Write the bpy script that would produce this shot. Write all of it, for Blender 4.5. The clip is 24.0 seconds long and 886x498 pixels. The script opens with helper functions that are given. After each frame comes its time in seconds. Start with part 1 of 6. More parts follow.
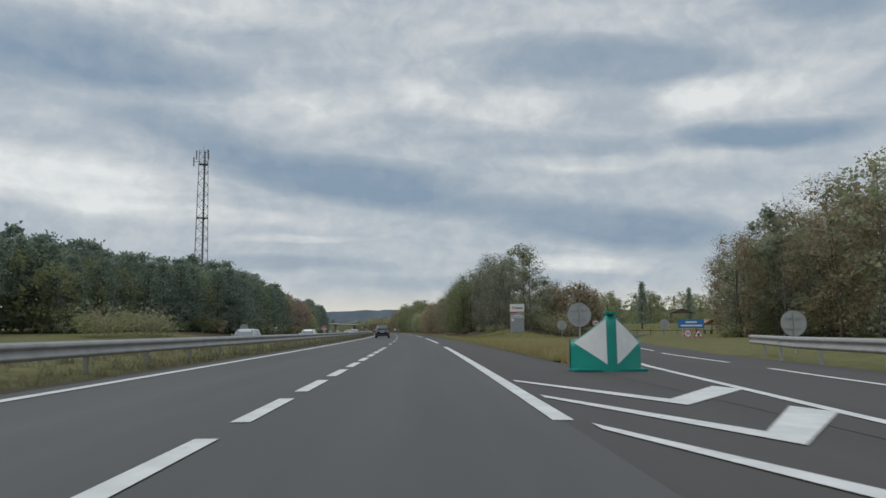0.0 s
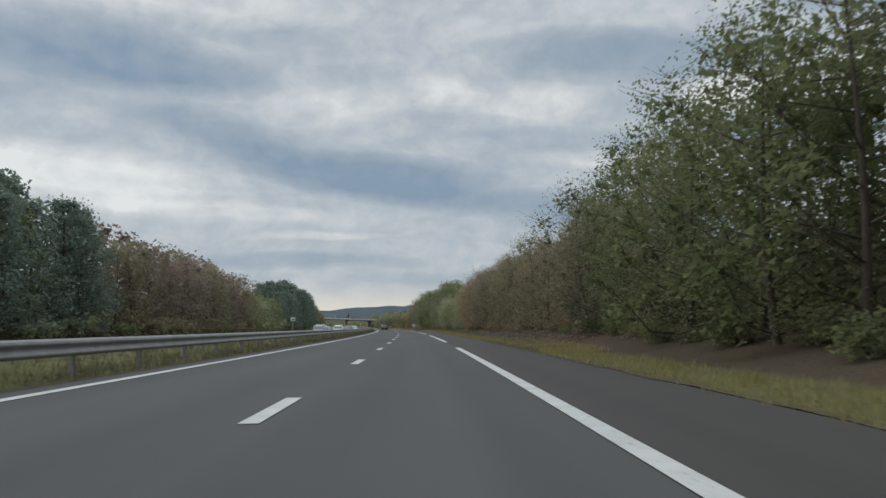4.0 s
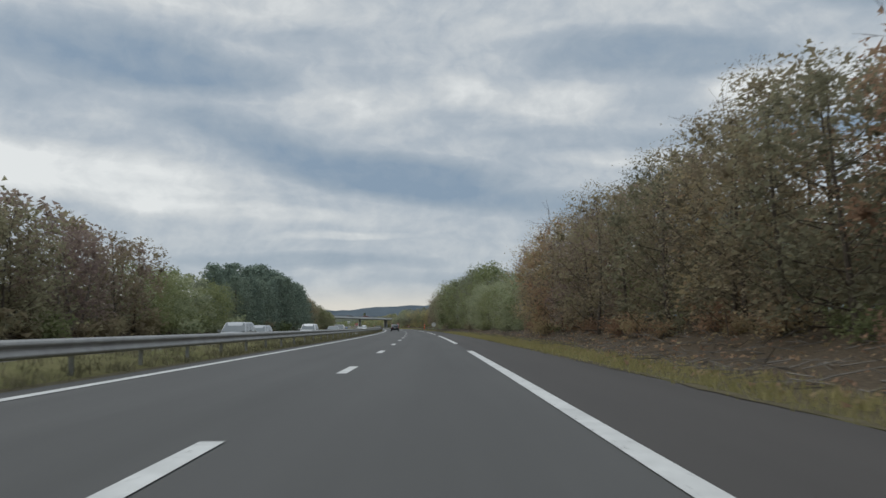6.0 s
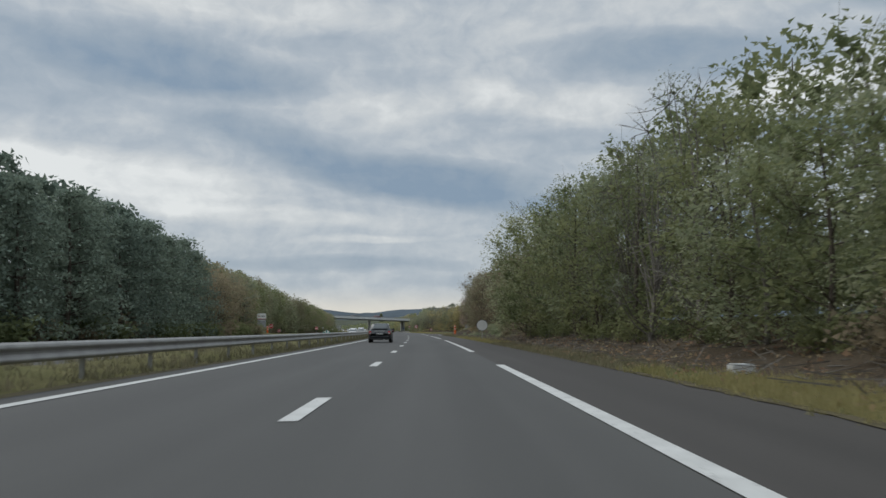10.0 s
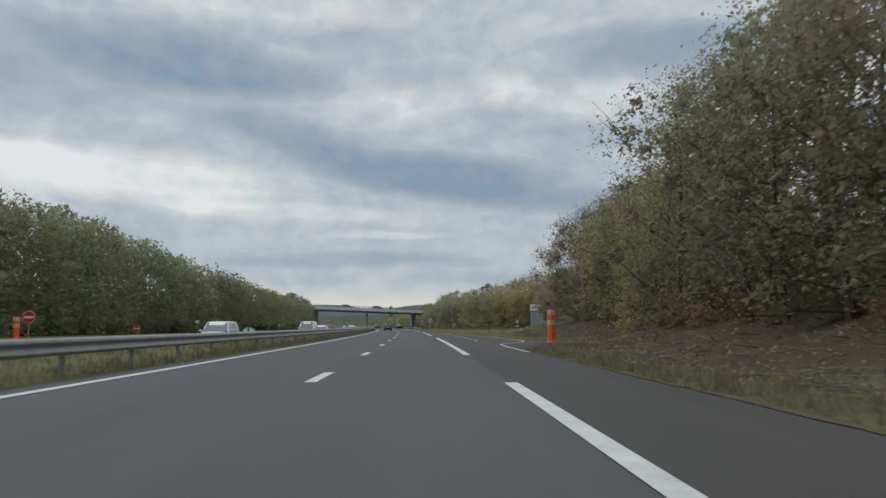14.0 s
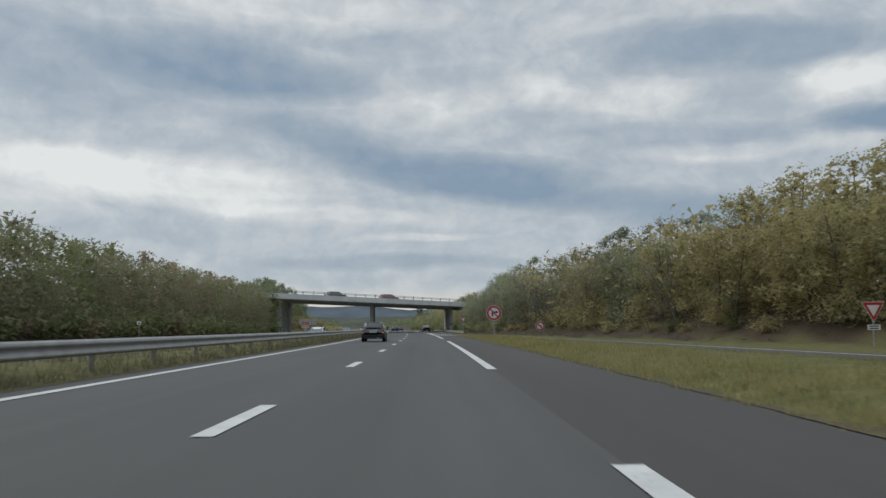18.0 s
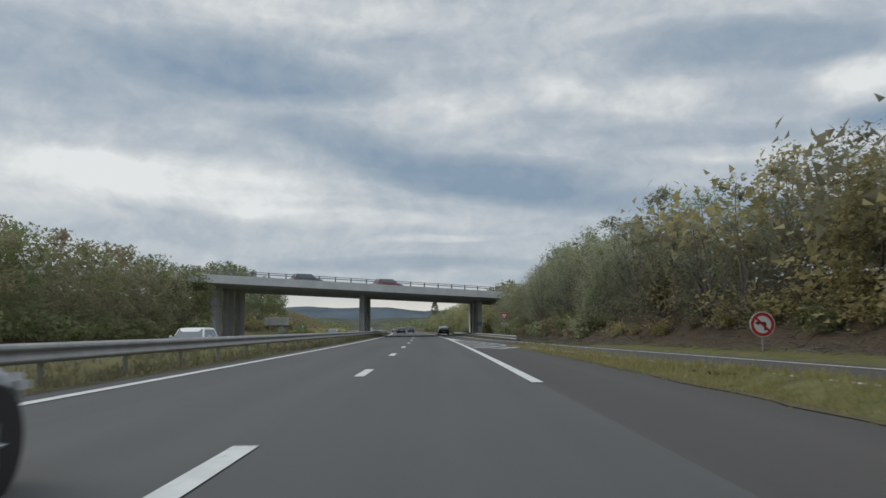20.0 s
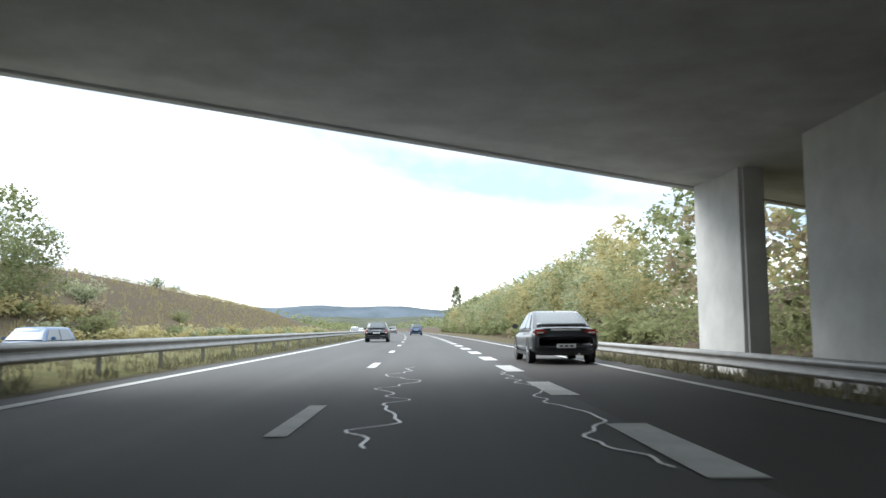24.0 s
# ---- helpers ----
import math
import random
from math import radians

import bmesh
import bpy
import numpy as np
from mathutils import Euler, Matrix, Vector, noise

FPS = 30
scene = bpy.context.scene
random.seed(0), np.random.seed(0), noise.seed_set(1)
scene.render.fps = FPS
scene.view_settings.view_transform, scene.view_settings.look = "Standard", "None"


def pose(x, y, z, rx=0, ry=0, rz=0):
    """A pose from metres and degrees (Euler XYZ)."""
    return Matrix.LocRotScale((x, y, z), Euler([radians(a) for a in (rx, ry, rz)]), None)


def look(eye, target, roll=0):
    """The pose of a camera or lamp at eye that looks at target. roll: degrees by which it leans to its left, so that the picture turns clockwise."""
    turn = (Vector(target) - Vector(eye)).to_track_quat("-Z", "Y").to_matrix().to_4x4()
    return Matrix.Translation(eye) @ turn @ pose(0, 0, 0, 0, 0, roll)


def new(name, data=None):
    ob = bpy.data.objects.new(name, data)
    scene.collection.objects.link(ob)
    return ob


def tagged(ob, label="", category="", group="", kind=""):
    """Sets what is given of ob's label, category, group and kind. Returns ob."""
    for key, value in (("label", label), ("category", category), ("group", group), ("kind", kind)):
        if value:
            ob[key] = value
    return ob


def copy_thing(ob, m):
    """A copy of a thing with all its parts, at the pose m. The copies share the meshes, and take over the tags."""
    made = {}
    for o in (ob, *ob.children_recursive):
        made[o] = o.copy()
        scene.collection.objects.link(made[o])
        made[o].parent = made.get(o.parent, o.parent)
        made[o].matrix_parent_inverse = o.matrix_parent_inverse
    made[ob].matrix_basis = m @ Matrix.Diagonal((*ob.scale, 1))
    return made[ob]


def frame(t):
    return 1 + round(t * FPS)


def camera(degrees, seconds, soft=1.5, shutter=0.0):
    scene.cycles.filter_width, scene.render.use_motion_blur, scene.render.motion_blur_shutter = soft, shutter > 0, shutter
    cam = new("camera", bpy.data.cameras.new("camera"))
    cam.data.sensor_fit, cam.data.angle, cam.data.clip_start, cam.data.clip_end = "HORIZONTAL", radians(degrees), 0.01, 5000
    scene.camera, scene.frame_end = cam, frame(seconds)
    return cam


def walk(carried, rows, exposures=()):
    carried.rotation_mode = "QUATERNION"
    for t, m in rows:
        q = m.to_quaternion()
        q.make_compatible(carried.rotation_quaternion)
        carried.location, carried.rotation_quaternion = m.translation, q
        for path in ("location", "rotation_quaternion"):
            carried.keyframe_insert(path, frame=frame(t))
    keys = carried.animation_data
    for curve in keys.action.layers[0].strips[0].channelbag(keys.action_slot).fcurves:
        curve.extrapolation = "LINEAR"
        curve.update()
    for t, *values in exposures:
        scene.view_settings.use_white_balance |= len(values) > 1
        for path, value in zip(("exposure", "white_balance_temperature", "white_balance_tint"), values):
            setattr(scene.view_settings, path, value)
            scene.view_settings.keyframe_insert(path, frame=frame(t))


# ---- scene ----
# The motorway is laid out along its lane line: s metres along it, x metres to its right.
BEND = 1.0 / 3500.0
BEND_END = 900.0


def heading(s):
    return BEND * min(max(s, 0.0), BEND_END)


def at(s, x=0.0, z=0.0):
    """World place of a point s along the lane line and x to its right."""
    a = heading(s)
    px, py = -(1 - math.cos(a)) / BEND, math.sin(a) / BEND
    extra = s if s < 0 else max(0.0, s - BEND_END)
    px, py = px - extra * math.sin(a), py + extra * math.cos(a)
    return Vector((px + x * math.cos(a), py + x * math.sin(a), z))


def stand(s, x, z=0.0, turn=0.0):
    """Pose on the plan: local y runs along the road, turned to the left by turn degrees."""
    p = at(s, x, z)
    return pose(p.x, p.y, p.z, 0, 0, math.degrees(heading(s)) + turn)


# ---- camera and its drive ----
cam = camera(57.9, 24.0, 1.5, 0.12)
EYE = 0.98
# seconds, s, x, yaw against the road, pitch, roll
DRIVE = (
    (0, -1.15, 1.97, -1.33, 5.79, 0.27),
    (1, 27.23, 1.93, -1.37, 5.62, 0.34),
    (2, 55.53, 1.96, -1.30, 5.61, 0.42),
    (5, 140.14, 1.79, -1.10, 5.50, 0.37),
    (6, 168.28, 1.89, -0.72, 5.52, 0.35),
    (7, 196.39, 1.81, -0.89, 5.72, 0.30),
    (8, 224.48, 1.85, -0.75, 5.68, 0.35),
    (9, 252.53, 1.77, -0.74, 5.66, 0.28),
    (10, 280.54, 1.55, -0.73, 5.76, 0.18),
    (13, 364.26, 1.83, -1.36, 5.67, 0.41),
    (14, 392.05, 2.01, -1.23, 5.47, 0.40),
    (15, 419.79, 2.12, -1.15, 5.81, 0.38),
    (16, 447.50, 2.21, -1.15, 5.64, 0.55),
    (17, 475.17, 2.26, -0.78, 5.70, 0.70),
    (18, 502.86, 2.13, -0.53, 5.60, 0.47),
    (19, 530.58, 1.84, -0.39, 5.65, 0.43),
    (22, 614.50, 1.35, -0.64, 5.77, 0.44),
    (23, 642.97, 1.23, -0.93, 5.78, 0.48),
    (24, 671.83, 1.40, -1.04, 5.69, 0.33),
)
rows = []
for t, s, x, yaw, pitch, roll in DRIVE:
    p = at(s, x, EYE)
    rows.append((t, pose(p.x, p.y, p.z, 90 + pitch, roll, math.degrees(heading(s)) + yaw)))
walk(cam, rows, exposures=((0, 0.0, 6500, 7), (22.4, 0.0, 6500, 7), (23, 0.35, 6500, 7), (23.4, 0.6, 6500, 7), (23.7, 1.05, 6500, 7), (24, 1.65, 6450, 7)))

# ---- world and sun ----
world = bpy.data.worlds.new("overcast_sky")
scene.world = world
world.use_nodes = True
W = world.node_tree
W.nodes.clear()


def wmath(op, a, b=None, clamp=False):
    n = W.nodes.new("ShaderNodeMath")
    n.operation, n.use_clamp = op, clamp
    for i, val in enumerate((a, b)):
        if val is None:
            continue
        if isinstance(val, (int, float)):
            n.inputs[i].default_value = val
        else:
            W.links.new(val, n.inputs[i])
    return n.outputs[0]


co = W.nodes.new("ShaderNodeTexCoord")
sep = W.nodes.new("ShaderNodeSeparateXYZ")
W.links.new(co.outputs["Generated"], sep.inputs[0])
azim = wmath("MULTIPLY", wmath("ARCTAN2", sep.outputs[0], sep.outputs[1]), 57.296)
elev = wmath("MULTIPLY", wmath("ARCSINE", sep.outputs[2]), 57.296)
sky_co = W.nodes.new("ShaderNodeCombineXYZ")
W.links.new(azim, sky_co.inputs[0])
W.links.new(elev, sky_co.inputs[1])
# ragged edges: the angles are shifted by noise before the cloud banks are laid
warp = W.nodes.new("ShaderNodeTexNoise")
warp.inputs["Scale"].default_value, warp.inputs["Detail"].default_value = 0.13, 7.0
warp.inputs["Roughness"].default_value = 0.54
stretch = W.nodes.new("ShaderNodeMapping")
stretch.inputs["Scale"].default_value = (0.55, 1.5, 1.0)
stretch.inputs["Rotation"].default_value = (0, 0, radians(9))
W.links.new(sky_co.outputs[0], stretch.inputs[0])
W.links.new(stretch.outputs[0], warp.inputs["Vector"])
off = W.nodes.new("ShaderNodeVectorMath")
off.operation = "SUBTRACT"
W.links.new(warp.outputs["Color"], off.inputs[0])
off.inputs[1].default_value = (0.5, 0.5, 0.5)
offs = W.nodes.new("ShaderNodeVectorMath")
offs.operation = "MULTIPLY_ADD"
W.links.new(off.outputs[0], offs.inputs[0])
offs.inputs[1].default_value = (8.0, 2.6, 0.0)
W.links.new(sky_co.outputs[0], offs.inputs[2])
bent = offs.outputs[0]
# cloud banks: azimuth, elevation, half width, half height, tilt (degrees), brightness
DARK_BANKS = (
    (-22.8, 18.0, 11.8, 2.4, -4, -0.42), (-16.4, 13.7, 9.5, 1.7, -10, -0.26), (-5.3, 10.5, 13.0, 2.0, -8, -0.50), (13.1, 7.2, 11.5, 1.9, -9, -0.42),
    (13.1, 18.2, 11.5, 2.1, -6, -0.34), (23.8, 13.1, 8.3, 1.2, -2, -0.50), (29.6, 21.6, 6.7, 2.4, 0, -0.35), (8.4, 13.0, 10.7, 1.3, -3, -0.14),
    (-0.4, 16.8, 3.0, 1.6, -10, 0.32), (-7.7, 15.8, 7.1, 1.7, 6, 0.24), (6.0, 15.8, 6.3, 1.6, -6, 0.34), (19.5, 15.8, 5.1, 1.7, 4, 0.42),
    (26.2, 16.4, 6.7, 1.9, 6, 0.26), (12.4, 11.8, 9.5, 0.8, 0, 0.24),
)
LIGHT_BANKS = (
    (-26.4, 10.1, 13.0, 2.4, -4, 0.42), (-36.8, 10.3, 11.8, 3.6, -4, 0.30), (-17.2, 7.8, 12.6, 0.8, -2, 0.22), (-9.2, 6.3, 6.3, 0.4, 1, 0.25),
    (12.0, 4.5, 5.5, 0.8, -4, 0.36), (-20.4, 22.2, 15.0, 1.8, -2, 0.26), (6.0, 21.6, 16.6, 2.0, -2, 0.12), (-10.8, 4.6, 10.3, 0.6, -1, -0.18),
    (-34.8, 17.4, 11.8, 3.2, -6, -0.20), (3.6, 3.4, 11.8, 0.6, 0, -0.12),
)
total = None
for a0, e0, ra, re, tilt, amp in DARK_BANKS + LIGHT_BANKS:
    mp = W.nodes.new("ShaderNodeMapping")
    mp.vector_type = "TEXTURE"
    mp.inputs["Location"].default_value = (a0, e0, 0)
    mp.inputs["Rotation"].default_value = (0, 0, radians(tilt))
    mp.inputs["Scale"].default_value = (ra, re, 1)
    W.links.new(bent, mp.inputs[0])
    gr = W.nodes.new("ShaderNodeTexGradient")
    gr.gradient_type = "SPHERICAL"
    W.links.new(mp.outputs[0], gr.inputs[0])
    term = wmath("MULTIPLY", wmath("MULTIPLY", gr.outputs["Fac"], 1.8, True), 1.15 * amp if amp < 0 else 0.8 * amp)
    total = term if total is None else wmath("ADD", total, term)
wisp = W.nodes.new("ShaderNodeTexNoise")
wisp.inputs["Scale"].default_value, wisp.inputs["Detail"].default_value = 0.32, 8.0
wisp.inputs["Roughness"].default_value, wisp.inputs["Distortion"].default_value = 0.52, 0.35
W.links.new(stretch.outputs[0], wisp.inputs["Vector"])
wisp_v = wmath("MULTIPLY", wmath("SUBTRACT", wisp.outputs["Fac"], 0.5), 0.42)
# thin streaks drawn out along the wind
comb = W.nodes.new("ShaderNodeMapping")
comb.inputs["Scale"].default_value = (0.06, 0.36, 1.0)
comb.inputs["Rotation"].default_value = (0, 0, radians(5))
W.links.new(bent, comb.inputs[0])
streak = W.nodes.new("ShaderNodeTexNoise")
streak.inputs["Scale"].default_value, streak.inputs["Detail"].default_value = 1.0, 9.0
streak.inputs["Roughness"].default_value = 0.5
W.links.new(comb.outputs[0], streak.inputs["Vector"])
streak_v = wmath("MULTIPLY", wmath("SUBTRACT", streak.outputs["Fac"], 0.5), 0.4)
puff = W.nodes.new("ShaderNodeTexNoise")
puff.inputs["Scale"].default_value, puff.inputs["Detail"].default_value = 0.55, 6.0
puff.inputs["Roughness"].default_value = 0.58
W.links.new(bent, puff.inputs["Vector"])
puff_v = wmath("MULTIPLY", wmath("SUBTRACT", puff.outputs["Fac"], 0.5), 0.46)
total = wmath("ADD", wmath("ADD", wmath("ADD", total, wmath("ADD", wisp_v, puff_v)), streak_v), 0.6)
ramp = W.nodes.new("ShaderNodeValToRGB")
els = ramp.color_ramp.elements
els[0].position, els[0].color = 0.0, (0.212, 0.280, 0.372, 1)
els[1].position, els[1].color = 1.0, (0.68, 0.69, 0.70, 1)
for pos, col in ((0.3, (0.292, 0.346, 0.415, 1)), (0.55, (0.380, 0.422, 0.478, 1)), (0.8, (0.53, 0.55, 0.575, 1))):
    e = els.new(pos)
    e.color = col
W.links.new(total, ramp.inputs[0])
# a clear creamy strip low over the horizon, and the blue of the sky above the clouds
low = W.nodes.new("ShaderNodeMapRange")
low.interpolation_type = "SMOOTHSTEP"
low.inputs["From Min"].default_value, low.inputs["From Max"].default_value = 0.9, 3.4
low.inputs["To Min"].default_value, low.inputs["To Max"].default_value = 0.85, 0.0
W.links.new(elev, low.inputs["Value"])
mix_low = W.nodes.new("ShaderNodeMix")
mix_low.data_type = "RGBA"
W.links.new(low.outputs[0], mix_low.inputs[0])
W.links.new(ramp.outputs[0], mix_low.inputs[6])
mix_low.inputs[7].default_value = (0.66, 0.62, 0.56, 1)
clouds = W.nodes.new("ShaderNodeBackground")
W.links.new(mix_low.outputs[2], clouds.inputs[0])
clouds.inputs[1].default_value = 0.86
# overcast sky: brighter towards the zenith
zen = W.nodes.new("ShaderNodeMapRange")
zen.interpolation_type = "SMOOTHSTEP"
zen.inputs["From Min"].default_value, zen.inputs["From Max"].default_value = 24.0, 65.0
zen.inputs["To Min"].default_value, zen.inputs["To Max"].default_value = 1.2, 2.7
W.links.new(elev, zen.inputs["Value"])
W.links.new(zen.outputs[0], clouds.inputs[1])
SUN_EL, SUN_TURN = 42.0, -80.0
sky = W.nodes.new("ShaderNodeTexSky")
sky.sky_type, sky.sun_disc = "NISHITA", False
sky.sun_elevation, sky.sun_rotation = radians(SUN_EL), radians(SUN_TURN)
blue = W.nodes.new("ShaderNodeBackground")
W.links.new(sky.outputs[0], blue.inputs[0])
blue.inputs[1].default_value = 0.05
both = W.nodes.new("ShaderNodeMixShader")
both.inputs[0].default_value = 0.1
W.links.new(clouds.outputs[0], both.inputs[1])
W.links.new(blue.outputs[0], both.inputs[2])
wout = W.nodes.new("ShaderNodeOutputWorld")
W.links.new(both.outputs[0], wout.inputs[0])
lamp = bpy.data.lights.new("sun", "SUN")
lamp.energy, lamp.angle, lamp.color = 1.0, radians(40), (1.0, 0.96, 0.9)
sun = new("sun", lamp)
sun.matrix_world = look((0, 0, 0), (-math.sin(radians(SUN_TURN)) * math.cos(radians(SUN_EL)),
                                    -math.cos(radians(SUN_TURN)) * math.cos(radians(SUN_EL)), -math.sin(radians(SUN_EL))))


# ---- materials ----
def nodes_of(name):
    m = bpy.data.materials.new(name)
    m.use_nodes = True
    t = m.node_tree
    return m, t, t.nodes["Principled BSDF"]


def noise_node(t, scale, detail=4.0, rough=0.55, vec=None):
    n = t.nodes.new("ShaderNodeTexNoise")
    n.inputs["Scale"].default_value, n.inputs["Detail"].default_value = scale, detail
    n.inputs["Roughness"].default_value = rough
    if vec is not None:
        t.links.new(vec, n.inputs["Vector"])
    return n.outputs["Fac"]


def ramp_node(t, fac, stops):
    r = t.nodes.new("ShaderNodeValToRGB")
    e = r.color_ramp.elements
    e[0].position, e[0].color = stops[0][0], (*stops[0][1], 1)
    e[1].position, e[1].color = stops[-1][0], (*stops[-1][1], 1)
    for pos, col in stops[1:-1]:
        e.new(pos).color = (*col, 1)
    t.links.new(fac, r.inputs[0])
    return r.outputs[0]


def mix_node(t, fac, a, b, blend="MIX"):
    n = t.nodes.new("ShaderNodeMix")
    n.data_type, n.blend_type = "RGBA", blend
    for i, val in ((0, fac), (6, a), (7, b)):
        if isinstance(val, (int, float)):
            n.inputs[i].default_value = val
        elif isinstance(val, tuple):
            n.inputs[i].default_value = (*val, 1)
        else:
            t.links.new(val, n.inputs[i])
    return n.outputs[2]


def place_of(t, scale=None):
    """Object coordinates, stretched."""
    c = t.nodes.new("ShaderNodeTexCoord")
    if scale is None:
        return c.outputs["Object"]
    m = t.nodes.new("ShaderNodeMapping")
    m.inputs["Scale"].default_value = scale
    t.links.new(c.outputs["Object"], m.inputs[0])
    return m.outputs[0]


def bump(t, b, height, strength, dist=0.01):
    n = t.nodes.new("ShaderNodeBump")
    n.inputs["Strength"].default_value, n.inputs["Distance"].default_value = strength, dist
    t.links.new(height, n.inputs["Height"])
    t.links.new(n.outputs[0], b.inputs["Normal"])


def plain(name, col, rough=0.6, metal=0.0, vary=0.12, scale=6.0, fine=60.0, relief=0.15, coat=0.0, spec=0.5):
    """A surface of one colour with soft stains and a fine grain."""
    m, t, b = nodes_of(name)
    v = place_of(t)
    dark = tuple(c * (1 - vary) for c in col)
    light = tuple(min(1, c * (1 + vary)) for c in col)
    big = ramp_node(t, noise_node(t, scale, 5, 0.6, v), ((0.3, dark), (0.7, light)))
    grain = noise_node(t, fine, 3, 0.6, v)
    c = mix_node(t, vary, big, ramp_node(t, grain, ((0.2, dark), (0.8, light))))
    t.links.new(c, b.inputs["Base Color"])
    b.inputs["Roughness"].default_value, b.inputs["Metallic"].default_value = rough, metal
    b.inputs["Specular IOR Level"].default_value = spec
    b.inputs["Coat Weight"].default_value = coat
    b.inputs["Coat Roughness"].default_value = 0.05
    if relief:
        bump(t, b, grain, relief, 0.004)
    return m


def asphalt_mat(name, base):
    m, t, b = nodes_of(name)
    uv = t.nodes.new("ShaderNodeUVMap")
    def uvn(sx, sy, detail, rough):
        mp = t.nodes.new("ShaderNodeMapping")
        mp.inputs["Scale"].default_value = (sx, sy, 1)
        t.links.new(uv.outputs[0], mp.inputs[0])
        return noise_node(t, 1.0, detail, rough, mp.outputs[0])
    tracks = uvn(1.1, 0.012, 3, 0.5)
    patches = uvn(0.35, 0.05, 5, 0.6)
    stones = noise_node(t, 55.0, 2, 0.7, place_of(t))
    a = ramp_node(t, tracks, ((0.3, tuple(0.70 * c for c in base)), (0.7, tuple(1.30 * c for c in base))))
    p = ramp_node(t, patches, ((0.35, tuple(0.74 * c for c in base)), (0.65, tuple(1.22 * c for c in base))))
    g = ramp_node(t, stones, ((0.3, tuple(0.6 * c for c in base)), (0.75, tuple(1.45 * c for c in base))))
    c = mix_node(t, 0.5, a, p)
    c = mix_node(t, 0.3, c, g)
    t.links.new(c, b.inputs["Base Color"])
    b.inputs["Roughness"].default_value = 0.78
    b.inputs["Specular IOR Level"].default_value = 0.35
    bump(t, b, stones, 0.5, 0.006)
    return m


def worn_paint():
    """White road paint, rubbed through to the asphalt in small flakes."""
    m, t, b = nodes_of("road_paint")
    v = place_of(t)
    tone = ramp_node(t, noise_node(t, 1.6, 5, 0.65, v), ((0.3, (0.44, 0.44, 0.425)), (0.7, (0.60, 0.60, 0.58))))
    flakes = noise_node(t, 9.0, 6, 0.7, v)
    c = mix_node(t, ramp_node(t, flakes, ((0.30, (1.0,) * 3), (0.40, (0.0,) * 3))), tone, (0.13, 0.13, 0.125))
    t.links.new(c, b.inputs["Base Color"])
    b.inputs["Roughness"].default_value = 0.7
    bump(t, b, flakes, 0.3, 0.003)
    return m


def leaf_mat(name, cols, trans=0.5):
    """Leaves: every leaf and every tree takes its own tone out of cols."""
    m = bpy.data.materials.new(name)
    m.use_nodes = True
    t = m.node_tree
    t.nodes.clear()
    geo = t.nodes.new("ShaderNodeNewGeometry")
    info = t.nodes.new("ShaderNodeObjectInfo")
    n = noise_node(t, 0.5, 3, 0.6, place_of(t))
    mx = t.nodes.new("ShaderNodeMath")
    mx.operation = "MULTIPLY_ADD"
    t.links.new(geo.outputs["Random Per Island"], mx.inputs[0])
    mx.inputs[1].default_value = 0.22
    t.links.new(n, mx.inputs[2])
    m2 = t.nodes.new("ShaderNodeMath")
    m2.operation = "MULTIPLY_ADD"
    t.links.new(info.outputs["Random"], m2.inputs[0])
    m2.inputs[1].default_value = 0.4
    t.links.new(mx.outputs[0], m2.inputs[2])
    lo, hi = 0.35, 1.2
    k = len(cols) - 1
    c = ramp_node(t, m2.outputs[0], tuple((min(1.0, (lo + (hi - lo) * i / k) * 0.8), col) for i, col in enumerate(cols)))
    d = t.nodes.new("ShaderNodeBsdfDiffuse")
    tr = t.nodes.new("ShaderNodeBsdfTranslucent")
    t.links.new(c, d.inputs[0])
    t.links.new(c, tr.inputs[0])
    ms = t.nodes.new("ShaderNodeMixShader")
    ms.inputs[0].default_value = trans
    t.links.new(d.outputs[0], ms.inputs[1])
    t.links.new(tr.outputs[0], ms.inputs[2])
    o = t.nodes.new("ShaderNodeOutputMaterial")
    t.links.new(ms.outputs[0], o.inputs[0])
    return m


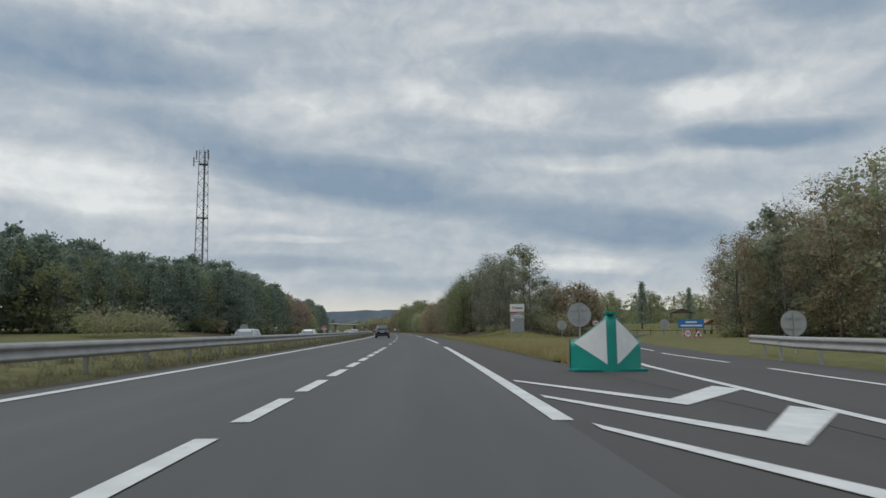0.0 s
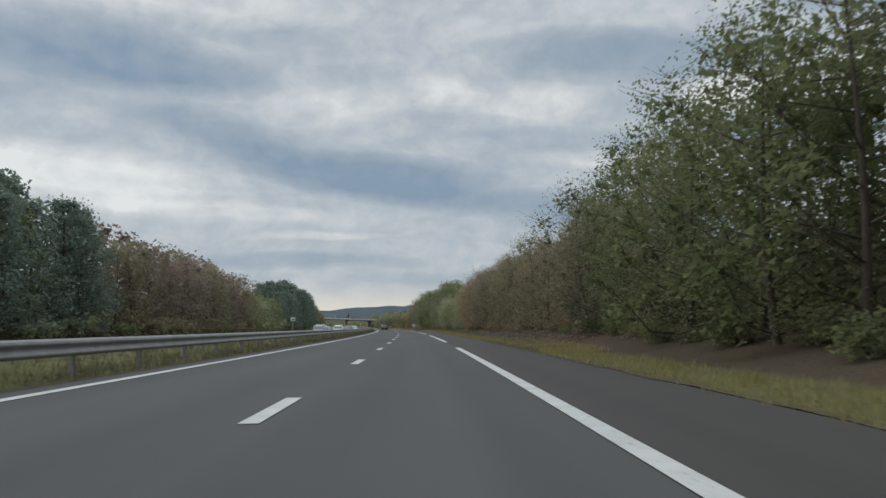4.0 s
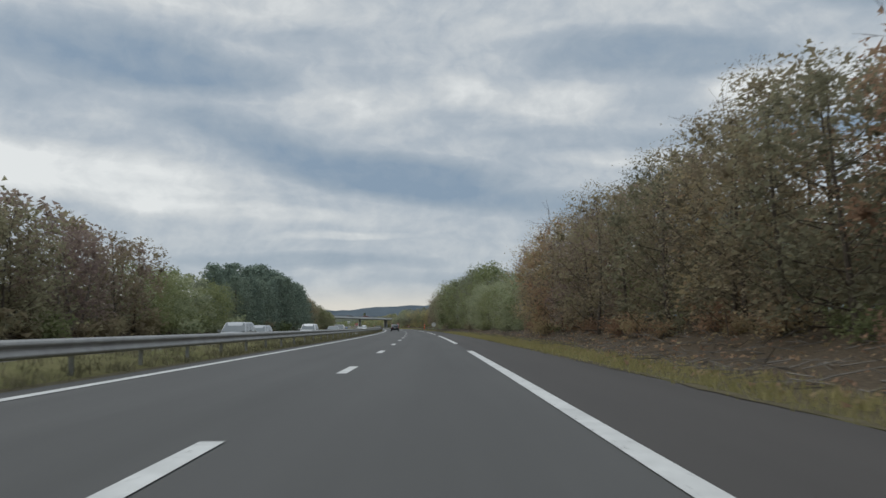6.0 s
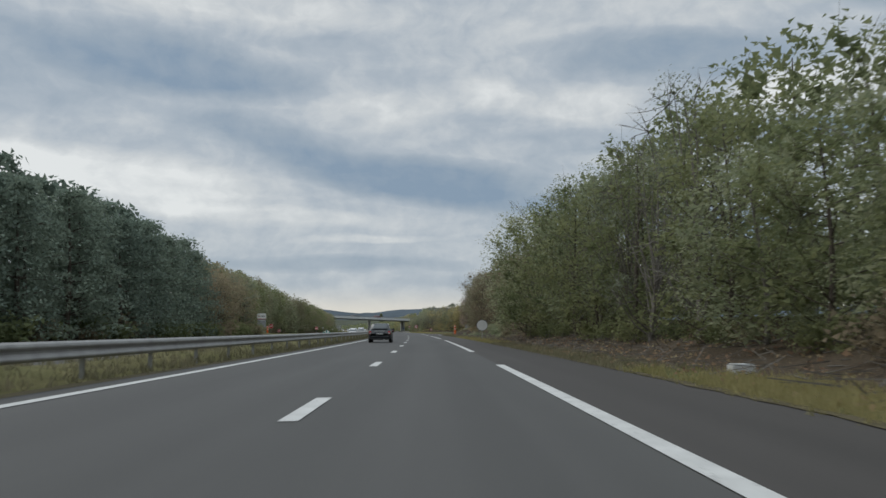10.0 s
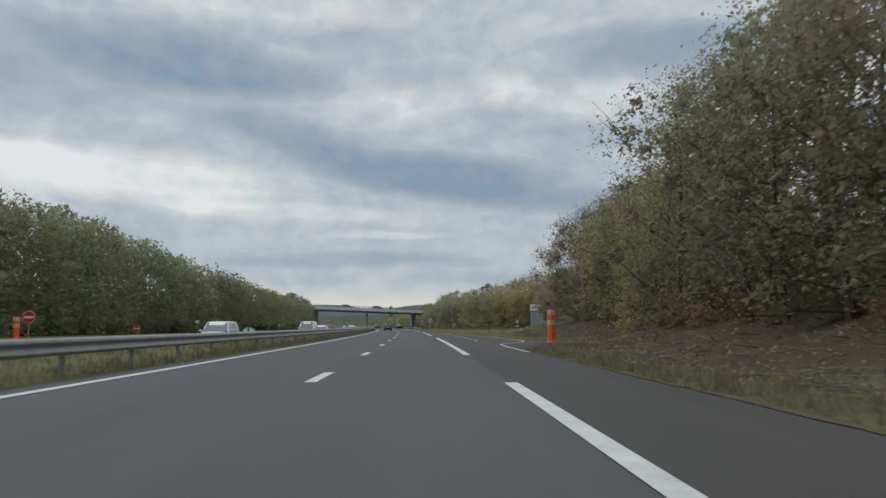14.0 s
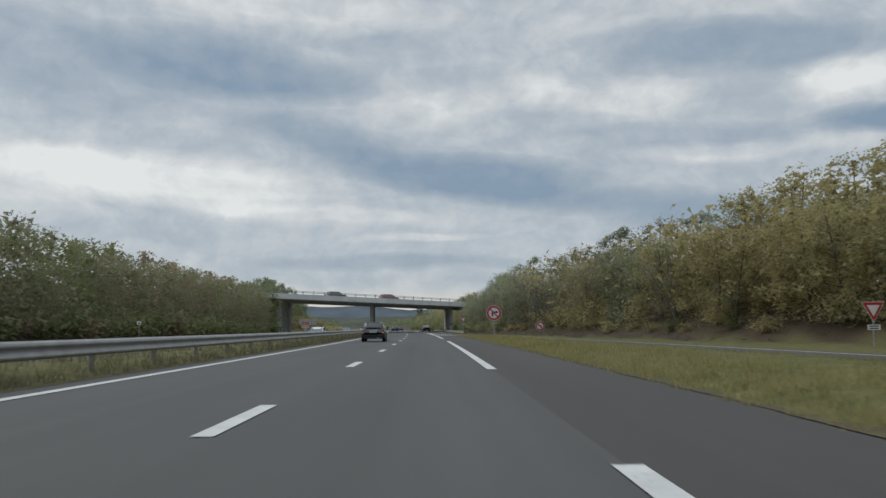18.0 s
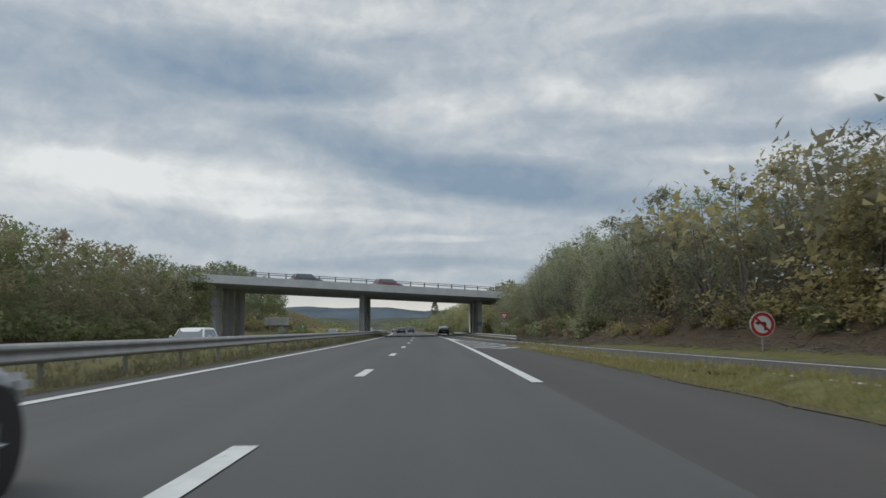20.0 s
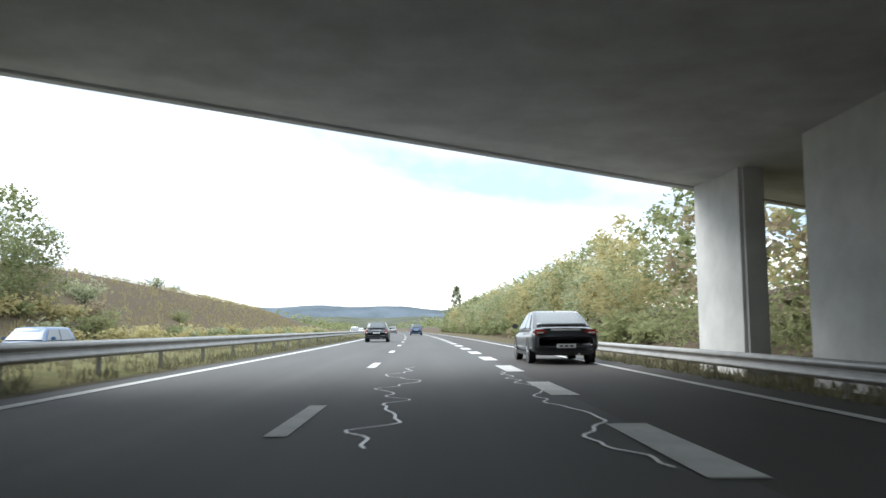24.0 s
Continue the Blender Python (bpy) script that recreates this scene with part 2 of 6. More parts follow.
def ground_mat():
    """Grass and, by the share in 'litter', brown leaf litter and bare soil."""
    m, t, b = nodes_of("verge_ground")
    v = place_of(t)
    big, mid, fine = noise_node(t, 0.12, 5, 0.6, v), noise_node(t, 1.3, 5, 0.65, v), noise_node(t, 14, 4, 0.7, v)
    grass = ramp_node(t, mid, ((0.3, (0.062, 0.070, 0.026)), (0.5, (0.118, 0.122, 0.046)), (0.68, (0.19, 0.172, 0.082))))
    straw = ramp_node(t, fine, ((0.3, (0.08, 0.075, 0.034)), (0.7, (0.21, 0.182, 0.095))))
    g = mix_node(t, ramp_node(t, big, ((0.4, (0.15,) * 3), (0.65, (0.75,) * 3))), grass, straw)
    soil = ramp_node(t, fine, ((0.25, (0.040, 0.031, 0.023)), (0.55, (0.105, 0.082, 0.058)), (0.8, (0.20, 0.155, 0.105))))
    at_ = t.nodes.new("ShaderNodeAttribute")
    at_.attribute_name = "litter"
    sh = t.nodes.new("ShaderNodeMath")
    sh.operation, sh.use_clamp = "MULTIPLY_ADD", True
    t.links.new(mid, sh.inputs[0])
    sh.inputs[1].default_value = 0.9
    s2 = t.nodes.new("ShaderNodeMath")
    s2.operation = "MULTIPLY_ADD"
    t.links.new(at_.outputs["Fac"], s2.inputs[0])
    s2.inputs[1].default_value, s2.inputs[2].default_value = 1.5, -0.7
    t.links.new(s2.outputs[0], sh.inputs[2])
    t.links.new(mix_node(t, sh.outputs[0], g, soil), b.inputs["Base Color"])
    b.inputs["Roughness"].default_value = 0.95
    b.inputs["Specular IOR Level"].default_value = 0.1
    bump(t, b, fine, 0.8, 0.06)
    return m


ASPHALT = asphalt_mat("asphalt", (0.072, 0.0705, 0.0675))
ASPHALT_OLD = asphalt_mat("asphalt_shoulder", (0.056, 0.050, 0.046))
PAINT = worn_paint()
GROUND = ground_mat()
GALV = plain("galvanised_steel", (0.30, 0.295, 0.285), 0.5, 0.35, vary=0.22, scale=2.0, fine=25)
GALV_POST = plain("galvanised_post", (0.36, 0.36, 0.35), 0.5, 0.6, vary=0.2)
RAIL_STEEL = plain("dull_rail_steel", (0.21, 0.215, 0.22), 0.6, 0.3, vary=0.15)
CONCRETE = plain("concrete", (0.57, 0.58, 0.575), 0.85, vary=0.16, scale=0.5, fine=18, relief=0.3)
CONCRETE_PIER = plain("pier_concrete", (0.54, 0.545, 0.54), 0.85, vary=0.2, scale=0.7, fine=18, relief=0.3)
BARK = plain("bark", (0.085, 0.068, 0.052), 0.9, vary=0.35, scale=5, fine=30, relief=0.6)
BARK_GREY = plain("grey_bark", (0.16, 0.145, 0.125), 0.9, vary=0.3, scale=5, fine=30, relief=0.6)
ROOF_TILE = plain("roof_tile", (0.36, 0.19, 0.10), 0.8, vary=0.25, scale=2.5, fine=14, relief=0.4)
ROOF_SLATE = plain("roof_slate", (0.10, 0.10, 0.105), 0.7, vary=0.2, scale=2.5, fine=14, relief=0.3)
LEAVES = {
    "green": leaf_mat("green_leaves", ((0.075, 0.097, 0.054), (0.137, 0.164, 0.084), (0.203, 0.229, 0.117), (0.275, 0.288, 0.147))),
    "pale": leaf_mat("pale_green_leaves", ((0.101, 0.122, 0.073), (0.193, 0.221, 0.133), (0.304, 0.336, 0.207), (0.375, 0.388, 0.249))),
    "russet": leaf_mat("russet_leaves", ((0.122, 0.093, 0.073), (0.253, 0.173, 0.123), (0.384, 0.251, 0.169), (0.416, 0.347, 0.206))),
    "brown": leaf_mat("brown_leaves", ((0.104, 0.093, 0.073), (0.205, 0.186, 0.128), (0.305, 0.248, 0.172), (0.325, 0.290, 0.185))),
    "purple": leaf_mat("purple_leaves", ((0.100, 0.080, 0.073), (0.195, 0.150, 0.138), (0.295, 0.224, 0.196), (0.345, 0.284, 0.228))),
    "pine": leaf_mat("pine_needles", ((0.101, 0.139, 0.116), (0.161, 0.205, 0.169), (0.217, 0.267, 0.211), (0.261, 0.309, 0.239)), 0.3),
    "yellow": leaf_mat("yellow_green_leaves", ((0.165, 0.152, 0.086), (0.292, 0.264, 0.136), (0.412, 0.357, 0.182), (0.435, 0.398, 0.213))),
    "dull": leaf_mat("dull_olive_leaves", ((0.094, 0.094, 0.069), (0.164, 0.161, 0.112), (0.242, 0.230, 0.155), (0.315, 0.295, 0.192))),
    "grey": leaf_mat("grey_green_leaves", ((0.096, 0.106, 0.081), (0.166, 0.184, 0.132), (0.247, 0.269, 0.192), (0.307, 0.321, 0.231))),
}


# ---- mesh helpers ----
def mesh_of(name, verts, faces, material, smooth=False):
    me = bpy.data.meshes.new(name)
    me.from_pydata([tuple(v) for v in verts], [], faces)
    if material:
        me.materials.append(material)
    if smooth:
        me.shade_smooth()
    me.update()
    return me


def child(name, me, parent, m=None, label=""):
    ob = new(name, me)
    ob.parent = parent
    if m is not None:
        ob.matrix_basis = m
    if label:
        tagged(ob, label)
    return ob


def bm_mesh(name, bm, material, smooth=False):
    me = bpy.data.meshes.new(name)
    bm.to_mesh(me)
    bm.free()
    me.materials.append(material)
    if smooth:
        me.shade_smooth()
    return me


def part(name, bm, material, parent, label="", m=None, smooth=False):
    return child(name, bm_mesh(name, bm, material, smooth), parent, m, label)


def box(bm, cx, cy, cz, sx, sy, sz, bev=0.0):
    """A block in bm by its centre and sizes, with rounded edges."""
    r = bmesh.ops.create_cube(bm, size=1.0)["verts"]
    for v in r:
        v.co = Vector((cx + v.co.x * sx, cy + v.co.y * sy, cz + v.co.z * sz))
    if bev:
        eds = {e for v in r for e in v.link_edges}
        bmesh.ops.bevel(bm, geom=list(eds), offset=bev, segments=2, affect="EDGES")
    return bm


def rod(bm, a, b, r1, r2=None, n=8):
    """A round bar from a to b in bm."""
    a, b = Vector(a), Vector(b)
    r2 = r1 if r2 is None else r2
    q = (b - a).to_track_quat("Z", "Y")
    ring = []
    for p, r in ((a, r1), (b, r2)):
        ring.append([bm.verts.new(p + q @ Vector((r * math.cos(i * math.tau / n), r * math.sin(i * math.tau / n), 0))) for i in range(n)])
    for i in range(n):
        bm.faces.new((ring[0][i], ring[0][(i + 1) % n], ring[1][(i + 1) % n], ring[1][i]))
    bm.faces.new(ring[0][::-1])
    bm.faces.new(ring[1])
    return bm


def strip(name, s0, s1, xa, xb, z, material, step=6.0, thick=0.0):
    """A band along the road between the offsets xa and xb (numbers or functions of s)."""
    fa = xa if callable(xa) else (lambda s: xa)
    fb = xb if callable(xb) else (lambda s: xb)
    n = max(1, int(round((s1 - s0) / step)))
    verts, faces, uvs = [], [], []
    for i in range(n + 1):
        s = s0 + (s1 - s0) * i / n
        for x in (fa(s), fb(s)):
            verts.append(at(s, x, z))
            uvs.append((x, s))
        if thick:
            for x in (fa(s), fb(s)):
                verts.append(at(s, x, z - thick))
                uvs.append((x, s))
    w = 4 if thick else 2
    for i in range(n):
        a, b = w * i, w * (i + 1)
        faces.append((a, a + 1, b + 1, b))
        if thick:
            faces += [(a + 2, a, b, b + 2), (a + 1, a + 3, b + 3, b + 1)]
    if thick:
        faces += [(0, 2, 3, 1), (w * n, w * n + 1, w * n + 3, w * n + 2)]
    me = mesh_of(name, verts, faces, material)
    lay = me.uv_layers.new(name="UVMap")
    for lp in me.loops:
        lay.data[lp.index].uv = uvs[lp.vertex_index]
    return me


def structure(name, me, label, category):
    ob = new(name, me)
    return tagged(ob, label, category, kind="structure")


def ease(v, a, b):
    v = min(1.0, max(0.0, (v - a) / (b - a)))
    return v * v * (3 - 2 * v)


def curve_of(*knots):
    """A piecewise straight function through (s, x) knots."""
    ss, xs = [k[0] for k in knots], [k[1] for k in knots]
    return lambda s: float(np.interp(s, ss, xs))


# ---- plan of the roads ----
LEFT_LINE, RIGHT_LINE, PAVED_R, PAVED_L = -4.03, 3.48, 6.05, -4.75
EXIT_IN = curve_of((-60, 3.9), (-20, 4.8), (7.2, 6.75), (14.3, 7.4), (19.7, 7.9), (28, 9.0), (50, 12.0), (71, 16.0), (95, 22.5), (130, 34), (170, 50))
EXIT_OUT = curve_of((-60, 7.4), (-20, 8.6), (8, 9.5), (12.5, 9.9), (16, 10.2), (20.7, 10.75), (30.5, 11.6), (35, 12.5), (50, 14.9), (61, 17.3), (95, 26.5), (130, 38.5), (170, 55))
ENTRY_IN = curve_of((440, 43), (480, 26), (500, 17.6), (508, 15.3), (519, 13), (538, 11.4), (555, 10.2), (571, 8.9), (585, 7.7), (600, 6.5), (610.6, 5.6), (621, 4.8), (626, 4.28), (631, 4.05), (637, 3.76), (648, 3.42), (1000, 3.4))
ENTRY_OUT = curve_of((440, 48), (480, 30), (500, 21.5), (508, 19.2), (519, 16.6), (538, 15.1), (555, 13.9), (571, 12.2), (600, 9.1), (622, 7.55), (625, 7.25), (629.5, 6.88), (634, 6.58), (641.7, 6.28), (670, 6.08), (1000, 5.95))
REFUGE = curve_of((421, 5.95), (428, 5.95), (433.2, 6.15), (438.6, 8.1), (442, 8.5), (453, 8.4), (458, 8.3), (462, 7.98), (468.4, 7.42), (483, 6.5), (487.1, 6.02), (495, 5.72), (600, 5.7))
PHONE_PAD = curve_of((423, 6.1), (428, 7.6), (434, 9.6), (440, 9.9), (443, 8.8), (446, 6.1))
BANK_FOOT = curve_of((-100, 60), (60, 45), (90, 24), (103, 9.0), (150, 7.6), (355, 7.6), (375, 7.4), (428, 8.4), (433, 10.1), (440, 10.4), (444, 9.9), (470, 9.9), (482, 12.5), (492, 20), (500, 27), (520, 25), (540, 23.5), (552, 19), (571, 16), (590, 15), (600, 13.6), (615, 11.4), (630, 10.6), (652, 10.4), (664, 13), (700, 13.5), (720, 11), (900, 12))
BANK_RISE = curve_of((-100, 0.3), (90, 0.4), (103, 0.9), (150, 1.4), (350, 1.5), (370, 1.7), (400, 1.7), (432, 1.5), (466, 1.7), (485, 1.6), (505, 3.2), (600, 3.6), (660, 4.6), (690, 4.8), (720, 2.6), (900, 1.5))
LEFT_RISE = curve_of((-100, 0.2), (60, 0.3), (150, 1.6), (400, 1.4), (440, 1.1), (456, 0.3), (535, 0.1), (560, 1.3), (640, 1.6), (690, 4.0), (720, 7.5), (770, 8.2), (900, 7.0), (1050, 3.0), (1250, 0.5))
OPP_IN, OPP_OUT, OPP_Z = -8.2, -18.2, -0.35


def terrain(s, x):
    """Height of the ground beside the roads."""
    z = -0.06
    if x > 0:
        foot = BANK_FOOT(s)
        lawn = ease(x, EXIT_IN(s) - 11, EXIT_IN(s) - 5) * (1 - ease(s, 150, 178)) if s < 178 else 0.0
        z += (BANK_RISE(s) * ease(x, foot, foot + 7.5) + 0.02 * max(0, min(x, 60) - foot - 8)) * (1 - lawn)
        z += 0.75 * math.exp(-((s - 96) / 9) ** 2 - ((x - 14.6) / 3.4) ** 2)
        z += 0.55 * math.exp(-((s - 490) / 9) ** 2 - ((x - 17.2) / 4.0) ** 2)
        z += 0.26 * ease(x, PAVED_R + 0.2, PAVED_R + 1.6) * (1 - ease(x, ENTRY_IN(s) - 1.6, ENTRY_IN(s) - 0.4)) * ease(s, 492, 508) * (1 - ease(s, 572, 590))
        z += 0.05 * ease(x, 6.1, 6.6) * (1 if -5 < s < 1000 else 0)
        z -= 0.28 * ease(x, ENTRY_OUT(s) + 0.9, ENTRY_OUT(s) + 1.8) * ease(s, 600, 625) * (1 - ease(s, 740, 780))
    else:
        z += LEFT_RISE(s) * ease(-x, 21.0, 34.0 if s < 660 else 40.0)
        z += (0.10 * ease(-x, 4.8, 5.6) + 0.20 * ease(-x, 5.9, 7.0)) * ease(x, -8.3, -7.5) + OPP_Z * ease(-x, 7.6, 8.3) * (1 - ease(-x, 19.5, 24.0))
    return z


def litter(s, x):
    if x > 0:
        inside = 1.0 if (108 < s < 440 or s > 505) else 0.9 if 432 < s < 463 else 0.35 if s > 432 else 0.0
        dry = max(ease(s, 138, 150) * (1 - ease(s, 185, 200)), ease(s, 296, 304) * (1 - ease(s, 335, 345)), ease(s, 378, 390) * (1 - ease(s, 424, 434)), ease(s, 600, 612))
        return max(inside * ease(x, BANK_FOOT(s) - 0.3, BANK_FOOT(s) + 0.9) * (1 - ease(x, BANK_FOOT(s) + 17, BANK_FOOT(s) + 26)), 0.62 * dry * ease(x, 6.1, 6.8) * (1 - ease(x, 22, 32)))
    front = 35.0 if 428 < s < 540 else 23.0
    return ease(-x, front, front + 2.5) * (1 - ease(-x, front + 15, front + 24)) * (1.0 if 108 < s < 650 else 0.4 if 650 <= s < 706 else 0.8 if s >= 706 else 0.0)


# ---- ground ----
s_marks = [-4200, -1500, -600, -250] + list(range(-120, 760, 4)) + list(range(760, 1100, 12)) + [1150, 1250, 1400, 1700, 2300, 3200, 4200]
x_marks = [-3000, -1200, -500, -220, -120, -80, -60, -50, -44, -40, -36, -33, -30, -27.5, -25, -23.5, -22, -20, -18.6, -16, -12, -8.4, -7.9, -7.4, -6.6, -5.6, -5.1, -4.7,
           0, 5.9, 6.15, 6.7, 7.2, 7.7, 8.2, 8.8, 9.5, 10.2, 11, 12, 13, 14, 15, 16, 17.5, 19, 21, 23, 25.5, 28, 31, 35, 40, 46, 54, 66, 90, 140, 260, 600, 1500, 4200]
gv, gf, gl = [], [], []
for i, s in enumerate(s_marks):
    for x in x_marks:
        zz = terrain(s, x)
        if -22 < x < 60 and -120 < s < 1000 and zz > -0.03:
            zz += 0.09 * (noise.noise(Vector((s * 0.35, x * 0.6, 0.3))))
        if (-70 < s < 172 and EXIT_IN(s) - 1.5 < x < EXIT_OUT(s) + 3.0) or (453 < s < 760 and ENTRY_IN(s) - 1.4 < x < ENTRY_OUT(s) + 1.6):
            zz = min(zz, -0.09)
        if 424 < s < 500 and 0 < x < max(REFUGE(s), PHONE_PAD(s)) + 0.55:
            zz = min(zz, -0.07)
        gv.append(at(s, x, zz))
        gl.append(litter(s, x))
nx = len(x_marks)
for i in range(len(s_marks) - 1):
    for j in range(nx - 1):
        a = i * nx + j
        gf.append((a, a + 1, a + nx + 1, a + nx))
me = mesh_of("ground", gv, gf, GROUND, True)
att = me.attributes.new("litter", "FLOAT", "POINT")
att.data.foreach_set("value", gl)
structure("ground", me, "grass verges, wooded banks and open country beside the motorway", "ground")

# ---- carriageways ----
structure("road", strip("road", -200, 1700, PAVED_L, RIGHT_LINE, 0.0, ASPHALT, 8), "grey asphalt motorway carriageway with two lanes and a hard shoulder", "road")
structure("hard_shoulder", strip("hard_shoulder", -200, 1700, RIGHT_LINE, PAVED_R, 0.0, ASPHALT_OLD, 8), "darker asphalt hard shoulder", "road")
structure("road_opposite", strip("road_opposite", -400, 1700, OPP_OUT, OPP_IN, OPP_Z, ASPHALT, 8), "opposite carriageway of grey asphalt behind the crash barrier", "road")
structure("exit_ramp", strip("exit_ramp", -60, 170, lambda s: max(PAVED_R - 0.02 if s < 21 else 0, EXIT_IN(s) - 0.5) if s > 21 else PAVED_R, lambda s: EXIT_OUT(s) + 2.0, 0.004, ASPHALT_OLD, 3),
          "asphalt exit ramp that leaves to a rest area", "road")
structure("entry_ramp", strip("entry_ramp", 455, 1000, lambda s: max(PAVED_R, ENTRY_IN(s) - 0.6), lambda s: max(PAVED_R + 0.02, ENTRY_OUT(s) + 0.9), 0.004, ASPHALT_OLD, 3),
          "asphalt entry ramp that joins the motorway", "road")
structure("refuge", strip("refuge", 424, 490, PAVED_R, lambda s: max(PAVED_R + 0.01, REFUGE(s) + 0.25, PHONE_PAD(s)), 0.003, ASPHALT_OLD, 1), "paved lay-by with an emergency telephone", "road")

SOIL = plain("edge_soil", (0.095, 0.082, 0.05), 0.95, vary=0.4, scale=1.6, fine=22, relief=0.8, spec=0.1)
rag = lambda s, k: 0.14 * noise.noise(Vector((s * 0.35, k, 0))) + 0.09 * noise.noise(Vector((s * 1.3, k, 3)))
for k, (s0, s1) in enumerate(((24, 427), (499, 596))):
    structure("soil_edge_%d" % (k + 1), strip("soil_edge", s0, s1, lambda s: PAVED_R - 0.05 + rag(s, 1.3), lambda s: PAVED_R + 0.2 + rag(s, 7.6), 0.012, SOIL, 0.6), "ragged strip of pale soil along the hard shoulder", "soil")

structure("soil_edge_3", strip("soil_edge", -100, 900, lambda s: PAVED_L - 0.32 + rag(s, 4.1), PAVED_L + 0.02, 0.006, SOIL, 0.8), "ragged strip of soil along the median", "soil")

# ---- road markings ----
LINE_Z = 0.010
lane_line = tagged(new("lane_line"), "broken white line between the two lanes", "road marking", kind="structure")
dash_me = mesh_of("dash", [(-0.11, -1.5, 0), (0.11, -1.5, 0), (0.11, 1.5, 0), (-0.11, 1.5, 0)], [(0, 1, 2, 3)], PAINT)
k = -20
while 4.8 + 13 * k < 1000:
    c = 4.8 + 13 * k
    for d in ((-4.333, 0, 4.333) if -60 < c < 34 else (-4.333, 0) if c < 44 else (0,)):
        child("dash", dash_me, lane_line, stand(c + d, 0, LINE_Z))
    k += 1
structure("edge_line", strip("edge_line", -150, 1500, LEFT_LINE - 0.12, LEFT_LINE + 0.12, LINE_Z, PAINT, 6), "solid white edge line along the median", "road marking")
shoulder_line = tagged(new("shoulder_line"), "long white strokes between lane and hard shoulder", "road marking", kind="structure")
for k in range(-2, 11):
    a = 46 + 51.4 * k + 13
    if k == 10:
        break
    child("stroke", strip("stroke", a, a + 38.4, RIGHT_LINE - 0.115, RIGHT_LINE + 0.115, LINE_Z, PAINT, 5), shoulder_line)
merge_line = tagged(new("merge_line"), "short wide white dashes beside the entry lane", "road marking", kind="structure")
wide_me = mesh_of("dash", [(-0.21, -1.5, 0), (0.21, -1.5, 0), (0.21, 1.5, 0), (-0.21, 1.5, 0)], [(0, 1, 2, 3)], PAINT)
for k in range(28):
    child("dash", wide_me, merge_line, stand(652.6 + 6.5 * k, 3.42, LINE_Z))


def paint_poly(name, pts, label):
    """A painted shape on the road from a few (s, x) corners."""
    me = mesh_of(name, [at(s, x, LINE_Z + 0.002) for s, x in pts], [tuple(range(len(pts)))], PAINT)
    return structure(name, me, label, "road marking")


for k, s in enumerate((1.9, 5.6, 9.2)):
    xi, xo = 5.05 + 0.055 * (s - 5.6), EXIT_IN(s + 3.0) - 0.28
    paint_poly("hatch_%d" % (k + 1), ((s, xi + 0.12), (s + 4.9, 3.72), (s + 5.4, 3.72), (s + 0.9, xi + 0.17), (s + 3.4, xo), (s + 2.6, xo + 0.2)), "white chevron painted on the exit wedge")
structure("exit_line_inner", strip("exit_line_inner", -40, 170, lambda s: EXIT_IN(s) - 0.09, lambda s: EXIT_IN(s) + 0.09, 0.014, PAINT, 3), "white edge line of the exit ramp", "road marking")
exit_outer = tagged(new("exit_line_outer"), "broken white edge line of the exit ramp", "road marking", kind="structure")
for s in range(-30, 160, 13):
    child("stroke", strip("stroke", s, s + 9.5, lambda q: EXIT_OUT(q) - 0.08, lambda q: EXIT_OUT(q) + 0.08, 0.014, PAINT, 3), exit_outer)
structure("entry_line_inner", strip("entry_line_inner", 566, 648, lambda s: ENTRY_IN(s) - 0.1, lambda s: ENTRY_IN(s) + 0.1, 0.014, PAINT, 3), "white edge line of the entry ramp", "road marking")
structure("entry_line_outer", strip("entry_line_outer", 470, 1000, lambda s: ENTRY_OUT(s) - 0.09, lambda s: ENTRY_OUT(s) + 0.09, 0.014, PAINT, 4), "white outer edge line of the entry lane", "road marking")
structure("wedge_line", strip("wedge_line", 573, 648, 3.34, 3.56, 0.012, PAINT, 5), "broad white line along the painted wedge", "road marking")
structure("wedge_tip", strip("wedge_tip", 625.8, 648, 3.5, lambda s: max(3.52, ENTRY_IN(s) + 0.1), 0.015, PAINT, 3), "solid white tip of the painted wedge", "road marking")
for k in range(7):
    s = 623.4 - 3.65 * k
    w = ENTRY_IN(s - 1.0) - 0.3 - 3.6
    xm = 3.6 + 0.5 * w
    top = s - 0.5 * (w - 0.6)
    paint_poly("entry_hatch_%d" % (k + 1), ((s, 3.64), (s - 1.08 * w, xm), (top, 3.47 + w), (top - 0.8, 3.6 + w), (s - 1.08 * w - 1.0, xm + 0.08), (s - 1.0, 3.66)), "white chevron painted on the entry wedge")
refuge_line = structure("refuge_line", strip("refuge_line", 421, 497, lambda s: REFUGE(s) - 0.16, lambda s: REFUGE(s) - 0.04, 0.014, PAINT, 1.5), "thin white edge line that bends round the lay-by", "road marking")
refuge_dash = tagged(new("refuge_dashes"), "thin white dashes across the mouth of the lay-by", "road marking", kind="structure")
thin_me = mesh_of("dash", [(-0.06, -1.4, 0), (0.06, -1.4, 0), (0.06, 1.4, 0), (-0.06, 1.4, 0)], [(0, 1, 2, 3)], PAINT)
for k in range(9):
    child("dash", thin_me, refuge_dash, stand(444.6 + 5.15 * k, 5.65, 0.014))
opp = tagged(new("opposite_lines"), "white lines on the opposite carriageway", "road marking", kind="structure")
for x in (OPP_IN - 0.8, OPP_IN - 8.0):
    child("edge_stroke", strip("edge_stroke", -200, 1500, x - 0.1, x + 0.1, OPP_Z + LINE_Z, PAINT, 8), opp)
for k in range(0, 62):
    child("dash", dash_me, opp, stand(6 + 13 * k, OPP_IN - 4.4, OPP_Z + LINE_Z))

